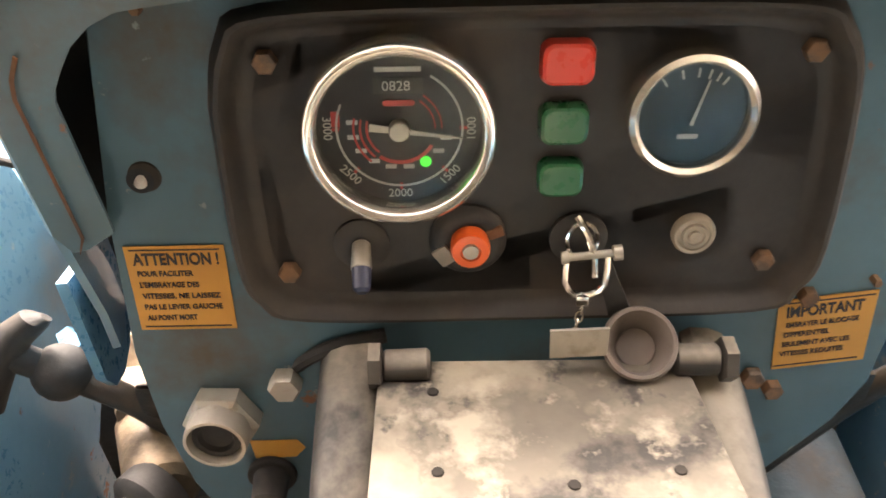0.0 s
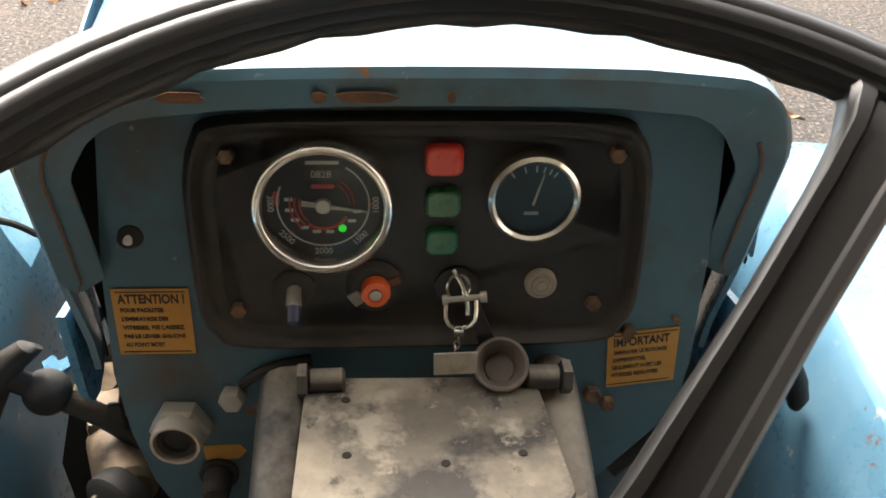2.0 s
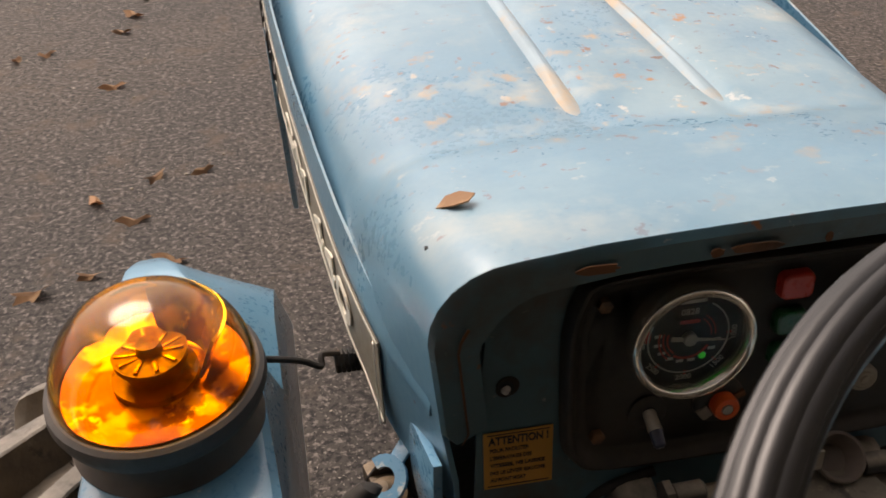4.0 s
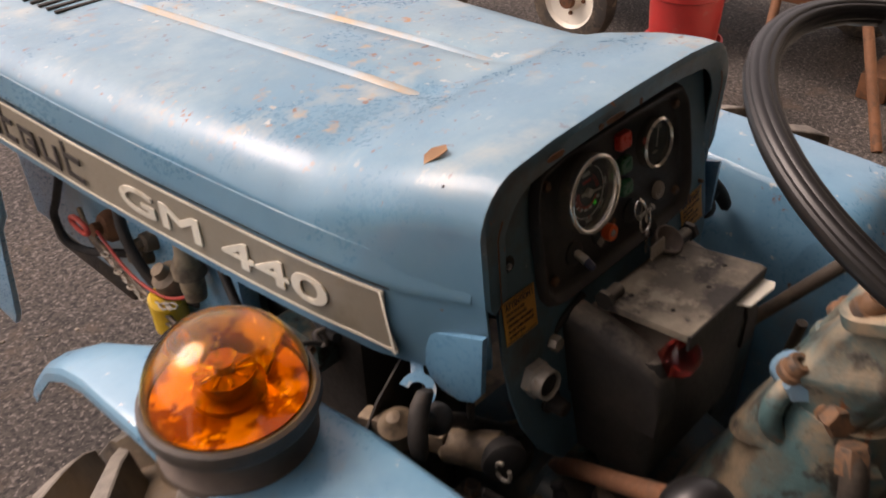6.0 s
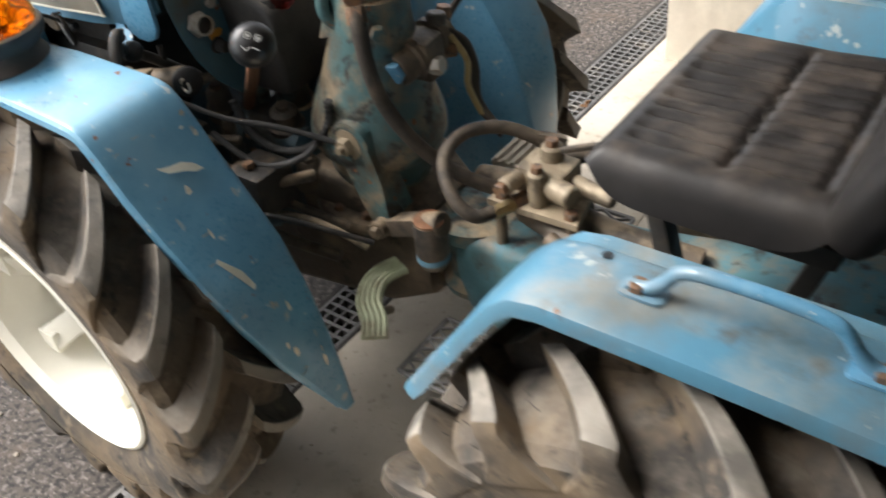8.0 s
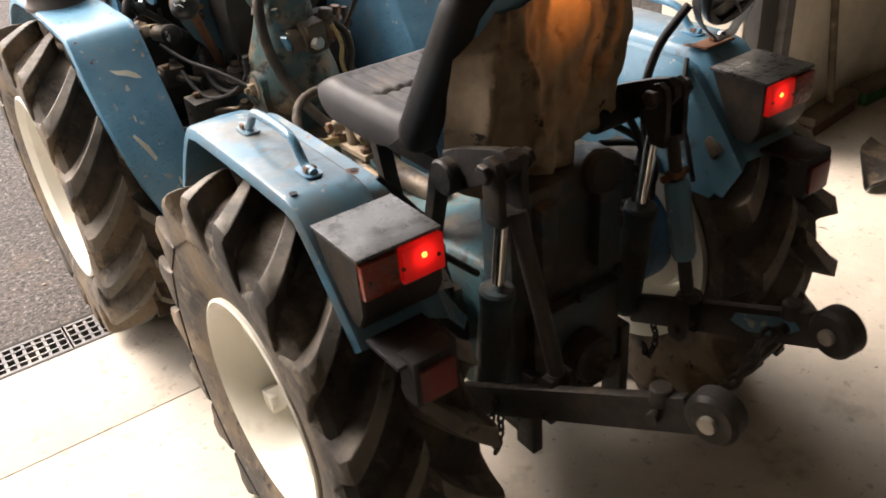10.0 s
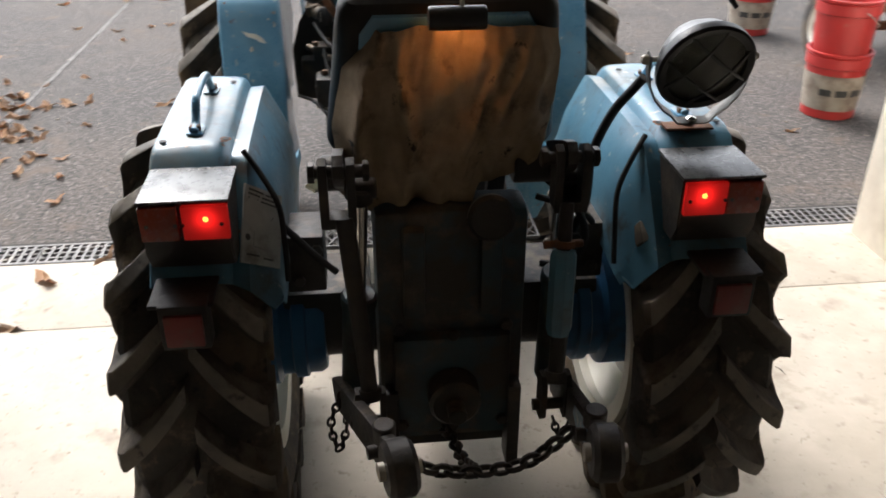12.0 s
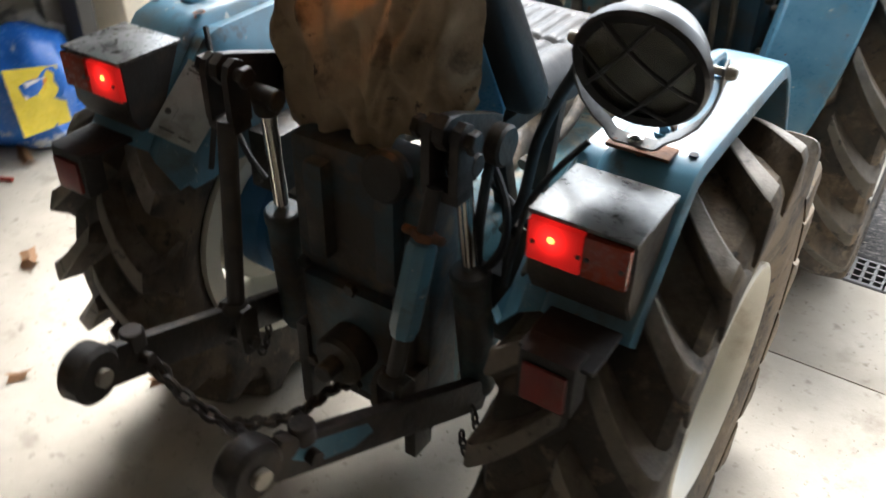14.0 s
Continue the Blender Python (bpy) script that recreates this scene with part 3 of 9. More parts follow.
def door_track(side, x):
    t = thing("door_track", (x, -0.56, 0), "grey steel garage door track beside the opening", "door track", kind="structure")
    b = bm_new()
    box(b, (x - 0.03, -0.60, 0), (x + 0.075, -0.532, HEAD), 0.004)
    part("jamb", b, m_track_dark, t, "dark grey painted jamb")
    b = bm_new()
    xx = x + side * 0.10
    box(b, (xx - 0.022, -0.64, 0.0), (xx + 0.022, -0.635, HEAD), 0.001)
    box(b, (xx - 0.022, -0.64, 0.0), (xx - 0.018, -0.535, HEAD), 0.001)
    box(b, (xx + 0.018, -0.64, 0.0), (xx + 0.022, -0.535, HEAD), 0.001)
    part("rail", b, m_track, t, "galvanised rail")


door_track(1, 1.778)
door_track(-1, -2.03)

# ---------------------------------------------------------------- tractor
tractor = thing("tractor", (0, -0.5, 0), "faded light blue compact tractor with cream rims on garage threshold", "tractor")

AXLE_F, AXLE_R, AXLE_Z, TX = 0.15, -1.185, 0.468, 0.540


def add_lug(b, yc, zc, xc, side, a0, r0, r1):
    """A curved tread bar, flat on top, that flares into a buttress on the sidewall."""
    steps = []
    for k in range(7):
        s = k / 6
        top = 0.0185 + 0.004 * s
        steps.append((0.006 + 0.146 * s, a0 + 0.37 * s - 0.08 * s * s, r1 - 0.010 * s * s - (0.004 if k == 0 else 0), (r0 + r1) / 2 - 0.006 * s, r0 - 0.012 - 0.022 * s, top, top + 0.005, top + 0.014 + 0.004 * s))
    a1 = a0 + 0.292
    steps.append((0.1620, a1 + 0.004, r1 - 0.014, r1 - 0.056, r1 - 0.100, 0.0225, 0.0310, 0.0640))
    steps.append((0.1700, a1 + 0.008, r1 - 0.026, r1 - 0.062, r1 - 0.106, 0.0200, 0.0300, 0.0620))
    steps.append((0.1725, a1 + 0.010, r1 - 0.040, r1 - 0.068, r1 - 0.098, 0.0150, 0.0250, 0.0540))
    rings = []
    for off, a, hi, mid, lo, wt, wm, wb in steps:
        shape = ((-wt, hi), (-wt * 0.82, hi + 0.002), (wt * 0.82, hi + 0.002), (wt, hi), (wm, mid), (wb, lo), (-wb, lo), (-wm, mid))
        rings.append([V(xc + side * off, yc - r * math.sin(a + w / r), zc + r * math.cos(a + w / r)) for w, r in shape])
    loft(b, rings)


def wheel(sx, yc, xc, zc, wide, big, rk=1.0, ri=1.0):
    """A tractor wheel: rim with tyre, disc, clamps and hub; sx: its side; wide, big, rk, ri: scales of width, radius, outer and inner rim."""
    def fit_to(bm, k=None):
        k = rk if k is None else k
        bm.transform(Matrix.Translation((sx * xc, yc, zc)) @ Matrix.Diagonal((wide, big * k, big * k, 1)) @ Matrix.Translation((-sx * TX, -AXLE_F, -AXLE_Z)))
        return bm

    def on_floor(bm):
        for vert in bm.verts:
            vert.co.z = max(vert.co.z, 0.005 if yc < 0 else 0.001)
        return bm

    c, ax = V(0, AXLE_F, AXLE_Z), V(sx, 0, 0)
    b = bm_new()
    prof = [(0.245, 0.40), (0.288, 0.395), (0.290, 0.410), (0.266, 0.425), (0.258, 0.47), (0.236, 0.485), (0.234, 0.56), (0.256, 0.60), (0.264, 0.655), (0.288, 0.674), (0.290, 0.688), (0.282, 0.692), (0.256, 0.668), (0.247, 0.612), (0.227, 0.57), (0.227, 0.485), (0.247, 0.462), (0.252, 0.43)]
    a, u, v = frame_of(ax)
    loft(b, [circle(c + a * h, u, v, r * (ri + (rk - ri) * min(1, max(0, (h - 0.44) / 0.12))), 56) for r, h in prof + prof[:1]], caps=False)
    rim = part("wheel", fit_to(b, 1.0), m_rim, tractor, "cream-painted steel rim with lugged tyre")
    b = bm_new()
    prof = [(0.286 * ri, 0.418), (0.325 * (1 + ri) / 2, 0.392), (0.375, 0.378), (0.410, 0.383), (0.428, 0.40), (0.437, 0.45), (0.440, 0.535), (0.437, 0.63), (0.428, 0.68), (0.410, 0.70), (0.375, 0.707), (0.325 * (1 + rk) / 2, 0.698), (0.286 * rk, 0.678)]
    loft(b, [circle(c + a * h, u, v, r, 64) for r, h in prof], caps=False)
    tyre = part("tyre", on_floor(fit_to(b, 1.0)), m_tyre, rim, "dusty ribbed rubber tyre", sharp=30)
    n = 18
    rng = random.Random(round(sx * 7 + yc * 100))
    hairs = bm_new()
    for k in range(n):
        for side in (-1, 1):
            b = bm_new()
            a0 = 2 * math.pi * (k + (0.5 if side > 0 else 0)) / n + 0.1 * (sx + 1) + 0.2
            add_lug(b, AXLE_F, AXLE_Z, sx * TX, side, a0, 0.442, 0.487)
            lug = part("lug", on_floor(fit_to(b, 1.0)), m_lug, rim, sharp=30)
            lug.data.materials.append(m_tyre)  # muddy flanks, worn pale top
            for face in lug.data.polygons:
                out = V(0, face.center.y / U + BASE[lug].y - yc, face.center.z / U + BASE[lug].z - zc).normalized()
                face.material_index = 0 if face.normal.dot(out) > 0.6 else 1
            for q in range(7):  # moulding whiskers left on the rubber
                ang, off = a0 + 0.06 + 0.30 * rng.random(), 0.02 + 0.15 * rng.random()
                r = 0.440 if off < 0.13 else 0.42
                d = V(0, -math.sin(ang), math.cos(ang))
                p = V(sx * TX + side * off, AXLE_F, AXLE_Z) + d * r
                tip = p + d * 0.016 + V(side * 0.006, rng.uniform(-0.006, 0.006), rng.uniform(-0.006, 0.006))
                e = V(0.0009, 0, 0), V(-0.0005, d.z * 0.0008, -d.y * 0.0008), V(-0.0005, -d.z * 0.0008, d.y * 0.0008)
                loft(hairs, [[p + w for w in e], [tip + w * 0.5 for w in e]])
    tagged(part("moulding_whisker", on_floor(fit_to(hairs, 1.0)), m_rubber, rim), kind="stuff")
    b = bm_new()
    lathe(b, c, ax, [(0.0, 0.475), (0.205, 0.475), (0.215, 0.480), (0.228, 0.53), (0.222, 0.535), (0.200, 0.495), (0.12, 0.492), (0.10, 0.51), (0.0, 0.512)], 40)
    disc = part("disc", fit_to(b), m_rim, rim)
    for k in range(6):
        ang = radians(60 * k + 20)
        d = V(0, math.cos(ang), math.sin(ang))
        b = bm_new()
        beam(b, c + a * 0.505 + d * 0.13, c + a * 0.60 + d * 0.222, 0.062, 0.042, 0.008, up=ax)
        box(b, c + a * 0.595 + d * 0.222 - V(0.020, 0.028, 0.028), c + a * 0.595 + d * 0.222 + V(0.020, 0.028, 0.028), 0.006)
        hexhead(b, c + a * 0.525 + d * 0.175, ax, 0.013, 0.028)
        part("clamp", fit_to(b), m_rim, rim)
    b = bm_new()
    lathe(b, c, ax, [(0.0, 0.505), (0.075, 0.505), (0.085, 0.52), (0.085, 0.555), (0.07, 0.575), (0.0, 0.578)], 28)
    part("hub", fit_to(b), m_blue_deep, rim, "deep blue hub")
    b = bm_new()
    lathe(b, c, ax, [(0.0, 0.40), (0.10, 0.40), (0.10, 0.472), (0.0, 0.474)] if yc > 0 else [(0.0, 0.265), (0.135, 0.268), (0.146, 0.285), (0.146, 0.315), (0.157, 0.32), (0.157, 0.35), (0.146, 0.355), (0.146, 0.385), (0.172, 0.395), (0.172, 0.472), (0.0, 0.474)], 40)
    part("drum", fit_to(b), m_blue_deep, rim, "ribbed deep blue hub drum")
    b = bm_new()
    cyl(b, V(0.0, yc, zc), V(sx * 0.28, yc, zc), 0.075, 0.085, 20)
    part("axle_tube", b, m_dark, tractor)


for sx in (-1, 1):
    wheel(sx, 0.138, 0.578, 0.458, 0.84, 1.015)
    wheel(sx, AXLE_R, 0.505, 0.434, 0.86, 0.985, 0.85, 1.03)

# fenders: (y, z, outer x) down the front and rear skins
FRONT_SKIN = [(0.635, 0.835, 0.60), (0.605, 0.872, 0.598), (0.55, 0.928, 0.595), (0.49, 0.962, 0.592), (0.43, 0.978, 0.590), (0.30, 0.985, 0.589), (0.10, 0.983, 0.588), (-0.08, 0.975, 0.588), (-0.108, 0.9725, 0.588), (-0.127, 0.967, 0.588), (-0.141, 0.957, 0.588), (-0.153, 0.943, 0.588), (-0.178, 0.905, 0.587), (-0.205, 0.855, 0.585), (-0.258, 0.775, 0.579), (-0.312, 0.69, 0.568), (-0.348, 0.59, 0.545), (-0.375, 0.47, 0.505), (-0.39, 0.36, 0.455), (-0.397, 0.275, 0.412)]


def fender_skin(path, inner, lip=0.022):
    """A pressed sheet with a turned-down outer edge and an eased inner edge."""
    rows = []
    for i, (y, z, xo) in enumerate(path):
        y0, z0 = path[max(i - 1, 0)][:2]
        y1, z1 = path[min(i + 1, len(path) - 1)][:2]
        t = V(0, y1 - y0, z1 - z0).normalized()
        nrm = V(0, t.z, -t.y)
        if nrm.z < 0 and abs(nrm.z) > abs(nrm.y):
            nrm = -nrm
        if abs(nrm.z) <= abs(nrm.y):
            nrm = nrm if (nrm.y > 0) == (y > path[len(path) // 2][0]) else -nrm
        wide = min(1.0, (xo - inner) / 0.08)
        row = []
        for x, d in ((xo + 0.001, -lip * wide), (xo, -0.010 * wide), (xo - 0.004 * wide, -0.003), (xo - 0.012 * wide, 0.0), ((xo + inner) / 2, 0.0015), (inner + 0.034 * wide, 0.0), (inner + 0.018 * wide, -0.003 * wide), (inner + 0.007 * wide, -0.011 * wide), (inner + 0.001, -0.026 * wide), (inner, -0.040 * wide)):
            row.append(V(x, y, z) + nrm * d)
        rows.append(row)
    return rows


def front_fender(sx):
    """Top skin from the outer lip to a slanting crest, then a sloping inner panel round the wheel."""
    rows = []
    n = len(FRONT_SKIN)
    for i, row in enumerate(fender_skin(FRONT_SKIN, 0.40)):
        y, z, xo = FRONT_SKIN[i]
        crest = float(np.interp(y, (-0.40, -0.20, -0.128, -0.03, 0.14, 0.30, 0.43, 0.60), (0.385, 0.394, 0.399, 0.404, 0.409, 0.430, 0.500, 0.565)))
        crest = min(crest, xo - 0.006)
        down = V(0, 0, -1) if y > -0.14 else V(0, 0.75, -0.66)
        ang = radians(np.interp(i, (0, n - 1), (48, 222)))
        low = V(min(crest, 0.400 if sx < 0 else 0.345), AXLE_F + 0.12 * math.cos(ang), AXLE_Z + 0.12 * math.sin(ang))
        p = V(crest, row[4].y, row[4].z)
        run = [p + V(0.014, 0, 0), p + V(0.005, 0, 0) + down * 0.002, p + V(-0.003, 0, 0) + down * 0.009]
        lean = max(0.0, crest - 0.404)
        knee = p + down * 0.085 - V(lean + (0.0 if sx < 0 else 0.035), 0, 0)
        run += [(p + down * 0.012).lerp(knee, k) for k in (0.3, 0.65, 0.9)] + [knee.lerp(low, k) for k in (0.08, 0.35, 0.7, 1.0)]
        rows.append(row[:4] + run)
    b = bm_new()
    sheet(b, rows, 0.004)
    if sx < 0:
        mirrored(b)
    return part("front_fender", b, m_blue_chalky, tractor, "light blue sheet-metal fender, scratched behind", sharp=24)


ffl, ffr = front_fender(-1), front_fender(1)
# flaked paint on the rear slope of one fender
for name, pts in (("paint_flake", [(-0.515, -0.197, 0.873), (-0.495, -0.2005, 0.867), (-0.47, -0.203, 0.863), (-0.452, -0.21, 0.853), (-0.44, -0.22, 0.838), (-0.455, -0.2185, 0.84), (-0.475, -0.211, 0.85), (-0.50, -0.206, 0.858)]), ("paint_flake", [(-0.525, -0.297, 0.715), (-0.52, -0.294, 0.72), (-0.495, -0.316, 0.685), (-0.485, -0.33, 0.65), (-0.492, -0.332, 0.645), (-0.508, -0.316, 0.68)])):
    b = bm_new()
    plate(b, [V(x, y - 0.0035, z + 0.003) for x, y, z in pts], (0, -0.001, 0.0006))
    part(name, b, m_cream, ffl, "bare pale patch where paint flaked off")



def on_front_skin(k, x, lift=0.0012):
    """A point on the slope of the near fender: k runs down its outline."""
    i = min(int(k), len(FRONT_SKIN) - 2)
    (y0, z0, _), (y1, z1, _) = FRONT_SKIN[i], FRONT_SKIN[i + 1]
    t = k - i
    d = V(0, y1 - y0, z1 - z0).normalized()
    return V(x, y0 + (y1 - y0) * t, z0 + (z1 - z0) * t) + V(0, d.z, -d.y) * (lift + 0.0015)


rng = random.Random(11)
N = len(FRONT_SKIN)
for j in range(30):
    k = rng.uniform(N - 9.0, N - 2.6)
    i = int(k)
    wide = FRONT_SKIN[i][2]
    near = j % 3 == 0
    x = -(0.412 + 0.006 * rng.random()) if near else -rng.uniform(0.43, wide - 0.03)
    if x < -(wide - 0.025):
        continue
    dx, dk = (rng.uniform(0.002, 0.005), rng.uniform(0.05, 0.16)) if near or j % 2 else (rng.uniform(0.004, 0.012), rng.uniform(0.008, 0.03))
    b = bm_new()
    pts = []
    for q in range(9):
        a = 2 * math.pi * q / 9
        w = 1 + 0.5 * noise.noise(V(q * 1.9, j * 3.1, 0))
        pts.append(on_front_skin(k + dk * w * math.sin(a) + 0.3 * dx * math.cos(a), x + dx * w * math.cos(a)))
    plate(b, pts, on_front_skin(k, x, 0.0018) - on_front_skin(k, x))
    part("paint_chip", b, m_cream if j % 4 == 1 else m_rib, ffl)

REAR_SKIN = [(-0.735, 0.695, 0.565), (-0.755, 0.72, 0.565), (-0.80, 0.79, 0.565), (-0.855, 0.875, 0.564), (-0.895, 0.93, 0.563), (-0.925, 0.955, 0.563), (-0.965, 0.963, 0.562), (-1.10, 0.965, 0.562), (-1.25, 0.965, 0.562), (-1.355, 0.963, 0.562), (-1.395, 0.952, 0.562), (-1.43, 0.918, 0.562), (-1.50, 0.835, 0.562), (-1.535, 0.788, 0.562), (-1.552, 0.765, 0.562)]


def rear_fender(sx):
    b = bm_new()
    rows = []
    for (y, z, xo), row in zip(REAR_SKIN, fender_skin(REAR_SKIN, 0.415, 0.024)):
        k = min(1.0, max(0.0, (z - 0.69) / 0.1))
        zi = z - 0.085 * k - 0.01
        row = row[:-1] + [V(0.385, y + (0.006 if y < -1.2 else -0.006), z - 0.022), V(0.345, y + (0.02 if y < -1.2 else -0.02), zi), V(0.330, y + (0.03 if y < -1.2 else -0.03), max(0.705, zi - 0.05)), V(0.325, y + (0.04 if y < -1.2 else -0.04), max(0.69, min(zi - 0.06, 0.70)))]
        rows.append(row)
    sheet(b, rows, 0.004)
    if sx < 0:
        mirrored(b)
    f = part("rear_fender", b, m_blue_dirty_shade, tractor, "light blue sheet-metal rear fender")
    # dark tube drawn in place of the shaded crease along the inner edge
    b = bm_new()
    tube(b, [(sx * 0.392, -1.372, 0.948), (sx * 0.360, -1.395, 0.905), (sx * 0.331, -1.420, 0.850), (sx * 0.324, -1.448, 0.785), (sx * 0.322, -1.470, 0.715)], 0.0055, 8, 5)
    part("rubber_edging", b, m_rubber, f, "dark line for the shaded inner crease")
    # grab handle
    b = bm_new()
    y0, y1, x = -1.062, -1.306, sx * 0.486
    tube(b, [(x, y0 + 0.02, 0.972), (x, y0 - 0.004, 0.975), (x, y0 - 0.022, 0.99), (x, y0 - 0.04, 1.012), (x, y0 - 0.07, 1.02), (x, (y0 + y1) / 2, 1.022), (x, y1 + 0.07, 1.02), (x, y1 + 0.04, 1.012), (x, y1 + 0.022, 0.99), (x, y1 + 0.004, 0.975), (x, y1 - 0.02, 0.972)], 0.0085, 10, 4)
    for y in (y0, y1):
        plate(b, [V(x + px, y + py, 0.9665) for px, py in rounded(0.032, 0.055, 0.01, 3)], (0, 0, 0.004))
    h = part("grab_handle", b, m_blue, f, "bent blue grab handle")
    for y in (y0 + 0.006, y1 - 0.006):
        b = bm_new()
        hexhead(b, (x, y, 0.970), (0, 0, 1), 0.0125, 0.010)
        part("bolt", b, m_bolt, f)
    for hx, hy in ((0.446, -0.997), (0.424, -1.351), (0.541, -1.354)):
        b = bm_new()
        lathe(b, (sx * hx, hy, 0.9645), (0, 0, 1), [(0.0, 0.0), (0.0064, 0.0), (0.0068, 0.0014), (0.0, 0.0014)], 12)
        part("bolt_hole", b, m_opening_shade, f)
        if hx != 0.424:
            continue
        b = bm_new()
        rim_pts = [V(sx * hx + r * math.cos(q), hy + r * math.sin(q), 0.9642) for q, r in ((2 * math.pi * k / 14, 0.0095 + 0.012 * abs(noise.noise(V(k * 1.7, hx * 9, hy * 5)))) for k in range(14))]
        plate(b, rim_pts, (0, 0, 0.0006))
        part("rust_ring", b, m_rust, f, "rust stain round a bolt hole")
    # tail lamp on the rear slope
    x0, x1 = sx * 0.402, sx * 0.552
    lo, hi = min(x0, x1), max(x0, x1)
    b = bm_new()
    plate(b, [V(lo, -1.428, 0.938), V(lo, -1.565, 0.938), V(lo, -1.565, 0.835), V(lo, -1.545, 0.80), V(lo, -1.50, 0.80)], (hi - lo, 0, 0), 0.0)
    bmesh.ops.bevel(b, geom=b.edges[:], offset=0.003, segments=2, affect="EDGES")
    lamp = part("tail_lamp", b, m_dark, tractor, "black box tail lamp with a lit red half")
    b = bm_new()
    box(b, (lo - 0.002, -1.57, 0.934), (hi + 0.002, -1.426, 0.941), 0.002)
    part("cover", b, surface("greasy_grey_cover", (0.12, 0.12, 0.115), [((0.035, 0.033, 0.03), 22, 0.52, 0.62), ((0.26, 0.26, 0.25), 12, 0.56, 0.72)], 0.30, metal=0.35, fine=90, bump=0.06) if sx < 0 else bpy.data.materials["greasy_grey_cover"], lamp, "scuffed grey top cover")
    mid = sx * 0.484
    b = bm_new()
    box(b, (min(x0, mid) + 0.003, -1.577, 0.868), (max(x0, mid), -1.563, 0.932), 0.004)
    part("lens", b, m_lamp_red, lamp, "lit red tail lens")
    b = bm_new()
    box(b, (min(mid, x1), -1.577, 0.868), (max(mid, x1) - 0.003, -1.563, 0.932), 0.004)
    part("lens", b, m_lens_orange, lamp, "dark orange indicator lens")
    b = bm_new()
    lathe(b, (sx * 0.440, -1.5768, 0.908), (0, -1, 0), [(0.0052, 0), (0.0045, 0.0015), (0.002, 0.0026), (0.0, 0.0028)], 16)
    part("bulb", b, m_lamp_hot, lamp)
    for xx in (x0 + sx * 0.012, mid - sx * 0.004, mid + sx * 0.008, x1 - sx * 0.012):
        b = bm_new()
        lathe(b, (xx, -1.576, 0.898), (0, -1, 0), [(0.0035, 0), (0.0035, 0.0025), (0.0, 0.003)], 10)
        part("screw", b, m_dark, lamp)
    # bracket and small reflector below
    b = bm_new()
    beam(b, (sx * 0.492, -1.545, 0.775), (sx * 0.492, -1.640, 0.775), 0.11, 0.008, 0.002)
    box(b, (sx * 0.487 - 0.042, -1.655, 0.695), (sx * 0.487 + 0.042, -1.61, 0.785), 0.006)
    r = part("reflector", b, m_rubber, f, "rubber-mounted red rear reflector")
    b = bm_new()
    box(b, (sx * 0.487 - 0.033, -1.662, 0.705), (sx * 0.487 + 0.033, -1.652, 0.768), 0.005)
    part("lens", b, m_lens_dull, r)
    return f


rfl, rfr = rear_fender(-1), rear_fender(1)

# instruction decal on the rear slope beside one lamp
DEC = (V(-0.388, -1.423, 0.907), V(-0.328, -1.376, 0.851), V(-0.396, -1.538, 0.800), V(-0.333, -1.491, 0.755))
DEC_N = (DEC[1] - DEC[0]).cross(DEC[2] - DEC[0]).normalized()
DEC_N = DEC_N if DEC_N.z > 0 else -DEC_N


def on_decal(u, v, lift=0.0):
    return DEC[0].lerp(DEC[1], u).lerp(DEC[2].lerp(DEC[3], u), v) + DEC_N * lift


b = bm_new()
plate(b, [on_decal(u, v, -0.004) for u, v in ((0, 0.02), (0, 1), (1, 1), (1, 0.0))], DEC_N * 0.004)
decal = part("instruction_decal", b, m_decal, rfl, "grey printed instruction plate")
for k, (u0, u1, v) in enumerate(((0.10, 0.50, 0.06), (0.55, 0.93, 0.065), (0.08, 0.40, 0.115), (0.46, 0.90, 0.12), (0.10, 0.36, 0.17), (0.42, 0.86, 0.175), (0.12, 0.45, 0.88), (0.55, 0.80, 0.90))):
    b = bm_new()
    plate(b, [on_decal(u0, v, 0.0004), on_decal(u0, v + 0.022, 0.0004), on_decal(u1, v + 0.022, 0.0004), on_decal(u1, v, 0.0004)], DEC_N * 0.0004)
    part("print_bar", b, m_track_dark, decal)
for u, v, r in ((0.46, 0.34, 0.0075), (0.13, 0.68, 0.006), (0.74, 0.66, 0.006)):
    b = bm_new()
    lathe(b, on_decal(u, v, 0.0004), DEC_N, [(r, 0), (r, 0.0005), (0.0, 0.0005)], 14)
    part("print_mark", b, m_track_dark, decal)
for (ua, va), (uc, vc) in (((0.30, 0.44), (0.62, 0.46)), ((0.62, 0.46), (0.60, 0.80)), ((0.30, 0.44), (0.28, 0.78)), ((0.28, 0.78), (0.60, 0.80)), ((0.20, 0.30), (0.30, 0.44)), ((0.62, 0.46), (0.78, 0.34))):
    b = bm_new()
    p, q = on_decal(ua, va, 0.0006), on_decal(uc, vc, 0.0006)
    beam(b, p, q, 0.0012, 0.0006, 0.0, up=DEC_N)
    part("print_line", b, m_track, decal)

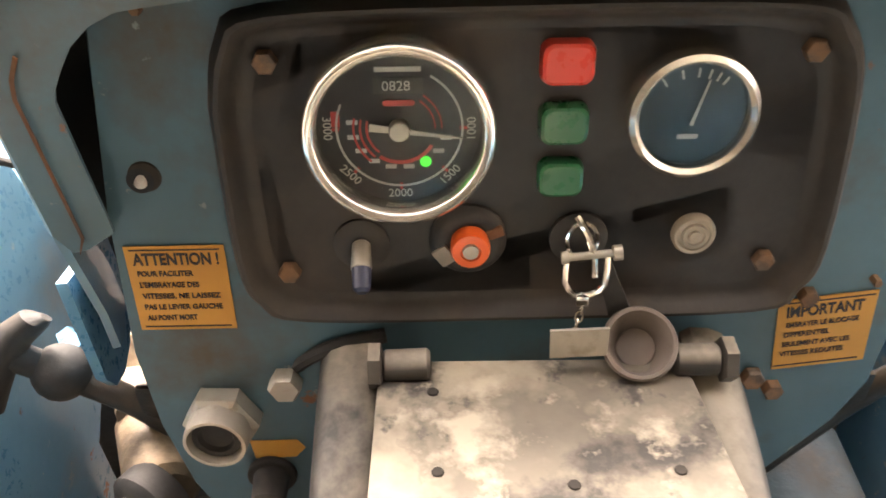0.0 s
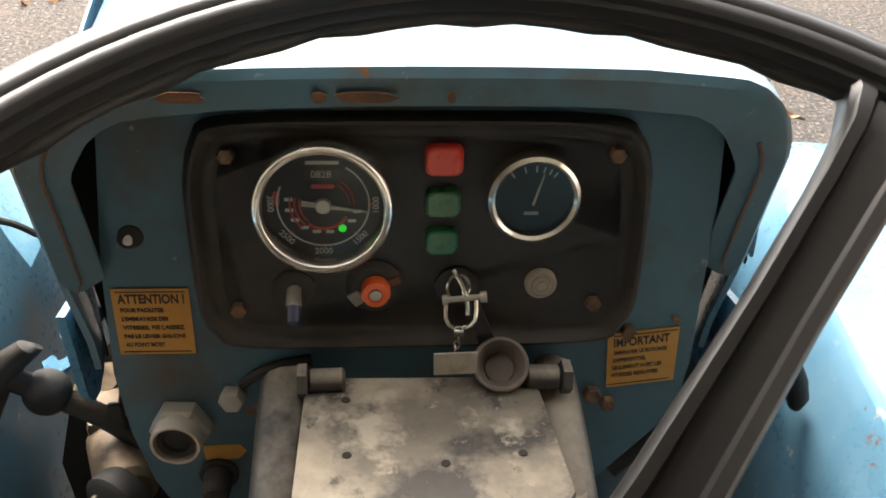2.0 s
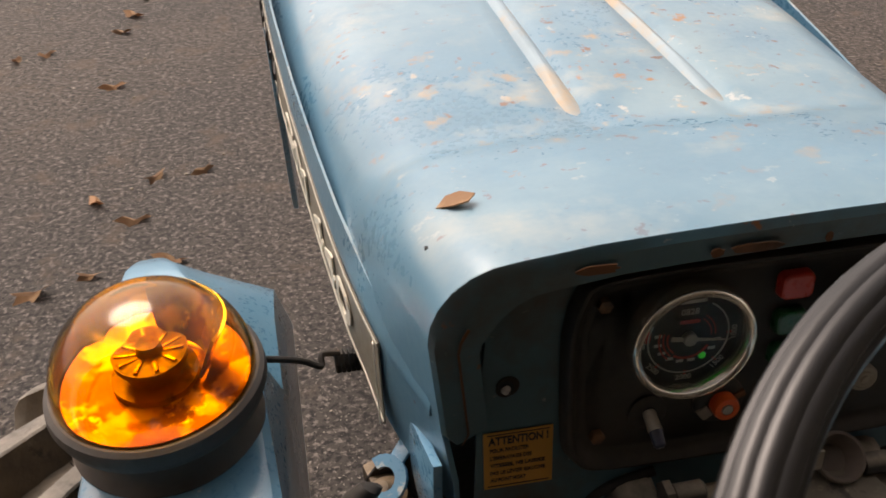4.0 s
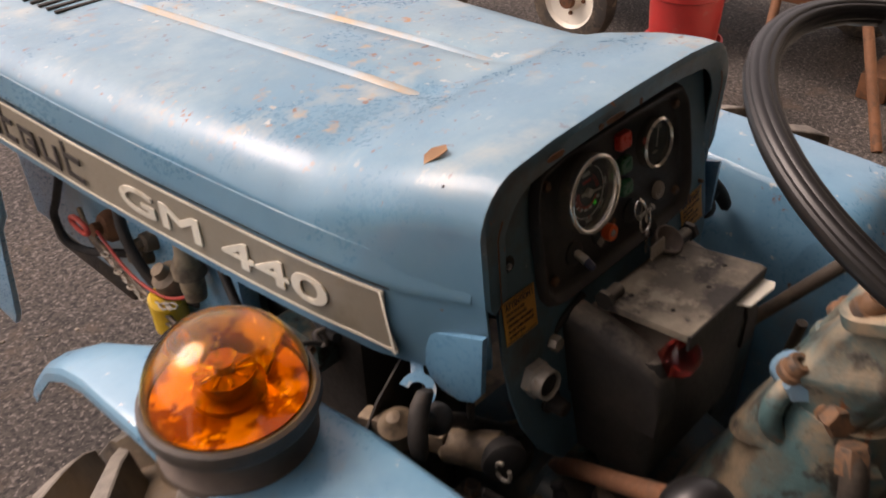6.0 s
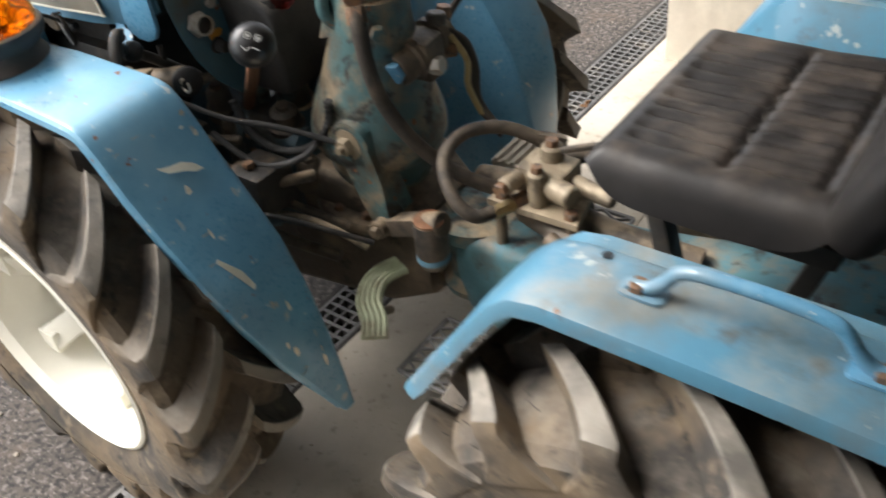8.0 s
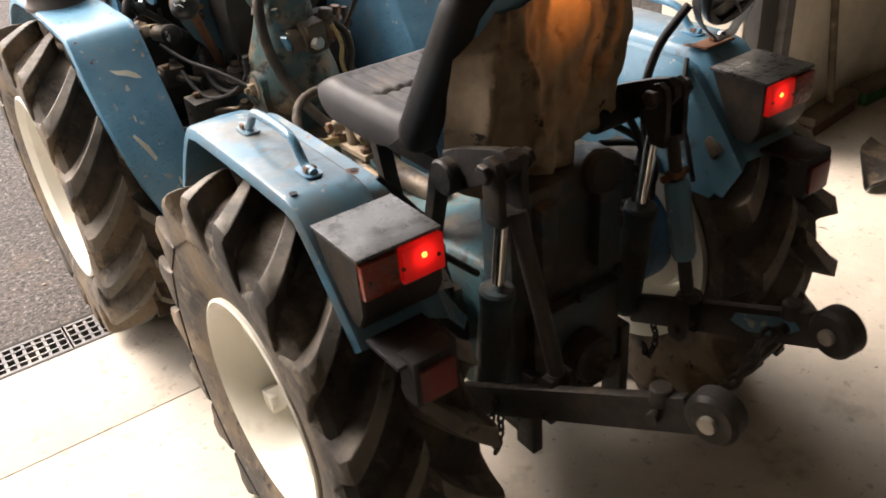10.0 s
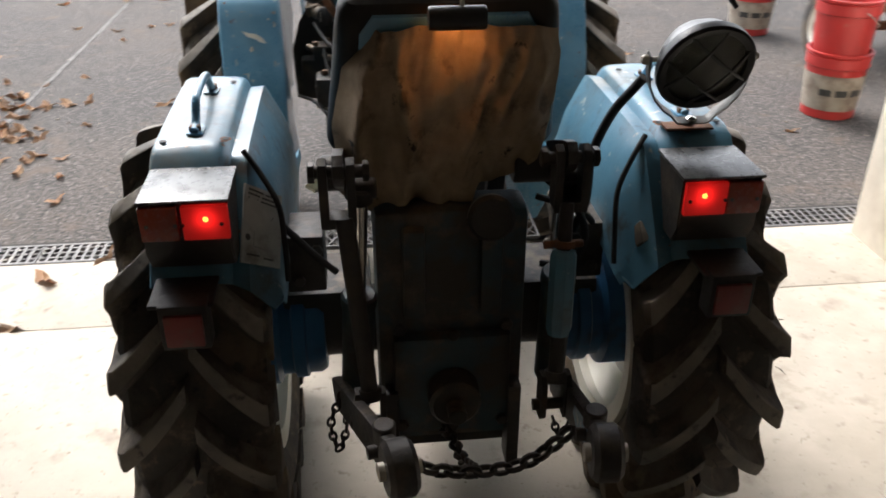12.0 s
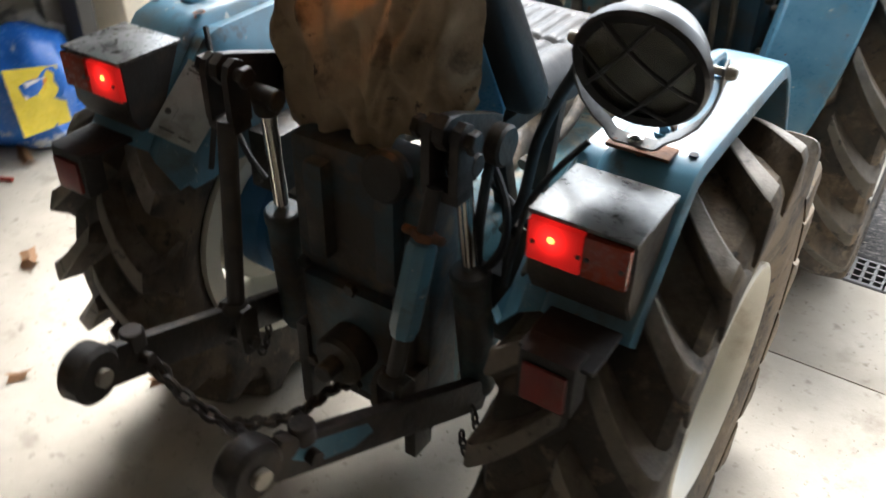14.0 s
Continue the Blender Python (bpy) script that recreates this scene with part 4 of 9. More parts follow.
# ---------------------------------------------------------------- hood
HOOD = [  # y, half width, top z, corner radius, lower edge z
    (0.040, 0.277, 1.258, 0.064, 1.000), (0.065, 0.281, 1.257, 0.064, 0.987), (0.10, 0.288, 1.252, 0.066, 0.976), (0.145, 0.297, 1.244, 0.070, 0.972), (0.20, 0.305, 1.232, 0.080, 0.971), (0.25, 0.313, 1.222, 0.094, 0.973), (0.285, 0.320, 1.2095, 0.100, 0.975),
    (0.32, 0.325, 1.2035, 0.104, 0.975), (0.42, 0.338, 1.199, 0.110, 0.979), (0.60, 0.358, 1.190, 0.110, 0.986), (0.80, 0.376, 1.178, 0.106, 0.993), (1.10, 0.396, 1.162, 0.100, 1.003), (1.40, 0.406, 1.148, 0.092, 1.010), (1.66, 0.404, 1.130, 0.085, 1.014), (1.76, 0.392, 1.105, 0.080, 1.014), (1.80, 0.36, 1.075, 0.055, 1.012)]


def strip_rise(y):
    """How far the side decal and seam climb towards the front."""
    return float(np.interp(y, (0.16, 0.27, 0.66, 1.10, 1.60), (0.008, 0.010, 0.023, 0.040, 0.056)))



def hood_row(y, hw, zt, r, zb):
    dent = 0.0 if y < 0.26 else min(1.0, (y - 0.26) / 0.10)
    tuck = 0.020 * max(0.0, 1 - (y - 0.04) / 0.16)
    half = [(hw - tuck, zb), (hw + 0.001 - tuck, zb + 0.03), (hw + 0.001 - tuck * 0.5, (zb + zt - r) / 2), (hw + 0.0012 * dent, zt - r)]
    half += [(hw - r + r * math.cos(a), zt - r + r * math.sin(a)) for a in np.linspace(0.25, math.pi / 2, 6)]
    half += [(x, zt + 0.008 * (1 - (x / hw) ** 2) - dent * 0.006 * (0.062 < x < 0.092)) for x in (0.155, 0.110, 0.094, 0.086, 0.068, 0.060, 0.03)]
    pts = [V(x, y, z) for x, z in half] + [V(0, y, zt + 0.008)] + [V(-x, y, z) for x, z in reversed(half)]
    skew = max(0.0, 1 - (y - 0.04) / 0.20)  # the rear edge stands a little askew
    return [p + V(0, (0.014 + 0.030 * p.x) * skew, 0) for p in pts]


def hood_between(y):
    for a, c in zip(HOOD, HOOD[1:]):
        if a[0] <= y <= c[0]:
            k = (y - a[0]) / (c[0] - a[0])
            return tuple(p + (q - p) * k for p, q in zip(a, c))
    return HOOD[-1]


b = bm_new()
ys = sorted({*(h[0] for h in HOOD), 0.05, 0.12, 0.17, 0.23, 0.268, 0.295, 0.305, 0.34, 0.37, 0.5, 0.7, 0.95, 1.25, 1.55})
sheet(b, [hood_row(*hood_between(y)) for y in ys], 0.005)
hood = part("hood", b, m_blue_rusty, tractor, "light blue hood, rust-spotted and chalky on top")
# turned-in rear flange of the hood
b = bm_new()
outer = hood_row(*HOOD[0])
mid = V(0, 0, 1.10)
outer = [V(outer[0].x, outer[0].y, 1.085), *outer[2:-2], V(outer[-1].x, outer[-1].y, 1.085)]


def lip_row(k, y, drop):
    return [V(p.x * (k if p.z > 1.09 else 1 - (1 - k) * 0.25), y + 0.014 + 0.030 * p.x, p.z - drop * min(1, max(0, (p.z - 1.17) / 0.05))) for p in outer]


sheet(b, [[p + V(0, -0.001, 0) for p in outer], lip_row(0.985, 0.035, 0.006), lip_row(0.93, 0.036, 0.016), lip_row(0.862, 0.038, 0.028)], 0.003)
part("rear_flange", b, m_blue_dash, hood, "blue turned-in rear lip, painted darker for shade")
for sx in (-1, 1):
    b = bm_new()
    sheet(b, [[p for p in row if p.x * sx > 0.1 and p.z < 1.22] for row in (lip_row(0.926, 0.0340, 0.0160), lip_row(0.919, 0.0340, 0.0175))], 0.0008)
    part("lip_crease", b, m_rust, hood, "rusty crease along the lip")
# dark skin drawn where the hood's inside is only shaded
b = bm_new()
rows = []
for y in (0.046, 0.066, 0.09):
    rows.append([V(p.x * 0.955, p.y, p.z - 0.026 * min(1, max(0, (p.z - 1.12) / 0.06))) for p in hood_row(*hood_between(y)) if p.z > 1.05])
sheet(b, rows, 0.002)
part("hood_lining", b, m_opening_shade, hood, "dark skin for the shade inside the hood")
# black plates added so the slots beside the dashboard read as shade
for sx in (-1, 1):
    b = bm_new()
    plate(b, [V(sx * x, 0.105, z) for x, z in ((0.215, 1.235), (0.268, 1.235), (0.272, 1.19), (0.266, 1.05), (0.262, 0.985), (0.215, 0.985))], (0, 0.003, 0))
    part("baffle", b, m_opening_shade, hood, "black plate for the shade in the dashboard gap")
# rusty seams along the pressed ribs
for x in (-0.077, 0.077):
    b = bm_new()
    rows = []
    for k in range(36):
        y = 0.285 + 1.25 * k / 35
        z = hood_between(y)[2] + 0.0045
        rise = min(1.0, k / 4)
        w = 0.012 + 0.002 * noise.noise(V(x * 20, y * 9, 0))
        rows.append([V(x + w * q, y, z - 0.0035 + 0.0075 * rise * (1 - q * q) ** 1.5) for q in (-1, -0.7, -0.4, 0, 0.4, 0.7, 1)])
    sheet(b, rows, 0.0015)
    part("rib", b, m_rib, hood, "soft pressed rib stained tan")
# louvres far forward on top
for k in range(5):
    b = bm_new()
    y = 1.16 + 0.035 * k
    z = hood_between(y)[2] + 0.010
    box(b, (-0.20, y, z - 0.006), (-0.09, y + 0.012, z), 0.003)
    part("louvre", b, m_trench, hood)
# a fallen leaf lying on the shoulder
b = bm_new()
plate(b, [V(-0.252, 0.150, 1.2375), V(-0.243, 0.158, 1.2425), V(-0.232, 0.156, 1.2475), V(-0.222, 0.144, 1.252), V(-0.229, 0.135, 1.2515), V(-0.242, 0.138, 1.2465)], (0, 0, 0.0015))
solid("leaf_on_hood", b, m_leaf, (-0.236, 0.145, 1.244), "small dry brown leaf lying on the blue hood", "leaf")

# decal strip on both hood sides
for sx in (-1, 1):
    def side_x(y, sx=sx, d=0.0055):
        return sx * (hood_between(y)[1] + d)
    b = bm_new()
    yy = np.linspace(0.155, 1.62, 24)
    sheet(b, [[V(side_x(y), y + (0.02 if z > 1.0 and y < 0.16 else 0), z + strip_rise(y)) for z in (0.984, 1.028, 1.071)] for y in yy], 0.0015)
    strip = part("decal_strip", b, m_strip, hood, "long taupe side decal with cream border")
    for z0, z1 in ((0.984, 0.988), (1.067, 1.071)):
        b = bm_new()
        sheet(b, [[V(side_x(y, d=0.0070), y + (0.02 if z0 > 1.0 and y < 0.16 else 0), z + strip_rise(y)) for z in (z0, z1)] for y in yy], 0.001)
        part("border", b, m_cream, strip)
    b = bm_new()
    x = side_x(0.17, d=0.0070)
    plate(b, [V(x, 0.156, 0.992), V(x, 0.161, 0.992), V(x, 0.18, 1.079), V(x, 0.175, 1.079)], (sx * 0.001, 0, 0))
    part("border", b, m_cream, strip)
    if sx < 0:
        x = side_x(0.55, d=0.0055)
        y0, run = 0.678, 0.418
        rise = strip_rise(y0 - run) - strip_rise(y0)
        letters = lettering("model_lettering", "GM 440", 0.059, V(side_x(y0, d=0.0075), y0, 1.006 + strip_rise(y0)), V(side_x(y0 - run, d=0.0075) - side_x(y0, d=0.0075), -run, rise), (0, 0, 1), m_cream, strip, 0.001, "bold cream model lettering", run, 0.0)
        for vert in letters.data.vertices:  # follow the bowed side
            y = vert.co.y / U + BASE[strip].y
            k = (y0 - y) / run
            vert.co.x += (side_x(y, d=0.0075) - (side_x(y0, d=0.0075) * (1 - k) + side_x(y0 - run, d=0.0075) * k)) * U
        bm = bmesh.new()
        bm.from_mesh(letters.data)
        for j, (dy, dz) in enumerate(((-1, 0), (1, 0), (0, -1), (0, 1), (-0.7, -0.7), (0.7, 0.7), (-0.7, 0.7), (0.7, -0.7))):  # a bolder cut
            tmp = letters.data.copy()
            tmp.transform(Matrix.Translation((-0.00002 * (j + 1), 0.0017 * dy, 0.0013 * dz)))
            bm.from_mesh(tmp)
            bpy.data.meshes.remove(tmp)
        for face in bm.faces:
            face.smooth = False
        bm.to_mesh(letters.data)
        bm.free()
        # maker's mark as plain shapes
        y = 1.085
        for w, h, bars in ((0.050, 0.044, 3), (0.042, 0.062, 2), (0.055, 0.044, 3), (0.055, 0.044, 1), (0.055, 0.062, 2)):
            b = bm_new()
            xx = side_x(y - w / 2, d=0.0075)
            shapes = [(0, w, 0, 0.010), (0, 0.010, 0, h)] + [(0, w, 0.034, 0.044)] * (bars > 1) + [(w * 0.5, w, 0.017, 0.026)] * (bars > 2) + [(w - 0.010, w, 0, 0.044)] * (bars != 2 or h < 0.06)
            for n, (a0, a1, z0, z1) in enumerate(shapes):
                box(b, (xx - 0.0008 - 0.0001 * n, y - a1, 0.998 + strip_rise(y) + z0), (xx + 0.001, y - a0, 0.998 + strip_rise(y) + z1), 0)
            part("maker_mark", b, m_ink, strip)
            y -= w + 0.0135
    # overlapping edge of the upper shell above the decal, with the gap under it
    def seam_z(y):
        return 1.0785 + strip_rise(y) + max(0.0, 0.06 - y * 0.4) * 0.35
    def tucked(y, d):
        return side_x(y, d=d - 0.013 * max(0.0, 1 - (y - 0.04) / 0.16))
    yy = [0.062, 0.075, 0.09, 0.11, 0.13, 0.15, 0.17, 0.19, *np.linspace(0.21, 1.70, 28)]
    b = bm_new()
    sheet(b, [[V(tucked(y, 0.0015), y, seam_z(y) + h) for h in (-0.006, 0.000)] for y in yy], 0.0015)
    part("seam_gap", b, m_trench, hood)
    b = bm_new()
    sheet(b, [[V(tucked(y, d2), y, seam_z(y) + h) for h, d2 in ((0.0005, 0.0050), (0.002, 0.0056), (0.012, 0.0046), (0.045, 0.0008))] for y in yy], 0.003)
    part("shell_edge", b, m_blue_rusty, hood)
    # lower front side panel with slats
    b = bm_new()
    out = [(1.14, 1.000), (1.72, 1.010), (1.74, 0.60), (1.68, 0.40), (1.42, 0.40), (1.38, 0.45), (1.27, 0.73), (1.21, 0.79)]
    plate(b, [V(sx * 0.394, y, z) for y, z in out], (sx * 0.012, 0, 0), 0.004)
    panel = part("side_panel", b, m_blue, hood, "blue lower front side panel")
    for z0 in (0.87, 0.72):
        for k in range(11):
            b = bm_new()
            z = z0 + 0.011 * k
            box(b, (sx * 0.4065 - 0.002, 1.27, z), (sx * 0.4065 + 0.002, 1.42, z + 0.004), 0.001)
            part("slat", b, m_track_dark, panel)
    # rear flap with hook
    b = bm_new()
    out = [V(0, y, z) for y, z in ((0.043, 1.06), (0.131, 1.03), (0.131, 0.978), (0.124, 0.958), (0.104, 0.946), (0.078, 0.943), (0.057, 0.952), (0.045, 0.972))]
    plate(b, [V(sx * (0.268 + 0.10 * (p.y - 0.043)), p.y, p.z) for p in out], (sx * 0.008, 0, 0), 0.003)
    part("flap", b, m_blue, hood, "rounded blue rear flap")
    b = bm_new()
    n3 = V(sx * 0.45, -0.35, 0.82).normalized()
    a3, u3, v3 = frame_of(n3)
    o3 = V(sx * 0.312, 0.118, 0.958)
    arcs = np.linspace(radians(70), radians(340), 14)
    ring = [o3 + (u3 * math.cos(q) + v3 * math.sin(q)) * 0.024 for q in arcs] + [o3 + (u3 * math.cos(q) + v3 * math.sin(q)) * 0.012 for q in arcs[::-1]]
    rows = [[ring[i], ring[27 - i]] for i in range(14)]
    sheet(b, rows, 0.005)
    beam(b, V(sx * 0.280, 0.150, 0.975), o3 + V(-sx * 0.014, 0.012, 0.008), 0.016, 0.005, 0.001, up=n3)
    part("hook", b, m_blue, hood, "bent blue hood catch")
    b = bm_new()
    box(b, (sx * 0.282 - 0.001, 0.135, 0.93), (sx * 0.282 + 0.001, 0.139, 0.995), 0)
    part("slot", b, m_trench, hood)

# ---------------------------------------------------------------- dashboard
DY = 0.055
b = bm_new()
out = [(-0.224, 1.226), (-0.20, 1.243), (0.20, 1.243), (0.228, 1.228), (0.234, 1.15), (0.237, 1.00), (0.234, 0.965), (0.218, 0.932), (0.17, 0.875), (0.12, 0.80), (-0.15, 0.78), (-0.195, 0.83), (-0.222, 0.885), (-0.235, 0.94), (-0.241, 1.00), (-0.237, 1.10)]
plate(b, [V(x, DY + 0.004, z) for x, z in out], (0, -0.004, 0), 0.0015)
dash = part("dashboard", b, m_blue_dash, tractor, "blue steel dashboard plate, shade put into its paint")

for x0, x1, seed in ((-0.172, -0.140, 1.0), (-0.072, -0.062, 2.0), (-0.058, -0.014, 3.0), (0.018, 0.024, 4.0)):
    b = bm_new()
    n = 16
    ring = []
    for k in range(n):
        q = 2 * math.pi * k / n
        w = 1 + 0.45 * noise.noise(V(k * 1.3, seed, 0))
        ring.append(V((x0 + x1) / 2 + (x1 - x0) / 2 * w * math.cos(q), 0.0475 + 0.030 * (x0 + x1) / 2 - 0.0008, 1.2475 + 0.0042 * w * math.sin(q)))
    plate(b, ring, (0, -0.0012, 0))
    part("rust_patch", b, m_rust, hood, "rust patch on the lip where paint has gone")
b = bm_new()
lathe(b, (-0.214, DY - 0.0005, 1.122), (0, -1, 0), [(0.0068, 0), (0.0078, 0.0008), (0.0, 0.0008)], 18)
part("drill_hole", b, m_opening_shade, dash)
b = bm_new()
cyl(b, (-0.214, DY - 0.001, 1.1205), (-0.2125, DY - 0.004, 1.1245), 0.0038, 0.0026, 10)
part("pin", b, m_white, dash, "pale pin showing in the hole")

# black instrument panel with a raised rim
b = bm_new()
P = [(-0.1685, 1.165), (-0.160, 1.201), (-0.135, 1.2185), (0.0, 1.2225), (0.137, 1.221), (0.165, 1.205), (0.177, 1.170), (0.180, 1.075), (0.170, 1.045), (0.145, 1.029), (0.0, 1.0265), (-0.130, 1.0275), (-0.157, 1.041), (-0.167, 1.070)]
loop = smooth_path([V(x, 0, z) for x, z in P + P[:1]], 4)[:-1]
c = V(0.005, 0, 1.124)
rings = []
for k, y in ((1.008, 0.054), (1.0, 0.050), (0.992, 0.0455), (0.980, 0.0430), (0.966, 0.0428), (0.952, 0.0448), (0.938, 0.0485), (0.925, 0.0515), (0.905, 0.0535), (0.88, 0.054)):
    rings.append([V(c.x + (p.x - c.x) * k, y, c.z + (p.z - c.z) * (1 - (1 - k) * 1.5)) for p in loop])
loft(b, rings)
panel = part("instrument_panel", b, m_black, dash, "black moulded instrument panel, dusty along its rim")
FACE = 0.054


def on_panel(name, bm, material, label=""):
    return part(name, bm, material, dash, label)


for x, z in ((-0.1364, 1.190), (0.1485, 1.192), (0.1447, 1.0637), (-0.1365, 1.061)):
    b = bm_new()
    hexhead(b, (x, FACE, z), (0, -1, 0), 0.0068, 0.006)
    on_panel("panel_bolt", b, m_bolt)

# speed and hours gauge
gx, gz = -0.068, 1.1545
b = bm_new()
prof = [(0.0500, 0.0), (0.0512, 0.010), (0.0512, 0.0205), (0.0500, 0.0235), (0.0478, 0.0248), (0.0455, 0.0240), (0.0438, 0.0215), (0.0436, 0.0)]
loft(b, [circle(V(gx, FACE - h, gz), V(1, 0, 0), V(0, 0, 1), r, 56) for r, h in prof], caps=False)
on_panel("gauge_bezel", b, m_bezel, "polished metal bezel of the large gauge")
b = bm_new()
lathe(b, (gx, FACE, gz), (0, -1, 0), [(0.0, 0.006), (0.0436, 0.006), (0.0436, 0.008), (0.0, 0.008)], 48)
on_panel("gauge_dial", b, m_dial, "black dial with white and red scales")


def arc(bm, r, w, a0, a1, y, cx, cz, n=24):
    rows = [[V(cx + q * math.cos(radians(a)), y, cz + q * math.sin(radians(a))) for q in (r - w / 2, r + w / 2)] for a in np.linspace(a0, a1, n)]
    sheet(bm, rows, 0.0004)


yd = FACE - 0.0085
b = bm_new()
arc(b, 0.0335, 0.0012, 60, -205, yd, gx, gz, 40)
on_panel("dial_arc", b, m_mark)
b = bm_new()
for r in (0.019, 0.0225):
    arc(b, r, 0.0008, 55, 0, yd, gx, gz, 14)
for r in (0.0175, 0.021, 0.0245):
    arc(b, r, 0.0012, 165, 230, yd, gx, gz, 14)
arc(b, 0.0195, 0.002, 235, 330, yd, gx, gz, 20)
on_panel("dial_scale", b, m_redmark)
for k, (a, txt) in enumerate(((0, "1000"), (-45, "1500"), (-90, "2000"), (-135, "2500"), (180, "3000"))):
    b = bm_new()
    d = V(math.cos(radians(a)), 0, math.sin(radians(a)))
    beam(b, V(gx, yd, gz) + d * 0.032, V(gx, yd, gz) + d * 0.036, 0.0015, 0.0006, 0, up=(0, -1, 0))
    on_panel("dial_tick", b, m_redmark)
    up = -d if a < -30 and a > -150 else (V(0, 0, 1) if a == -90 else d)
    up = {0: V(-1, 0, 0), -45: V(-0.7, 0, 0.7), -90: V(0, 0, 1), -135: V(0.7, 0, 0.7), 180: V(1, 0, 0)}[a]
    rt = V(up.z, 0, -up.x)
    lettering("dial_figure", txt, 0.0068, V(gx, yd, gz) + d * 0.0385 - rt * 0.0075 - up * 0.002, rt, up, m_mark, dash, 0.0002)
lettering("dial_figure", "0828", 0.0075, V(gx - 0.0085, yd - 0.0006, gz + 0.0215), (1, 0, 0), (0, 0, 1), m_mark, dash, 0.0002)
b = bm_new()
box(b, (gx - 0.013, yd, gz + 0.0195), (gx + 0.013, yd + 0.001, gz + 0.0285), 0)
on_panel("hour_counter", b, m_track_dark, "mechanical hour counter window")
b = bm_new()
box(b, (gx - 0.012, yd - 0.0003, gz + 0.0315), (gx + 0.012, yd + 0.0005, gz + 0.034), 0)
on_panel("print_bar", b, m_mark)
b = bm_new()
plate(b, [V(gx + x, yd, gz + 0.0145 + z) for x, z in rounded(0.017, 0.0032, 0.0015, 3)], (0, -0.0004, 0))
on_panel("red_mark", b, m_redmark)
b = bm_new()
box(b, (gx - 0.036, yd - 0.0003, gz + 0.0015), (gx - 0.0315, yd + 0.0005, gz + 0.010), 0)
on_panel("red_mark", b, m_redmark)
for k in range(9):
    b = bm_new()
    a = radians(170 + 22 * k)
    p = V(gx + 0.0255 * math.cos(a), yd, gz + 0.0225 * math.sin(a))
    box(b, p - V(0.003, 0.0002, 0.0012), p + V(0.003, 0.0004, 0.0012), 0)
    on_panel("print_bar", b, m_mark)
b = bm_new()
a = radians(-8)
d, s = V(math.cos(a), 0, math.sin(a)), V(-math.sin(a), 0, math.cos(a))
o = V(gx, FACE - 0.0115, gz)
plate(b, [o - d * 0.016 + s * 0.0022, o - d * 0.016 - s * 0.0022, o - s * 0.0016, o + d * 0.034 - s * 0.0004, o + d * 0.034 + s * 0.0004, o + s * 0.0016], (0, -0.0008, 0))
lathe(b, o, (0, -1, 0), [(0.0058, -0.003), (0.0058, 0.0015), (0.005, 0.0025), (0.0, 0.0026)], 24)
on_panel("needle", b, m_plated, "pale gauge needle")
b = bm_new()
lathe(b, (gx + 0.0135, FACE - 0.008, gz - 0.0195), (0, -1, 0), [(0.0032, 0), (0.003, 0.001), (0.0, 0.0016)], 14)
on_panel("pilot_light", b, m_greenled, "small lit green pilot light")
b = bm_new()
lathe(b, (gx, FACE, gz), (0, -1, 0), [(0.0, 0.0160), (0.0436, 0.0160), (0.0436, 0.0170), (0.0, 0.0170)], 48)
g = on_panel("gauge_glass", b, m_dial_glass)
g.visible_shadow = False

# pressure gauge
hx, hz = 0.0872, 1.160
b = bm_new()
prof = [(0.0345, 0.0), (0.0352, 0.008), (0.0345, 0.014), (0.0318, 0.0165), (0.0295, 0.014), (0.0292, 0.0)]
loft(b, [circle(V(hx, FACE - h, hz), V(1, 0, 0), V(0, 0, 1), r, 48) for r, h in prof], caps=False)
on_panel("gauge_bezel", b, m_bezel, "polished metal bezel of the small gauge")
b = bm_new()
lathe(b, (hx, FACE, hz), (0, -1, 0), [(0.0, 0.005), (0.0292, 0.005), (0.0292, 0.007), (0.0, 0.007)], 40)
on_panel("gauge_dial", b, m_dial_blue, "blue-black dial")
for k, a in enumerate((125, 105, 88, 76, 66, 57)):
    b = bm_new()
    d = V(math.cos(radians(a)), 0, math.sin(radians(a)))
    o = V(hx, FACE - 0.0076, hz - 0.006)
    beam(b, o + d * 0.026, o + d * 0.031, 0.0011, 0.0005, 0, up=(0, -1, 0))
    on_panel("dial_tick", b, m_mark)
b = bm_new()
o = V(hx, FACE - 0.009, hz - 0.006)
d = V(math.cos(radians(75)), 0, math.sin(radians(75)))
s = V(-d.z, 0, d.x)
plate(b, [o - s * 0.001, o + d * 0.026 - s * 0.0004, o + d * 0.026 + s * 0.0004, o + s * 0.001], (0, -0.0006, 0))
on_panel("needle", b, m_mark)
b = bm_new()
box(b, (hx - 0.006, FACE - 0.0078, hz - 0.0145), (hx + 0.005, FACE - 0.007, hz - 0.012), 0)
on_panel("print_bar", b, m_mark)
b = bm_new()
lathe(b, (hx, FACE, hz), (0, -1, 0), [(0.0, 0.0112), (0.0291, 0.0112), (0.0291, 0.0122), (0.0, 0.0122)], 40)
g = on_panel("gauge_glass", b, m_dial_glass)
g.visible_shadow = False

# pilot lamps
for z, m, w, h, lab in ((1.188, m_redlens, 0.0285, 0.0235, "red rounded pilot lamp"), (1.154, m_greenlens, 0.027, 0.0225, "green rounded pilot lamp"), (1.122, m_greenlens, 0.0255, 0.0215, "green rounded pilot lamp")):
    b = bm_new()
    rings = []
    for k, y in ((1.0, 0.0), (1.0, 0.005), (0.93, 0.0085), (0.80, 0.0095)):
        rings.append([V(0.020 + x * k, FACE - y, z + q * k) for x, q in rounded(w, h, 0.006, 5)])
    loft(b, rings)
    on_panel("pilot_lamp", b, m, lab)

# toggle switch
b = bm_new()
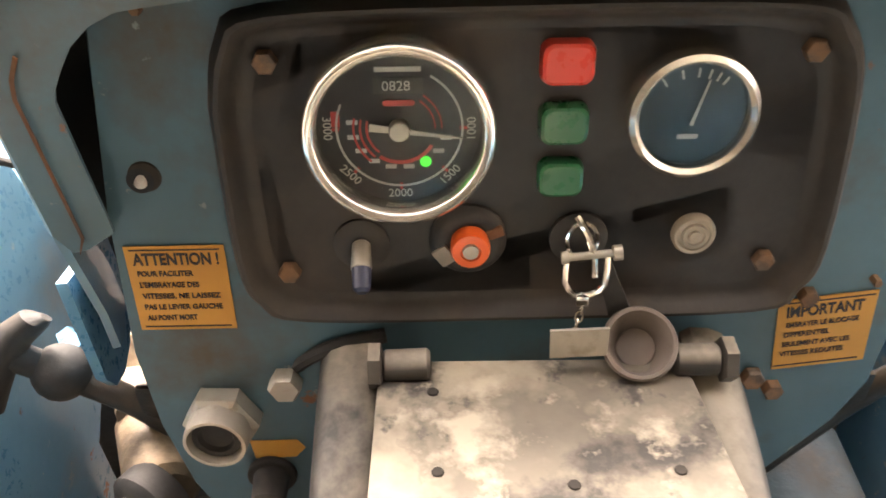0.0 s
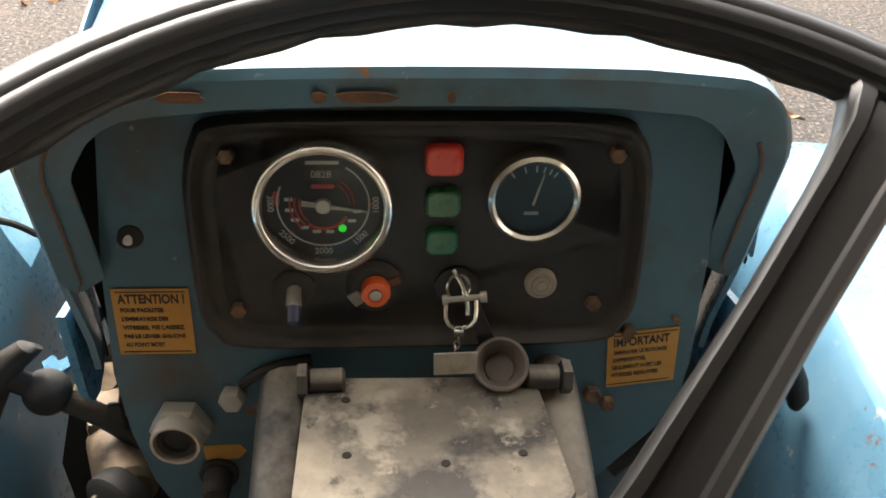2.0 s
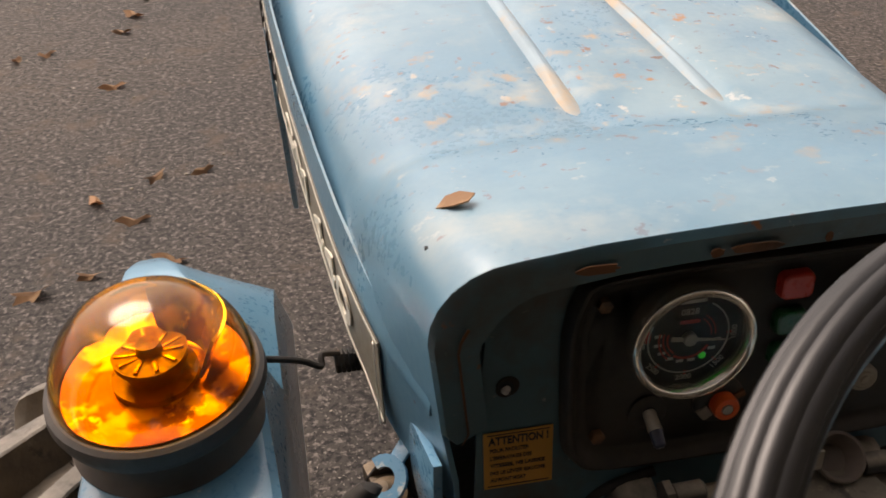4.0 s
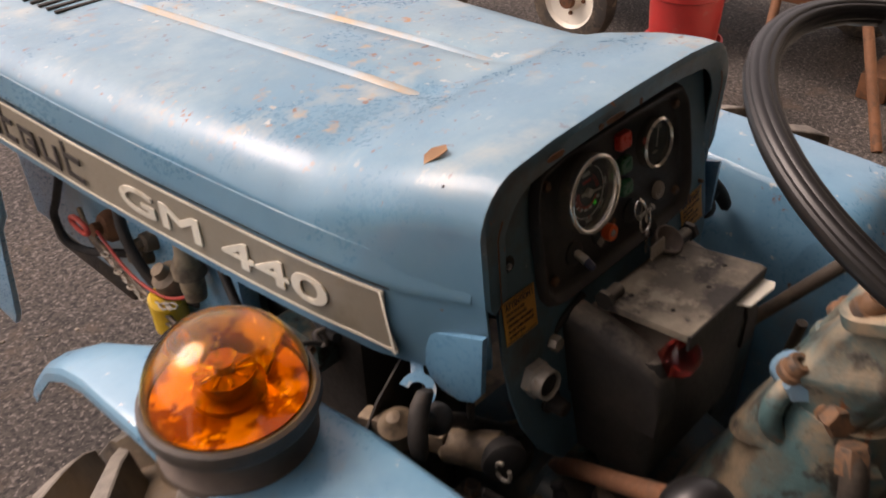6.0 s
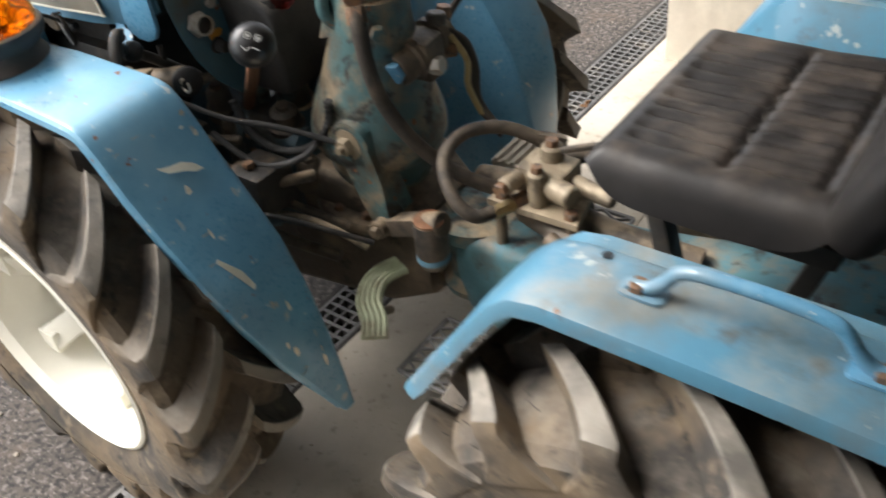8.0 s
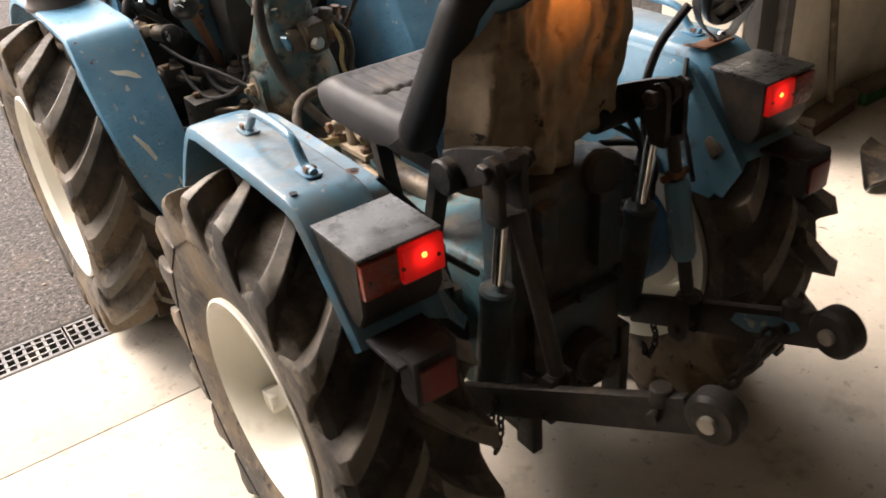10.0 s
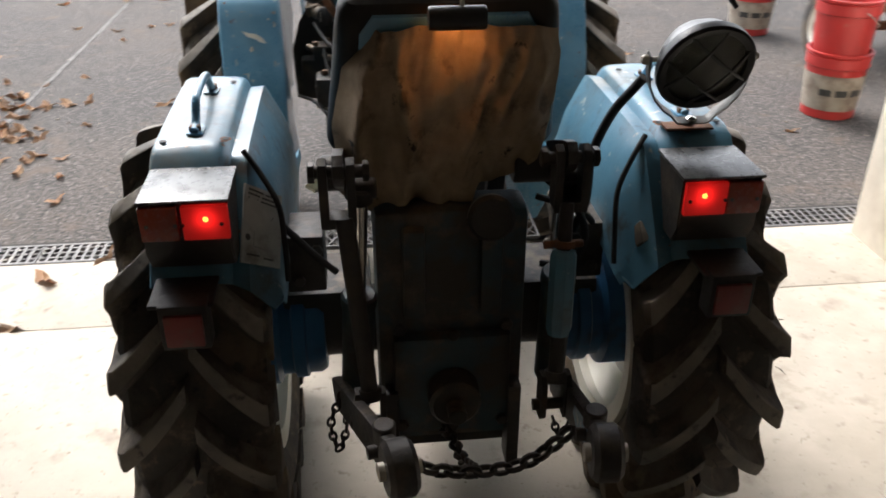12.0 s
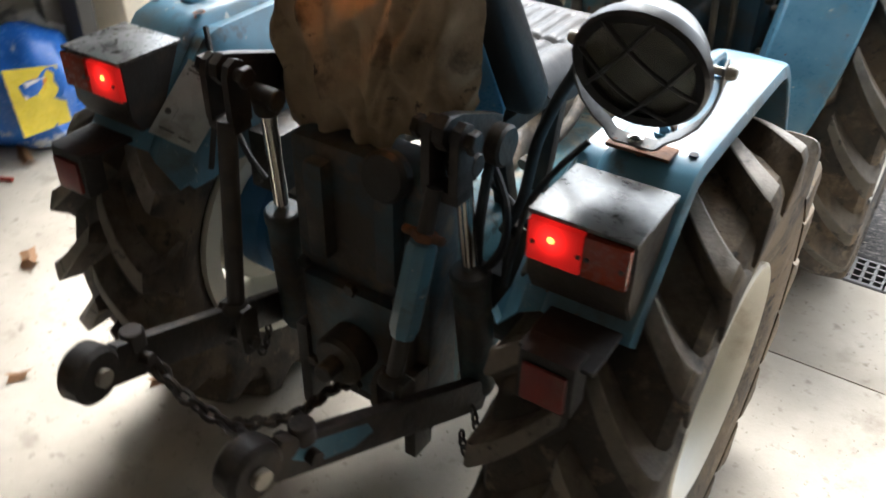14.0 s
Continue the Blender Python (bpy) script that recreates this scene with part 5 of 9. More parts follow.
lathe(b, (-0.093, FACE, 1.079), (0, -1, 0), [(0.0165, 0), (0.0165, 0.0025), (0.013, 0.004), (0.0075, 0.0045), (0.0, 0.0045)], 32)
sw = on_panel("toggle_switch", b, m_black, "dusty round switch plate with a toggle")
b = bm_new()
cyl(b, (-0.093, FACE - 0.003, 1.081), (-0.0925, FACE - 0.020, 1.072), 0.0055, 0.0062, 14, 0.0015)
part("collar", b, m_plated, sw)
b = bm_new()
cyl(b, (-0.0925, FACE - 0.017, 1.074), (-0.092, FACE - 0.030, 1.064), 0.0058, 0.005, 14, 0.002)
part("toggle", b, surface("dark_blue_plastic", (0.015, 0.02, 0.045), (), 0.35, bump=0.02), sw)

# orange key switch on a smashed black ring
b = bm_new()
lathe(b, (-0.031, FACE, 1.0817), (0, -1, 0), [(0.0225, 0), (0.0225, 0.003), (0.020, 0.006), (0.0165, 0.0075), (0.010, 0.006), (0.0, 0.006)], 36)
kx = on_panel("ignition_ring", b, m_black, "cracked black ring round an orange knob")
b = bm_new()
lathe(b, (-0.030, FACE - 0.006, 1.0817), (0, -1, 0), [(0.0112, 0), (0.0115, 0.008), (0.0105, 0.011), (0.006, 0.0115), (0.0055, 0.010), (0.0, 0.010)], 30)
part("knob", b, m_orange, kx, "orange plastic knob")
b = bm_new()
lathe(b, (-0.030, FACE - 0.016, 1.0817), (0, -1, 0), [(0.0048, 0), (0.0045, 0.002), (0.0, 0.0025)], 16)
part("screw", b, m_plated, kx)
b = bm_new()
beam(b, (-0.020, FACE - 0.007, 1.0867), (-0.011, FACE - 0.007, 1.0902), 0.006, 0.004, 0.001, up=(0, -1, 0))
part("tab", b, m_rust, kx)
b = bm_new()
beam(b, (-0.041, FACE - 0.008, 1.0767), (-0.049, FACE - 0.007, 1.0707), 0.012, 0.003, 0.001, up=(0, -1, 0))
part("broken_wing", b, m_cheek, kx)

# rubber push button
b = bm_new()
lathe(b, (0.1005, FACE, 1.0828), (0, -1, 0), [(0.0128, 0), (0.0128, 0.004), (0.0115, 0.006), (0.0095, 0.006), (0.009, 0.005), (0.0078, 0.005), (0.0072, 0.0068), (0.0058, 0.0068), (0.0052, 0.0058), (0.004, 0.0058), (0.0035, 0.0075), (0.0, 0.008)], 32)
on_panel("push_button", b, m_cheek, "dusty grey ribbed rubber push button")

# key with shackle, tag and chain
b = bm_new()
lathe(b, (0.0335, FACE, 1.081), (0, -1, 0), [(0.017, 0), (0.017, 0.003), (0.012, 0.005), (0.0, 0.005)], 28)
ky = on_panel("key_switch", b, m_black, "key switch with a hanging metal key fob")
b = bm_new()
tube(b, [(0.0335 + 0.0085 * math.cos(a), FACE - 0.014, 1.0865 + 0.0115 * math.sin(a)) for a in np.linspace(0, 2 * math.pi, 15)], 0.0016, 8, 2)
part("ring", b, m_chrome, ky)
b = bm_new()
tube(b, [(0.029, FACE - 0.018, 1.104), (0.032, FACE - 0.021, 1.1), (0.037, FACE - 0.022, 1.09), (0.040, FACE - 0.021, 1.078), (0.041, FACE - 0.020, 1.066)], 0.0022, 8, 3)
part("key_blade", b, m_chrome, ky)
b = bm_new()
cyl(b, (0.022, FACE - 0.022, 1.08), (0.054, FACE - 0.022, 1.083), 0.0024, None, 10)
cyl(b, (0.050, FACE - 0.022, 1.0826), (0.055, FACE - 0.022, 1.0831), 0.0045, None, 12)
cyl(b, (0.021, FACE - 0.022, 1.08), (0.025, FACE - 0.022, 1.0804), 0.0038, None, 12)
part("shackle_pin", b, m_plated, ky)
b = bm_new()
tube(b, [(0.024, FACE - 0.022, 1.08), (0.024, FACE - 0.022, 1.064), (0.030, FACE - 0.022, 1.055), (0.040, FACE - 0.022, 1.055), (0.047, FACE - 0.022, 1.062), (0.047, FACE - 0.022, 1.081)], 0.0021, 8, 2)
part("shackle", b, m_chrome, ky)
b = bm_new()
box(b, (0.0305, FACE - 0.026, 1.0485), (0.0385, FACE - 0.018, 1.0555), 0.0015)
for k in range(4):
    z = 1.047 - 0.0058 * k
    pts = [(0.0345 - 0.001 * k + (0.0022 * math.cos(a) if k % 2 else 0), FACE - 0.024 + (0 if k % 2 else 0.0022 * math.cos(a)), z - 0.001 + 0.0042 * math.sin(a)) for a in np.linspace(0, 2 * math.pi, 9)]
    tube(b, pts, 0.0008, 6, 1)
part("chain", b, m_chrome, ky)
b = bm_new()
plate(b, [V(x, FACE - 0.042, z) for x, z in ((0.014, 1.045), (0.0475, 1.046), (0.0475, 1.027), (0.0145, 1.026))], (0, -0.0022, 0))
part("tag", b, m_plated, ky, "blank metal tag")

# warning stickers
for name, x0, x1, z0, z1, head, tilt, n in (("warning_sticker", -0.2325, -0.1737, 1.0195, 1.0795, "ATTENTION !", 0.0, ("POUR FACILITER", "L'EMBRAYAGE DES", "VITESSES, NE LAISSEZ", "PAS LE LEVIER GAUCHE", "AU POINT MORT")), ("warning_sticker", 0.1643, 0.2235, 0.9815, 1.0357, "IMPORTANT", 0.12, ("EMBRAYER LE BLOCAGE", "DIFFERENTIEL", "SEULEMENT AVEC LES", "VITESSES REDUITES"))):
    b = bm_new()
    k = tilt
    slope = 0.5 * tilt * (x1 - x0)
    plate(b, [V(x0 + 0.022 * k, DY - 0.0008, z0 - slope), V(x1 + 0.012 * k, DY - 0.0008, z0 + slope), V(x1 - 0.012 * k, DY - 0.0008, z1 + slope), V(x0 - 0.020 * k, DY - 0.0008, z1 - slope)], (0, -0.0008, 0))
    st = on_panel(name, b, m_sticker, "worn orange warning sticker with black print")
    w = x1 - x0
    lettering("heading", head, 0.0112, V(x0 + w * 0.07, DY - 0.002, z1 - 0.0125 - slope), (1, 0, tilt), (-tilt, 0, 1), m_ink, st, 0.0002, width=w * (0.80 if k else 0.86), bold=0.0003)
    for i, words in enumerate(n):
        z = z1 - 0.0205 - slope - i * (0.0076 if k else 0.0080)
        lettering("print_line", words, 0.0052, V(x0 + w * 0.09, DY - 0.002, z), (1, 0, tilt), (-tilt, 0, 1), m_ink, st, 0.0002, width=w * 0.84 * len(words) / 21, bold=0.0001)
    for z in (z0 + 0.0025, z1 - 0.0025):
        b = bm_new()
        beam(b, (x0 + 0.003, DY - 0.0018, z - slope * 0.9), (x1 - 0.003, DY - 0.0018, z + slope * 0.9), 0.0005, 0.0008, 0)
        part("frame_line", b, m_ink, st)

b = bm_new()
lathe(b, (-0.2115, DY, 1.124), (0, -1, 0), [(0.0095, 0), (0.009, 0.0012), (0.0, 0.0012)], 20)
on_panel("cable_hole", b, m_trench)
for x, z, r in ((0.178, 1.036, 0.0065), (0.155, 0.972, 0.0080), (0.170, 0.962, 0.0070), (0.217, 1.047, 0.003), (-0.197, 1.218, 0.003)):
    b = bm_new()
    hexhead(b, (x, DY, z), (0, -1, 0), r, 0.007)
    on_panel("bolt", b, m_bolt)

# trailer socket
b = bm_new()
o, d = V(-0.1915, DY, 0.949), V(-0.05, -0.99, -0.05).normalized()
lathe(b, o, d, [(0.0255, 0), (0.0255, 0.012), (0.022, 0.015)], 6)
lathe(b, o, d, [(0.0205, 0.010), (0.0205, 0.026), (0.020, 0.029), (0.0178, 0.029), (0.0168, 0.021), (0.0, 0.020)], 32)
s = on_panel("socket", b, m_plated, "dusty plated accessory socket with hexagon collar")
b = bm_new()
lathe(b, o + d * 0.020, d, [(0.0167, 0), (0.016, 0.004), (0.012, 0.004), (0.010, 0.001), (0.0, 0.001)], 24)
part("insert", b, m_rubber, s)
b = bm_new()
plate(b, [V(x, DY - 0.0006, z) for x, z in ((-0.178, 0.924), (-0.146, 0.924), (-0.141, 0.917), (-0.148, 0.909), (-0.176, 0.908))], (0, -0.0008, 0))
on_panel("sticker", b, m_sticker, "small scuffed orange sticker")
b = bm_new()
cyl(b, (-0.166, DY, 0.894), (-0.166, DY - 0.028, 0.890), 0.013, 0.0115, 20, 0.002)
cyl(b, (-0.166, DY, 0.894), (-0.166, DY - 0.006, 0.8935), 0.017, None, 20, 0.001)
on_panel("pull_knob", b, m_rubber, "black pull knob")
for x, z in ((-0.148, 0.976), (0.1, 0.86), (-0.06, 0.85)):
    b = bm_new()
    hexhead(b, (x, DY, z), (0, -1, 0), 0.011, 0.012)
    on_panel("bolt", b, m_plated)

# the dashboard leans back, its head away from the driver
LEAN = Matrix.Translation((0, 0.060, 1.124)) @ Matrix.Rotation(-math.atan(0.16), 4, "X") @ Matrix.Translation((0, -DY, -1.124))
for ob in [dash, *dash.children_recursive]:
    o = BASE[dash] * U
    ob.data.transform(Matrix.Translation(-o) @ Matrix.Scale(U, 4) @ LEAN @ Matrix.Scale(1 / U, 4) @ Matrix.Translation(o))

# ---------------------------------------------------------------- fuse box with dust-caked lid under the dash
b = bm_new()
rings = []
for x0, x1, y0, y1, z in ((-0.118, 0.126, -0.098, 0.05, 0.80), (-0.124, 0.132, -0.104, 0.05, 0.90), (-0.126, 0.134, -0.106, 0.05, 0.945), (-0.120, 0.128, -0.100, 0.05, 0.985), (-0.116, 0.124, -0.092, 0.05, 1.000)):
    rings.append([V((x0 + x1) / 2 + px, (y0 + y1) / 2 + py, z) for px, py in rounded(x1 - x0, y1 - y0, 0.018, 4)])
loft(b, rings)
fb = part("tool_box", b, m_box, tractor, "dusty dark plastic box under the dashboard")
for xa, xb in ((-0.128, -0.088), (0.136, 0.100)):  # outer, inner edge
    b = bm_new()
    rings = []
    g = 1 if xa < 0 else -1
    for y, z in ((0.045, 1.028), (0.0, 1.025), (-0.04, 1.017), (-0.07, 1.007), (-0.090, 0.995), (-0.103, 0.979), (-0.109, 0.960), (-0.109, 0.940)):
        rings.append([V(xa, y, 0.90), V(xa, y, z - 0.024), V(xa + g * 0.003, y, z - 0.013), V(xa + g * 0.009, y, z - 0.005), V(xa + g * 0.018, y, z - 0.001), V(xb - g * 0.006, y, z), V(xb, y, z - 0.004), V(xb, y, 0.90)])
    loft(b, rings)
    part("cheek", b, m_box, fb, "dusty moulded shoulder of the box")
b = bm_new()
Z = lambda y: 1.024 + (0.012 - y) * 0.10  # noqa: E731
plate(b, [V(x, y, Z(y)) for x, y in ((-0.088, -0.004), (-0.084, 0.012), (0.090, 0.010), (0.095, -0.008), (0.102, -0.112), (0.097, -0.118), (-0.086, -0.116), (-0.090, -0.112))], (0, 0.0012, 0.010), 0.002)
lid = part("lid", b, m_lid, fb, "warped lid caked with pale dust")
b = bm_new()
plate(b, [V(-0.09, -0.1165, Z(-0.116) - 0.012), V(0.10, -0.1185, Z(-0.116) - 0.012), V(0.10, -0.1185, Z(-0.116) + 0.009), V(-0.09, -0.1165, Z(-0.116) + 0.009)], (0, 0.004, 0), 0.001)
part("lid_front", b, m_rubber, lid)
for x, y in ((-0.054, -0.072), (0.071, -0.074), (-0.056, -0.014), (0.015, -0.082)):
    b = bm_new()
    lathe(b, (x, y, Z(y) + 0.0105), (0, 0.1, 1), [(0.0035, 0), (0.003, 0.0008), (0.0, 0.0008)], 10)
    part("rivet_hole", b, m_trench, lid)
b = bm_new()
plate(b, [V(x, y, 1.022 + (0.0 - y) * 0.05) for x, y in ((0.02, -0.105), (0.094, -0.108), (0.096, -0.135), (0.085, -0.139), (0.03, -0.134))], (0, 0, 0.003))
part("card", b, m_cream, fb, "folded pale card sticking out under the lid")
for x, s in ((-0.085, -1), (0.112, 1)):
    b = bm_new()
    cyl(b, (x, 0.004, 1.040), (x - s * 0.028, 0.004, 1.041), 0.0095, None, 16, 0.002)
    lathe(b, (x + s * 0.008, 0.004, 1.040), (-s, 0, 0), [(0.014, 0), (0.014, 0.007), (0.011, 0.008)], 6)
    part("hinge_pin", b, m_box, fb)
b = bm_new()
o = V(0.0645, 0.0095, 1.0475)
lathe(b, o, (-0.05, -0.55, 0.83), [(0.0, -0.016), (0.014, -0.016), (0.0175, -0.012), (0.0185, -0.002), (0.0215, 0.002), (0.0222, 0.006), (0.0212, 0.0085), (0.0190, 0.0085), (0.0178, 0.005), (0.0150, -0.006), (0.0120, -0.010), (0.0112, -0.0085), (0.0, -0.0085)], 36)
cap = part("rubber_cap", b, m_base, fb, "open dusty rubber cap on a strap")
b = bm_new()
rows = []
for t in np.linspace(0, 1, 7):
    p = V(0.0545, 0.024, 1.060).lerp(V(0.0415, 0.040, 1.092), t) + V(0, -0.006, 0.002) * math.sin(math.pi * t)
    rows.append([p + V(0.0062 * (1 - 0.35 * t), 0.0, 0.0025) * q for q in (-1, -0.5, 0.5, 1)])
sheet(b, rows, 0.003)
part("strap", b, m_rubber, cap)
b = bm_new()
lathe(b, (-0.083, -0.106, 1.006), (-0.2, -0.5, 0.75), [(0.0, -0.02), (0.0235, -0.018), (0.0245, 0.004), (0.022, 0.014), (0.0165, 0.019), (0.014, 0.0185), (0.0, 0.0175)], 8)
part("push_knob", b, m_redcap, fb, "dark red translucent faceted cap")
b = bm_new()
tube(b, [(-0.150, 0.045, 0.985), (-0.140, 0.04, 1.005), (-0.115, 0.038, 1.022), (-0.085, 0.04, 1.028)], 0.005, 8, 4)
part("lid_edge", b, m_rubber, fb)

for ob in [fb, *fb.children_recursive]:
    ob.data.transform(Matrix.Translation(V(0.003, 0, -0.0140) * U))

# ---------------------------------------------------------------- control levers by the dash
for sx in (-1, 1):
    b = bm_new()
    tube(b, [(sx * 0.20, 0.065, 0.835), (sx * 0.235, 0.075, 0.866), (sx * 0.275, 0.082, 0.904), (sx * 0.318, 0.080, 0.940)], 0.0105, 10, 3)
    lv = part("control_lever", b, m_dark, tractor, "dark iron lever with T-shaped grip")
    b = bm_new()
    bmesh.ops.create_uvsphere(b, u_segments=18, v_segments=12, radius=0.021, matrix=Matrix.Translation((sx * 0.318, 0.080, 0.941)))
    part("ball", b, m_rubber, lv)
    b = bm_new()
    rings = []
    for (gx, gy, gz), r in zip(((0.318, 0.090, 0.986), (0.326, 0.089, 0.986), (0.340, 0.084, 0.977), (0.352, 0.077, 0.962), (0.361, 0.069, 0.944), (0.366, 0.062, 0.928), (0.366, 0.059, 0.922)), (0.004, 0.0105, 0.0125, 0.0125, 0.0125, 0.0105, 0.004)):
        a, u, v = frame_of((sx * 0.6, -0.4, -0.75))
        rings.append(circle(V(sx * gx, gy, gz), u, v, r, 14))
    loft(b, rings)
    cyl(b, (sx * 0.318, 0.080, 0.941), (sx * 0.350, 0.078, 0.964), 0.011, None, 12)
    part("grip", b, m_rubber, lv)
    b = bm_new()
    box(b, (sx * 0.262 - 0.006, 0.072, 0.893), (sx * 0.262 + 0.006, 0.078, 0.930), 0.003)
    part("tab", b, m_dark, lv)

# ---------------------------------------------------------------- steering wheel
SC, TILT = V(0.029, -0.3614, 1.2817), 0.3632
SN = V(0.0315, -math.sin(TILT), math.cos(TILT)).normalized()
SU = (V(1, 0, 0) - SN * SN.x).normalized()
SV = SN.cross(SU)
b = bm_new()
rings = []
N = 96
for i in range(N + 1):
    a = 2 * math.pi * i / N
    d = SU * math.cos(a) + SV * math.sin(a)
    c = SC + d * 0.2691
    ring = []
    for k in range(36):
        q = 2 * math.pi * k / 36
        rr = 0.0150 - (0.0014 if k in (2, 6, 10, 14, 18) else 0.0)
        wave = 0.0016 * math.sin(i * 2 * math.pi / 2.7) if 20 <= k <= 34 else 0.0
        ring.append(c + d * ((rr + 0.001) * math.cos(q) - wave * (1 if math.cos(q) < 0 else 0)) + SN * (rr * 0.95 * math.sin(q)))
    rings.append(ring)
loft(b, rings, caps=False)
bmesh.ops.remove_doubles(b, verts=b.verts[:], dist=1e-5)
sw = part("steering_wheel", b, m_wheel, tractor, "black three-spoke steering wheel, scuffed")
for a in (53, 173, 293):
    d = SU * math.cos(radians(a)) + SV * math.sin(radians(a))
    s = SN.cross(d)
    hub = SC - SN * 0.092
    b = bm_new()
    rings = []
    for t, w, h in ((0.03, 0.022, 0.014), (0.08, 0.0175, 0.012), (0.16, 0.0152, 0.009), (0.215, 0.0158, 0.009), (0.238, 0.0175, 0.0085), (0.252, 0.022, 0.008), (0.268, 0.034, 0.006)):
        k = t / 0.25
        c = hub.lerp(SC, min(1, max(0, (k - 0.1) / 0.9)) ** 0.9) + d * t
        rings.append([c + s * x + SN * z for x, z in ((-w, -h), (w, -h), (w, h * 0.6), (w * 0.85, h), (w * 0.55, h * 0.95), (w * 0.45, h * 0.55), (-w * 0.45, h * 0.55), (-w * 0.55, h * 0.95), (-w * 0.85, h), (-w, h * 0.6))])
    loft(b, rings)
    part("spoke", b, m_wheel, sw)
b = bm_new()
lathe(b, SC - SN * 0.125, SN, [(0.030, -0.01), (0.045, 0.0), (0.050, 0.018), (0.048, 0.032), (0.041, 0.038), (0.0385, 0.0385), (0.038, 0.0355), (0.035, 0.0355), (0.0345, 0.039), (0.02, 0.0415), (0.0, 0.042)], 40)
part("hub", b, m_wheel, sw, "round black hub cap")

# ---------------------------------------------------------------- steering column and centre pivot
AX = -SN
top = SC - SN * 0.10
b = bm_new()
cyl(b, top, top + AX * 0.10, 0.022, None, 16)
cyl(b, top + AX * 0.07, top + AX * 0.10, 0.040, None, 20, 0.004)
part("steering_shaft", b, m_oily, tractor)
o = V(-0.012, -0.300, 1.10)
turn = Matrix.Rotation(-TILT * 0.97, 4, "X")
b = bm_new()
rings = []
for h, w, d, r in ((-0.062, 0.060, 0.054, 0.020), (-0.058, 0.064, 0.058, 0.022), (-0.020, 0.066, 0.060, 0.022), (0.020, 0.068, 0.062, 0.022), (0.034, 0.074, 0.068, 0.024), (0.048, 0.074, 0.068, 0.024), (0.060, 0.069, 0.063, 0.026), (0.130, 0.070, 0.066, 0.034), (0.175, 0.076, 0.072, 0.050)):
    c = o + AX * h
    rings.append([c + turn.to_3x3() @ V(px, py, 0) for px, py in rounded(2 * w, 2 * d, r, 6)])
loft(b, rings)
steer = part("steering_motor", b, m_blue_oily, tractor, "dusty greasy blue hydraulic steering unit with ribs")
for k, deg in enumerate((-118, -92, -64, -36, -8, 20, 48)):  # rib columns cast on two sides
    q = radians(deg)
    p = o + turn.to_3x3() @ V(0.068 * math.cos(q), 0.066 * math.sin(q), 0)
    r = 0.017 + 0.004 * (k % 2)
    b = bm_new()
    cyl(b, p - AX * (0.044 - 0.012 * (k % 3)), p + AX * (0.135 + 0.014 * (k % 2)), r, r * 1.05, 16, 0.006)
    cyl(b, p + AX * 0.050, p + AX * 0.076, r * 1.22, None, 16, 0.006)
    part("bolt_column", b, m_blue_oily, steer)
b = bm_new()
c = o - AX * 0.058
loft(b, [[c + turn.to_3x3() @ V(px, py, pz) for px, py in rounded(0.150 - 2 * e, 0.134 - 2 * e, 0.030, 5)] for pz, e in ((-0.010, 0.003), (-0.007, 0), (0.007, 0), (0.010, 0.003))])
part("flange_plate", b, m_blue_oily, steer)
for h, w, d in ((-0.070, 0.054, 0.046), (0.036, 0.066, 0.058)):
    for sx, sy in ((-1, -1), (-1, 1), (1, -1), (1, 1)):
        p = o + AX * h + turn.to_3x3() @ V(sx * w, sy * d, 0)
        b = bm_new()
        lathe(b, p, -AX, [(0.0, -0.004), (0.017, -0.004), (0.017, 0.004), (0.014, 0.006), (0.014, 0.018), (0.012, 0.021), (0.006, 0.021), (0.005, 0.016), (0.0, 0.016)], 16)
        part("bolt", b, m_bolt, steer, "socket-headed bolt")
for p, d, r, m in ((V(-0.083, -0.249, 1.035), V(-0.75, -0.6, 0.25), 0.020, m_blue), (V(-0.084, -0.299, 1.017), V(-0.7, -0.7, 0.15), 0.022, m_bolt), (V(-0.082, -0.345, 0.952), V(-0.7, -0.7, 0.1), 0.016, m_blue_oily)):
    b = bm_new()
    d.normalize()
    cyl(b, p - d * 0.050, p - d * 0.012, r * 1.12, r, 16, 0.003)
    hexhead(b, p - d * 0.014, d, r * 0.98, 0.018)
    part("union", b, m, steer, "painted hydraulic plug" if m is m_blue else "rusty hose union")
b = bm_new()  # pipe that drops from the plug to the housing
tube(b, [(-0.078, -0.236, 1.030), (-0.094, -0.228, 1.005), (-0.093, -0.232, 0.972), (-0.072, -0.256, 0.945)], 0.013, 12, 5)
part("elbow", b, m_blue_oily, steer)
b = bm_new()
box(b, (-0.074, -0.262, 0.925), (-0.030, -0.222, 1.035), 0.010)
part("side_boss", b, m_blue_oily, steer)
# conical housing
b = bm_new()
o = V(-0.02, -0.275, 0.96)
lathe(b, o, V(0, 0.10, -1), [(0.0, -0.05), (0.070, -0.048), (0.078, 0.0), (0.089, 0.06), (0.104, 0.11), (0.122, 0.165), (0.136, 0.205), (0.143, 0.235), (0.143, 0.255), (0.136, 0.275), (0.122, 0.290), (0.112, 0.305), (0.104, 0.40), (0.098, 0.47), (0.0, 0.48)], 40)
cone = part("column_housing", b, m_blue_oily, tractor, "conical greasy blue column housing")
b = bm_new()
lathe(b, o, V(0, 0.10, -1), [(0.105, 0.408), (0.150, 0.410), (0.154, 0.416), (0.154, 0.432), (0.150, 0.438), (0.105, 0.440)], 40)
part("rim_flange", b, m_oily, cone)
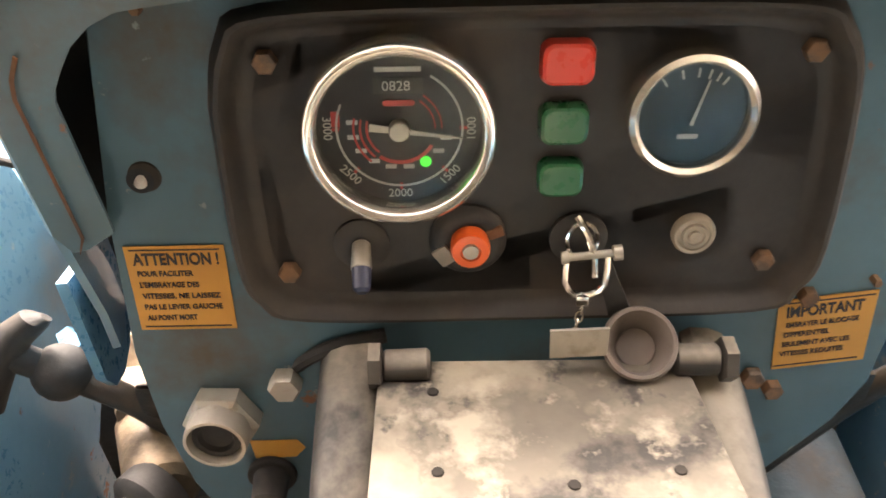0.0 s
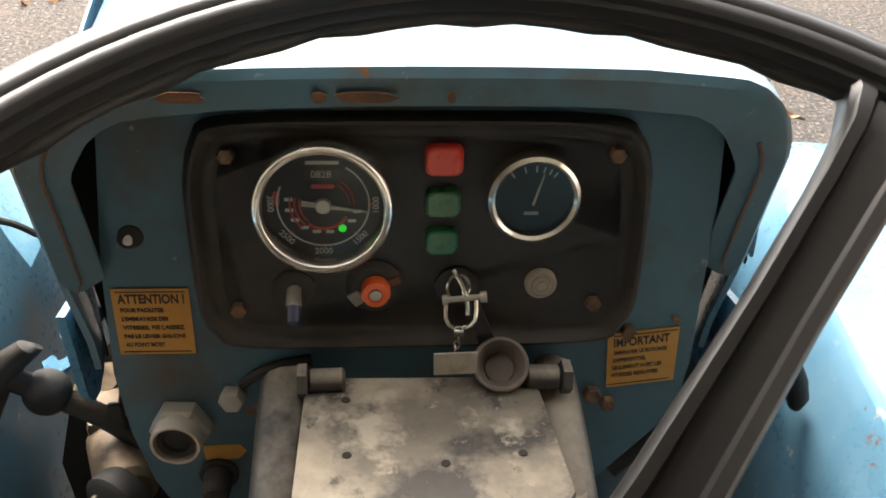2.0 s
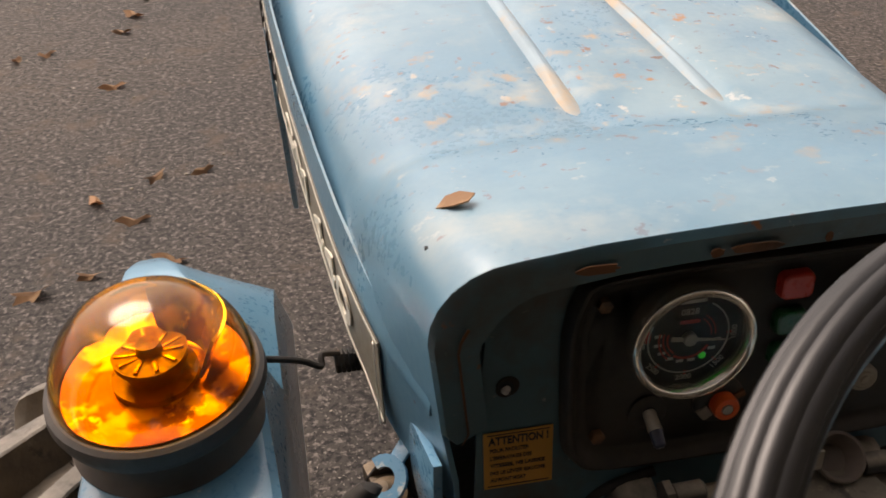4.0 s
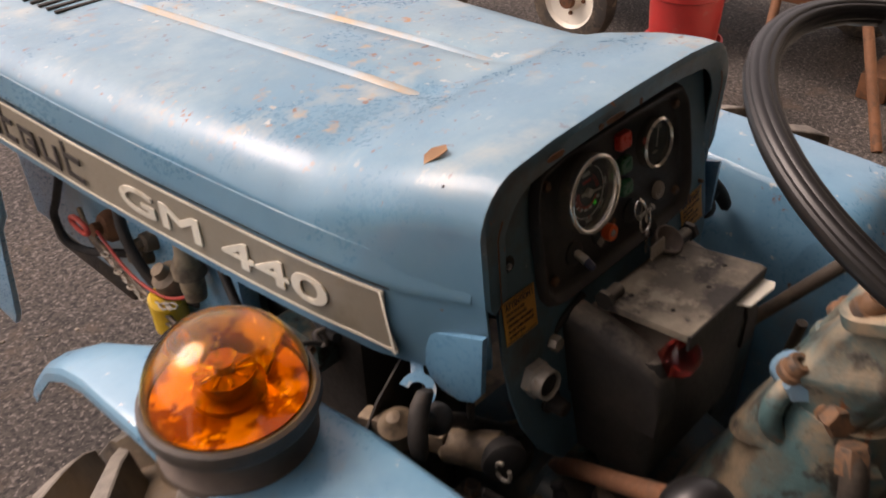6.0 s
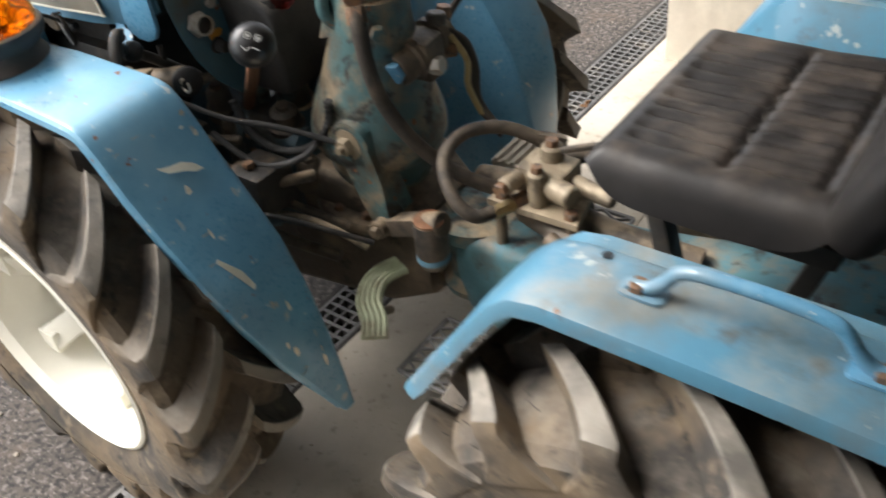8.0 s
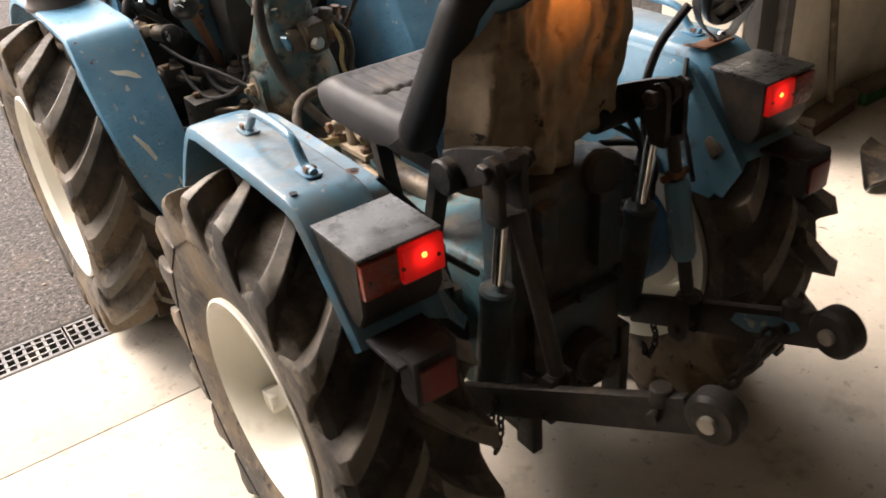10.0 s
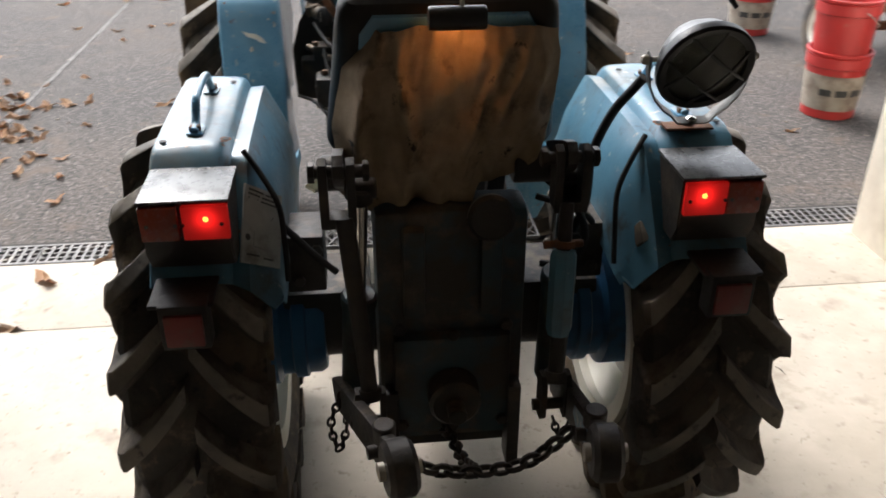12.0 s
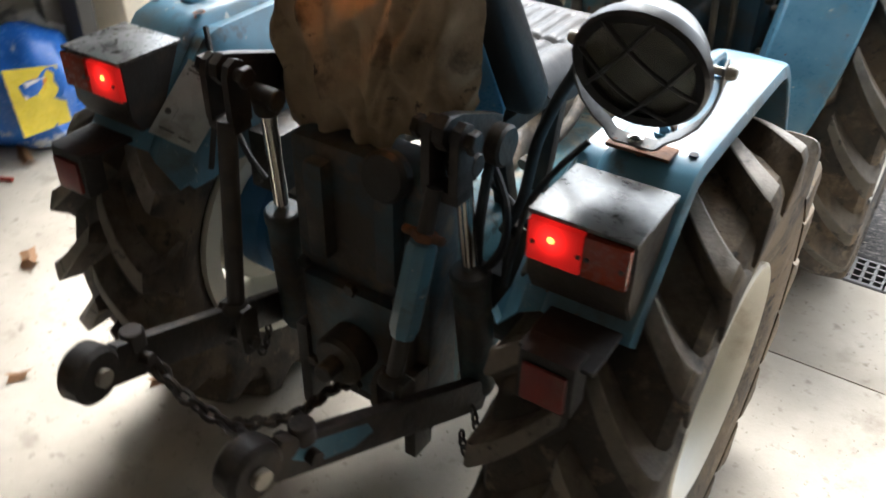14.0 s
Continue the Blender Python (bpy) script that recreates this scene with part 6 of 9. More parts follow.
for k in range(5):
    a = radians(170 + k * 32)
    b = bm_new()
    hexhead(b, V(-0.02 + 0.13 * math.cos(a), -0.234 + 0.13 * math.sin(a), 0.552), (0, 0, 1), 0.011, 0.012)
    part("bolt", b, m_bolt, cone)
b = bm_new()
o, ax = V(-0.095, -0.252, 0.760), V(-0.90, -0.28, 0.22)
lathe(b, o, ax, [(0.0, -0.06), (0.086, -0.06), (0.088, 0.0), (0.084, 0.006), (0.062, 0.010), (0.056, 0.022), (0.0, 0.026)], 36)
flange = part("side_flange", b, m_blue_oily, tractor, "round side cover with bolts")
a, u, v = frame_of(ax)
for k in range(8):
    b = bm_new()
    q = radians(45 * k + 10)
    hexhead(b, o + a * 0.006 + (u * math.cos(q) + v * math.sin(q)) * 0.073, a, 0.0095, 0.011)
    part("bolt", b, m_blue_oily, flange)
# hydraulic pump beside the column
b = bm_new()
o = V(-0.052, -0.348, 0.868)
d = (V(0.100, -0.354, 0.888) - o).normalized()
lathe(b, o, d, [(0.0, -0.004), (0.030, -0.004), (0.036, 0.004), (0.037, 0.030), (0.044, 0.034), (0.046, 0.048), (0.042, 0.054), (0.040, 0.098), (0.047, 0.104), (0.047, 0.122), (0.038, 0.128), (0.032, 0.150), (0.0, 0.154)], 24)
box(b, o + d * 0.070 - V(0.030, 0.046, 0.048), o + d * 0.070 + V(0.030, 0.040, 0.040), 0.012, Matrix.Rotation(-0.12, 4, "Y"))
cyl(b, o + d * 0.11 + V(0, -0.01, 0.0), o + d * 0.11 + V(0.01, -0.012, 0.058), 0.022, 0.020, 16, 0.004)
cyl(b, o + d * 0.05, o + d * 0.05 + V(0.0, 0.09, 0.05), 0.030, 0.036, 16, 0.004)
pump = part("hydraulic_pump", b, m_oily, tractor, "dust-brown hydraulic pump")
for p, q, r, m in ((V(-0.060, -0.349, 0.868), -d + V(0, -0.35, 0), 0.024, m_blue), (V(0.100, -0.356, 0.928), V(0.15, -0.1, 1), 0.017, m_bolt), (V(0.010, -0.402, 0.862), V(0.2, -0.95, 0.15), 0.019, m_plated), (V(0.062, -0.398, 0.872), V(0.5, -0.85, 0.1), 0.016, m_bolt)):
    b = bm_new()
    q = Vector(q).normalized()
    cyl(b, p - q * 0.04, p - q * 0.006, r * 0.95, None, 14, 0.002)
    hexhead(b, p - q * 0.008, q, r, 0.018)
    part("plug", b, m, pump, "chipped blue plug" if m is m_blue else "")
for k in range(4):
    b = bm_new()
    au, uu, vv = frame_of(d)
    hexhead(b, o + d * 0.054 + (uu * math.cos(k * 1.57 + 0.6) + vv * math.sin(k * 1.57 + 0.6)) * 0.038, d, 0.008, 0.040)
    part("tie_bolt", b, m_blue_oily, pump)
# pivot arm
b = bm_new()
cyl(b, (-0.06, -0.262, 0.742), (-0.150, -0.284, 0.742), 0.050, 0.046, 26, 0.006)
plate(b, [V(-0.120, y, z) for y, z in ((-0.235, 0.742), (-0.243, 0.772), (-0.268, 0.79), (-0.300, 0.79), (-0.325, 0.772), (-0.333, 0.742), (-0.345, 0.66), (-0.372, 0.585), (-0.365, 0.55), (-0.34, 0.54), (-0.31, 0.555), (-0.285, 0.62), (-0.262, 0.69))], (-0.034, 0, 0), 0.012)
plate(b, [V(-0.082, y, z) for y, z in ((-0.240, 0.742), (-0.248, 0.770), (-0.284, 0.785), (-0.320, 0.770), (-0.328, 0.742), (-0.340, 0.66), (-0.366, 0.585), (-0.34, 0.55), (-0.31, 0.56), (-0.288, 0.62), (-0.266, 0.69))], (-0.040, 0, 0), 0.004)
arm = part("pivot_arm", b, m_blue_oily, tractor, "steering arm with chipped blue paint")
b = bm_new()
lathe(b, (-0.150, -0.284, 0.742), (-1, 0, 0), [(0.033, 0), (0.033, 0.006), (0.022, 0.007), (0.0, 0.007)], 24)
hexhead(b, (-0.156, -0.284, 0.742), (-1, 0, 0), 0.019, 0.017)
cyl(b, (-0.17, -0.284, 0.742), (-0.185, -0.284, 0.742), 0.008, None, 12)
part("nut", b, m_valve, arm)
b = bm_new()
cyl(b, (-0.15, -0.345, 0.565), (-0.18, -0.345, 0.565), 0.020, None, 16, 0.003)
hexhead(b, (-0.18, -0.345, 0.565), (-1, 0, 0), 0.014, 0.012)
part("ball_joint", b, m_oily, arm)
b = bm_new()
beam(b, (-0.145, -0.36, 0.565), (-0.150, -0.455, 0.605), 0.040, 0.040, 0.006)
cyl(b, (-0.150, -0.445, 0.600), (-0.152, -0.50, 0.622), 0.026, None, 16, 0.003)
part("hydraulic_ram", b, m_oily, tractor)
# oil filter
b = bm_new()
lathe(b, (-0.157, -0.470, 0.515), (0, 0, 1), [(0.0, 0), (0.028, 0.0), (0.030, 0.02), (0.034, 0.03), (0.034, 0.095), (0.031, 0.106), (0.022, 0.110), (0.0, 0.110)], 28)
fl = part("oil_filter", b, m_oily, tractor, "dusty cylindrical oil filter")
b = bm_new()
lathe(b, (-0.157, -0.470, 0.6235), (0, 0, 1), [(0.031, 0), (0.0315, 0.004), (0.024, 0.006), (0.008, 0.0055), (0.0, 0.007)], 28)
part("cap", b, m_rust, fl)
b = bm_new()
lathe(b, (-0.157, -0.470, 0.530), (0, 0, 1), [(0.0345, 0), (0.0348, 0.012), (0.0345, 0.013)], 28)
part("band", b, m_blue_dirty_shade, fl)
# gear lever
b = bm_new()
tube(b, [(-0.115, 0.045, 0.70), (-0.140, 0.005, 0.76), (-0.200, -0.105, 0.870), (-0.262, -0.214, 0.982)], 0.0130, 10, 4)
gl = part("gear_lever", b, m_rust, tractor, "rusty gear lever with black ball knob")
b = bm_new()
lathe(b, (-0.270, -0.225, 0.99), V(-0.55, -0.62, 0.56), [(0.0, -0.012), (0.026, -0.006), (0.037, 0.012), (0.040, 0.032), (0.034, 0.050), (0.022, 0.058), (0.0, 0.061)], 28)
kn = part("knob", b, m_wheel, gl, "black ball knob with pale engraved symbols")
a, u, v = frame_of(V(-0.55, -0.62, 0.56))
o = V(-0.270, -0.225, 0.99) + a * 0.0602
for cu, cv in ((-0.012, -0.004), (0.004, -0.012)):
    b = bm_new()
    lathe(b, o + u * cu + v * cv - a * 0.001, a, [(0.0058, -0.001), (0.0058, 0.0012), (0.0046, 0.0012), (0.0046, -0.001)], 18)
    cyl(b, o + u * cu + v * cv - a * 0.001, o + u * cu + v * cv + a * 0.0002, 0.0022, None, 10)
    part("symbol", b, m_mark, kn)
b = bm_new()
for p0, p1 in (((-0.010, 0.016), (0.002, 0.008)), ((0.002, 0.008), (0.012, 0.012)), ((0.012, 0.012), (0.017, 0.004))):
    beam(b, o + u * p0[0] + v * p0[1] - a * 0.0016, o + u * p1[0] + v * p1[1] - a * 0.0016, 0.0016, 0.0024, 0, up=a)
part("symbol", b, m_mark, kn)

# ---------------------------------------------------------------- chassis
b = bm_new()
rings = []
for y, w, z0, z1 in ((-0.46, 0.075, 0.40, 0.50), (-0.50, 0.095, 0.34, 0.545), (-0.60, 0.105, 0.30, 0.555), (-0.80, 0.11, 0.29, 0.56), (-1.00, 0.13, 0.28, 0.585), (-1.10, 0.15, 0.26, 0.62), (-1.32, 0.15, 0.25, 0.64), (-1.36, 0.145, 0.26, 0.63)):
    rings.append([V(px, y, (z0 + z1) / 2 + pz) for px, pz in rounded(2 * w, z1 - z0, 0.03, 4)])
loft(b, rings)
part("gearbox", b, m_gearbox, tractor, "blue gearbox casting under thick grime")
b = bm_new()
lathe(b, (0, -0.47, 0.36), (0, 0, 1), [(0.0, 0), (0.085, 0), (0.09, 0.02), (0.07, 0.04), (0.065, 0.14), (0.10, 0.16), (0.10, 0.19), (0.0, 0.195)], 30)
part("centre_joint", b, m_blue_oily, tractor, "articulation joint casting")
b = bm_new()
rings = []
for y, w, z0, z1 in ((-0.40, 0.10, 0.34, 0.56), (-0.30, 0.13, 0.30, 0.62), (0.0, 0.16, 0.28, 0.66), (0.35, 0.16, 0.28, 0.66), (0.42, 0.15, 0.30, 0.64)):
    rings.append([V(px, y, (z0 + z1) / 2 + pz) for px, pz in rounded(2 * w, z1 - z0, 0.03, 4)])
loft(b, rings)
part("clutch_housing", b, m_oily, tractor, "grimy front axle and clutch housing")
# engine below the hood
b = bm_new()
box(b, (-0.17, 0.40, 0.42), (0.17, 1.20, 0.80), 0.02)
eng = part("engine", b, m_dark, tractor, "oily engine block under the hood")
b = bm_new()
box(b, (-0.14, 0.45, 0.78), (0.14, 1.10, 1.06), 0.02)
part("cylinder_head", b, m_dark, eng)
b = bm_new()
box(b, (-0.20, 1.20, 0.45), (0.20, 1.60, 0.95), 0.02)
part("radiator", b, m_dark, eng)
for k in range(3):
    y = 0.52 + 0.2 * k
    b = bm_new()
    cyl(b, (-0.12, y, 0.90), (-0.235, y, 0.885), 0.030, 0.026, 16, 0.004)
    part("inlet_port", b, m_oily, eng)
    b = bm_new()
    cyl(b, (-0.17, y + 0.09, 0.60), (-0.225, y + 0.09, 0.60), 0.045, None, 18, 0.005)
    part("core_plug", b, m_oily, eng)
    b = bm_new()
    box(b, (-0.215, y - 0.06, 0.70), (-0.16, y + 0.05, 0.77), 0.008)
    part("side_cover", b, m_blue_oily, eng)
    for dy, dz in ((-0.05, 0.01), (0.04, 0.01), (-0.05, -0.05)):
        b = bm_new()
        hexhead(b, (-0.215, y + dy, 0.745 + dz), (-1, 0, 0), 0.009, 0.010)
        part("bolt", b, m_bolt, eng)
b = bm_new()
box(b, (-0.245, 0.62, 0.60), (-0.205, 1.52, 0.955), 0.012)
part("side_tank", b, m_blue, eng, "light blue side tank")
b = bm_new()
cyl(b, (-0.280, 0.83, 0.645), (-0.290, 0.81, 0.735), 0.034, None, 24, 0.006)
part("fuel_filter", b, m_filter_yellow, eng, "yellow filter canister")
for pts, r, m in (
    ([(-0.26, 0.95, 0.93), (-0.29, 0.92, 0.84), (-0.285, 0.86, 0.74), (-0.24, 0.78, 0.70)], 0.011, m_rubber),
    ([(-0.24, 0.70, 0.94), (-0.28, 0.60, 0.90), (-0.30, 0.50, 0.83), (-0.27, 0.38, 0.80)], 0.008, m_rubber),
    ([(-0.30, 1.02, 0.79), (-0.305, 0.9, 0.745), (-0.30, 0.78, 0.75), (-0.28, 0.70, 0.79)], 0.0035, m_cable),
    ([(-0.22, 0.50, 0.96), (-0.26, 0.42, 0.93), (-0.29, 0.33, 0.93), (-0.31, 0.27, 0.955)], 0.007, m_rubber)):
    b = bm_new()
    tube(b, pts, r, 10, 5)
    part("engine_hose", b, m, eng)
b = bm_new()
tube(b, [(-0.318 + 0.0 * a, 1.05 + 0.035 * math.cos(a), 0.80 + 0.014 * math.sin(a)) for a in np.linspace(0, 2 * math.pi, 12)], 0.0055, 8, 2)
part("pull_ring", b, m_cable, eng, "red pull ring")
b = bm_new()
for k in range(13):
    s = k / 12
    p = V(-0.312, 0.98 - 0.24 * s, 0.76 - 0.045 * math.sin(math.pi * s))
    tube(b, [p + (V(0, 0.011 * math.cos(a), 0.006 * math.sin(a)) if k % 2 else V(0.006 * math.sin(a), 0.011 * math.cos(a), 0)) for a in np.linspace(0, 2 * math.pi, 9)], 0.0022, 6, 1)
part("chain", b, m_plated, eng)
# linkage and brackets between hood and fender
b = bm_new()
box(b, (-0.36, 0.14, 0.60), (-0.24, 0.30, 0.68), 0.012)
lk = part("linkage", b, m_dark, tractor, "oily rods and brackets")
for lo, hi in (((-0.31, 0.02, 0.70), (-0.24, 0.10, 0.76)), ((-0.30, -0.16, 0.60), (-0.2, -0.06, 0.70))):
    b = bm_new()
    box(b, lo, hi, 0.012)
    part("bracket", b, m_dark, lk)
for p0, p1, r in (((-0.33, 0.10, 0.74), (-0.22, -0.04, 0.72), 0.011), ((-0.30, -0.10, 0.66), (-0.18, -0.20, 0.66), 0.012)):
    b = bm_new()
    cyl(b, p0, p1, r, None, 12, 0.003)
    part("rod", b, m_oily, lk)
b = bm_new()  # rocker casting behind the fender
beam(b, (-0.315, 0.225, 0.838), (-0.285, 0.090, 0.868), 0.030, 0.034, 0.008)
lathe(b, (-0.300, 0.165, 0.835), (-0.3, 0, 1), [(0.0, 0), (0.024, 0.0), (0.026, 0.006), (0.026, 0.034), (0.018, 0.040), (0.010, 0.050), (0.0, 0.052)], 18)
cyl(b, (-0.285, 0.105, 0.855), (-0.250, 0.030, 0.860), 0.024, 0.028, 18, 0.006)
part("rocker", b, m_oily, lk, "dusty tan rocker casting")
b = bm_new()
lathe(b, (-0.252, 0.034, 0.860), (-0.5, -0.85, 0.1), [(0.0, 0.0), (0.028, 0.0), (0.030, 0.006), (0.030, 0.020), (0.025, 0.024), (0.0, 0.026)], 22)
part("rubber_bellows", b, m_rubber, lk, "black rubber bellows")
b = bm_new()
tube(b, [V(-0.275, 0.010, 0.862) + V(0.0, 0.012 * math.sin(q), 0.014 * math.cos(q)) for q in np.linspace(0, 2 * math.pi * 0.85, 10)], 0.0028, 8, 2)
part("split_ring", b, m_plated, lk, "bright bent wire clip")
for p in ((-0.30, 0.03, 0.762), (-0.26, 0.075, 0.762), (-0.33, 0.22, 0.685), (-0.27, -0.11, 0.704)):
    b = bm_new()
    hexhead(b, p, (0, 0, 1), 0.012, 0.012)
    part("bolt", b, m_bolt, lk)
for pts, r in (([(-0.30, 0.02, 0.84), (-0.26, -0.06, 0.80), (-0.20, -0.16, 0.77), (-0.15, -0.27, 0.735)], 0.006), ([(-0.27, -0.02, 0.76), (-0.25, -0.12, 0.70), (-0.20, -0.20, 0.715), (-0.13, -0.22, 0.76)], 0.007), ([(-0.36, -0.02, 0.60), (-0.30, -0.16, 0.62), (-0.24, -0.26, 0.58), (-0.19, -0.34, 0.54)], 0.006)):
    b = bm_new()
    tube(b, pts, r, 8, 5)
    part("cable", b, m_rubber, lk)
b = bm_new()
tube(b, [(-0.195, 0.05, 0.56), (-0.204, 0.02, 0.66), (-0.212, 0.002, 0.735)], 0.010, 10, 4)
lathe(b, (-0.212, 0.003, 0.722), (-0.05, -0.1, 1), [(0.0, 0.0), (0.013, 0.0), (0.0155, 0.010), (0.0155, 0.028), (0.010, 0.036), (0.0, 0.038)], 14)
part("small_lever", b, m_oily, tractor)

b = bm_new()
path = smooth_path([V(*p) for p in ((-0.20, -0.02, 0.80), (-0.205, -0.06, 0.735), (-0.19, -0.12, 0.70), (-0.165, -0.19, 0.715), (-0.15, -0.235, 0.77), (-0.15, -0.25, 0.83))], 10)
rings = []
for k, p in enumerate(path):
    a3, u3, v3 = frame_of(path[min(k + 1, len(path) - 1)] - path[max(k - 1, 0)])
    rings.append(circle(p, u3, v3, 0.0105 if k % 2 else 0.0080, 10))
loft(b, rings)
part("corrugated_hose", b, m_rubber, tractor, "thin black corrugated hose")
b = bm_new()
rings = []
for y, w, z0, z1 in ((-0.13, 0.120, 0.44, 0.66), (-0.11, 0.150, 0.43, 0.70), (-0.02, 0.165, 0.43, 0.72), (0.0, 0.185, 0.43, 0.735), (0.03, 0.185, 0.43, 0.735), (0.05, 0.165, 0.43, 0.72), (0.19, 0.170, 0.43, 0.74)):
    rings.append([V(px, y, (z0 + z1) / 2 + pz) for px, pz in rounded(2 * w, z1 - z0, 0.045, 5)])
loft(b, rings)
bell = part("bell_housing", b, m_grime_shade, tractor, "greasy blue bell housing with bolted flange")
for k in range(7):
    for sx in (-1, 1):
        b = bm_new()
        hexhead(b, (sx * 0.172, -0.002, 0.48 + 0.036 * k), (0, -1, 0), 0.010, 0.012)
        part("bolt", b, m_bolt, bell)
for x, y, z, r, h, m in ((-0.11, -0.06, 0.70, 0.034, 0.05, m_oily), (-0.04, -0.02, 0.71, 0.040, 0.07, m_blue_oily), (-0.145, 0.10, 0.72, 0.028, 0.06, m_oily), (-0.09, 0.03, 0.715, 0.022, 0.09, m_blue_oily), (-0.13, -0.125, 0.60, 0.030, 0.05, m_oily)):
    b = bm_new()
    lathe(b, (x, y, z), (-0.1, -0.15, 1), [(0.0, -0.02), (r * 1.2, -0.02), (r * 1.2, 0.008), (r, 0.012), (r * 0.9, h * 0.8), (r * 0.6, h), (0.0, h)], 18)
    hexhead(b, V(x, y, z) + V(-0.1, -0.15, 1).normalized() * h, (-0.1, -0.15, 1), r * 0.5, 0.010)
    part("cover_boss", b, m, bell)
for pts, r, m in (([(-0.20, 0.10, 0.62), (-0.215, -0.02, 0.60), (-0.20, -0.14, 0.57), (-0.17, -0.26, 0.54)], 0.010, m_oily), ([(-0.30, -0.02, 0.56), (-0.26, -0.12, 0.585), (-0.22, -0.22, 0.57), (-0.19, -0.32, 0.52)], 0.008, m_valve), ([(-0.24, 0.06, 0.50), (-0.23, -0.10, 0.49), (-0.20, -0.24, 0.47)], 0.013, m_oily)):
    b = bm_new()
    tube(b, pts, r, 10, 5)
    part("control_rod", b, m, tractor, "dusty bent control rod")

# hoses round the column
HOSES = (
    ([(-0.104, -0.318, 1.010), (-0.118, -0.334, 0.975), (-0.122, -0.345, 0.90), (-0.108, -0.358, 0.82), (-0.078, -0.40, 0.73), (-0.035, -0.46, 0.655), (0.02, -0.54, 0.60)], 0.0150, m_rubber),
    ([(-0.115, -0.595, 0.662), (-0.150, -0.575, 0.668), (-0.155, -0.535, 0.70), (-0.115, -0.49, 0.745), (-0.045, -0.49, 0.765), (0.02, -0.535, 0.755), (0.055, -0.60, 0.725)], 0.0135, m_rubber),
    ([(0.075, -0.375, 0.90), (0.10, -0.40, 0.87), (0.10, -0.42, 0.82), (0.075, -0.44, 0.76), (0.07, -0.50, 0.70)], 0.010, m_rubber),
    ([(0.062, -0.395, 0.90), (0.07, -0.425, 0.85), (0.06, -0.43, 0.80), (0.065, -0.455, 0.74)], 0.0065, m_brass),
    ([(0.04, -0.46, 0.60), (0.03, -0.60, 0.62), (0.0, -0.75, 0.60), (0.02, -0.95, 0.58)], 0.030, m_oily),
    ([(-0.02, -0.60, 0.60), (-0.08, -0.75, 0.62), (-0.11, -0.90, 0.63), (-0.12, -1.05, 0.62)], 0.020, m_oily),
    ([(0.05, -0.66, 0.70), (0.10, -0.72, 0.70), (0.12, -0.85, 0.67), (0.10, -1.0, 0.64)], 0.014, m_rubber),
    ([(-0.09, -0.70, 0.62), (-0.15, -0.85, 0.60), (-0.20, -1.00, 0.62), (-0.21, -1.2, 0.63)], 0.016, m_oily),
)
for pts, r, m in HOSES:
    b = bm_new()
    tube(b, pts, r, 12, 6)
    part("hydraulic_hose", b, m_hose_dusty if m is m_rubber else m, tractor, "dusty black hydraulic hose" if m is m_rubber else "")
for p, d, r, L, m in ((V(-0.118, -0.598, 0.662), V(0.85, -0.35, 0.0), 0.013, 0.055, m_brass), (V(-0.078, -0.615, 0.662), V(0.85, -0.3, 0.0), 0.017, 0.035, m_bolt), (V(-0.112, -0.327, 0.985), V(0.35, 0.35, 1), 0.019, 0.03, m_bolt), (V(0.05, -0.59, 0.728), V(0.6, -0.7, -0.3), 0.016, 0.06, m_oily)):
    b = bm_new()
    hexhead(b, p, d, r, L)
    part("hose_union", b, m, tractor)

# valve block on its bracket
b = bm_new()
plate(b, [V(-0.085, -0.560, 0.648), V(0.055, -0.575, 0.648), V(0.050, -0.725, 0.648), V(-0.080, -0.752, 0.648)], (0, 0, 0.014), 0.003)
vb = part("valve_plate", b, m_valve, tractor, "dusty valve bracket plate")
b = bm_new()
box(b, (-0.045, -0.70, 0.660), (0.035, -0.60, 0.725), 0.010)
part("valve_body", b, m_valve, vb)
for p0, p1, r0, r1 in (((-0.03, -0.64, 0.70), (-0.055, -0.73, 0.70), 0.022, None), ((0.01, -0.65, 0.72), (0.01, -0.65, 0.755), 0.022, None), ((-0.03, -0.61, 0.70), (-0.085, -0.60, 0.70), 0.017, None), ((-0.055, -0.655, 0.66), (-0.055, -0.655, 0.735), 0.017, None), ((0.0, -0.70, 0.69), (-0.01, -0.79, 0.685), 0.019, 0.016)):
    b = bm_new()
    cyl(b, p0, p1, r0, r1, 16, 0.004)
    part("valve_port", b, m_valve, vb)
for p, d, r in ((V(-0.064, -0.582, 0.662), (0, 0, 1), 0.015), (V(-0.062, -0.73, 0.662), (0, 0, 1), 0.015), (V(0.035, -0.595, 0.662), (0, 0, 1), 0.015), (V(0.01, -0.65, 0.755), (0, 0, 1), 0.014), (V(-0.088, -0.60, 0.70), (-1, 0, 0), 0.015), (V(-0.055, -0.655, 0.735), (0, 0, 1), 0.012)):
    b = bm_new()
    hexhead(b, p, d, r, 0.013)
    part("bolt", b, m_bolt, vb)
b = bm_new()
tube(b, [(0.005, -0.66, 0.745), (0.03, -0.72, 0.76), (0.06, -0.80, 0.775)], 0.007, 8, 3)
cyl(b, (0.055, -0.79, 0.773), (0.075, -0.83, 0.78), 0.013, 0.011, 12, 0.004)
part("valve_lever", b, m_dark, vb)
for x, y in ((-0.07, -0.735), (0.04, -0.71), (-0.07, -0.58)):
    b = bm_new()
    cyl(b, (x, y, 0.535), (x, y, 0.65), 0.011, None, 12)
    part("stud", b, m_oily, vb)

# pedal, step plates
b = bm_new()
tube(b, [(-0.17, -0.33, 0.33), (-0.22, -0.36, 0.38), (-0.255, -0.39, 0.43)], 0.010, 8, 3)
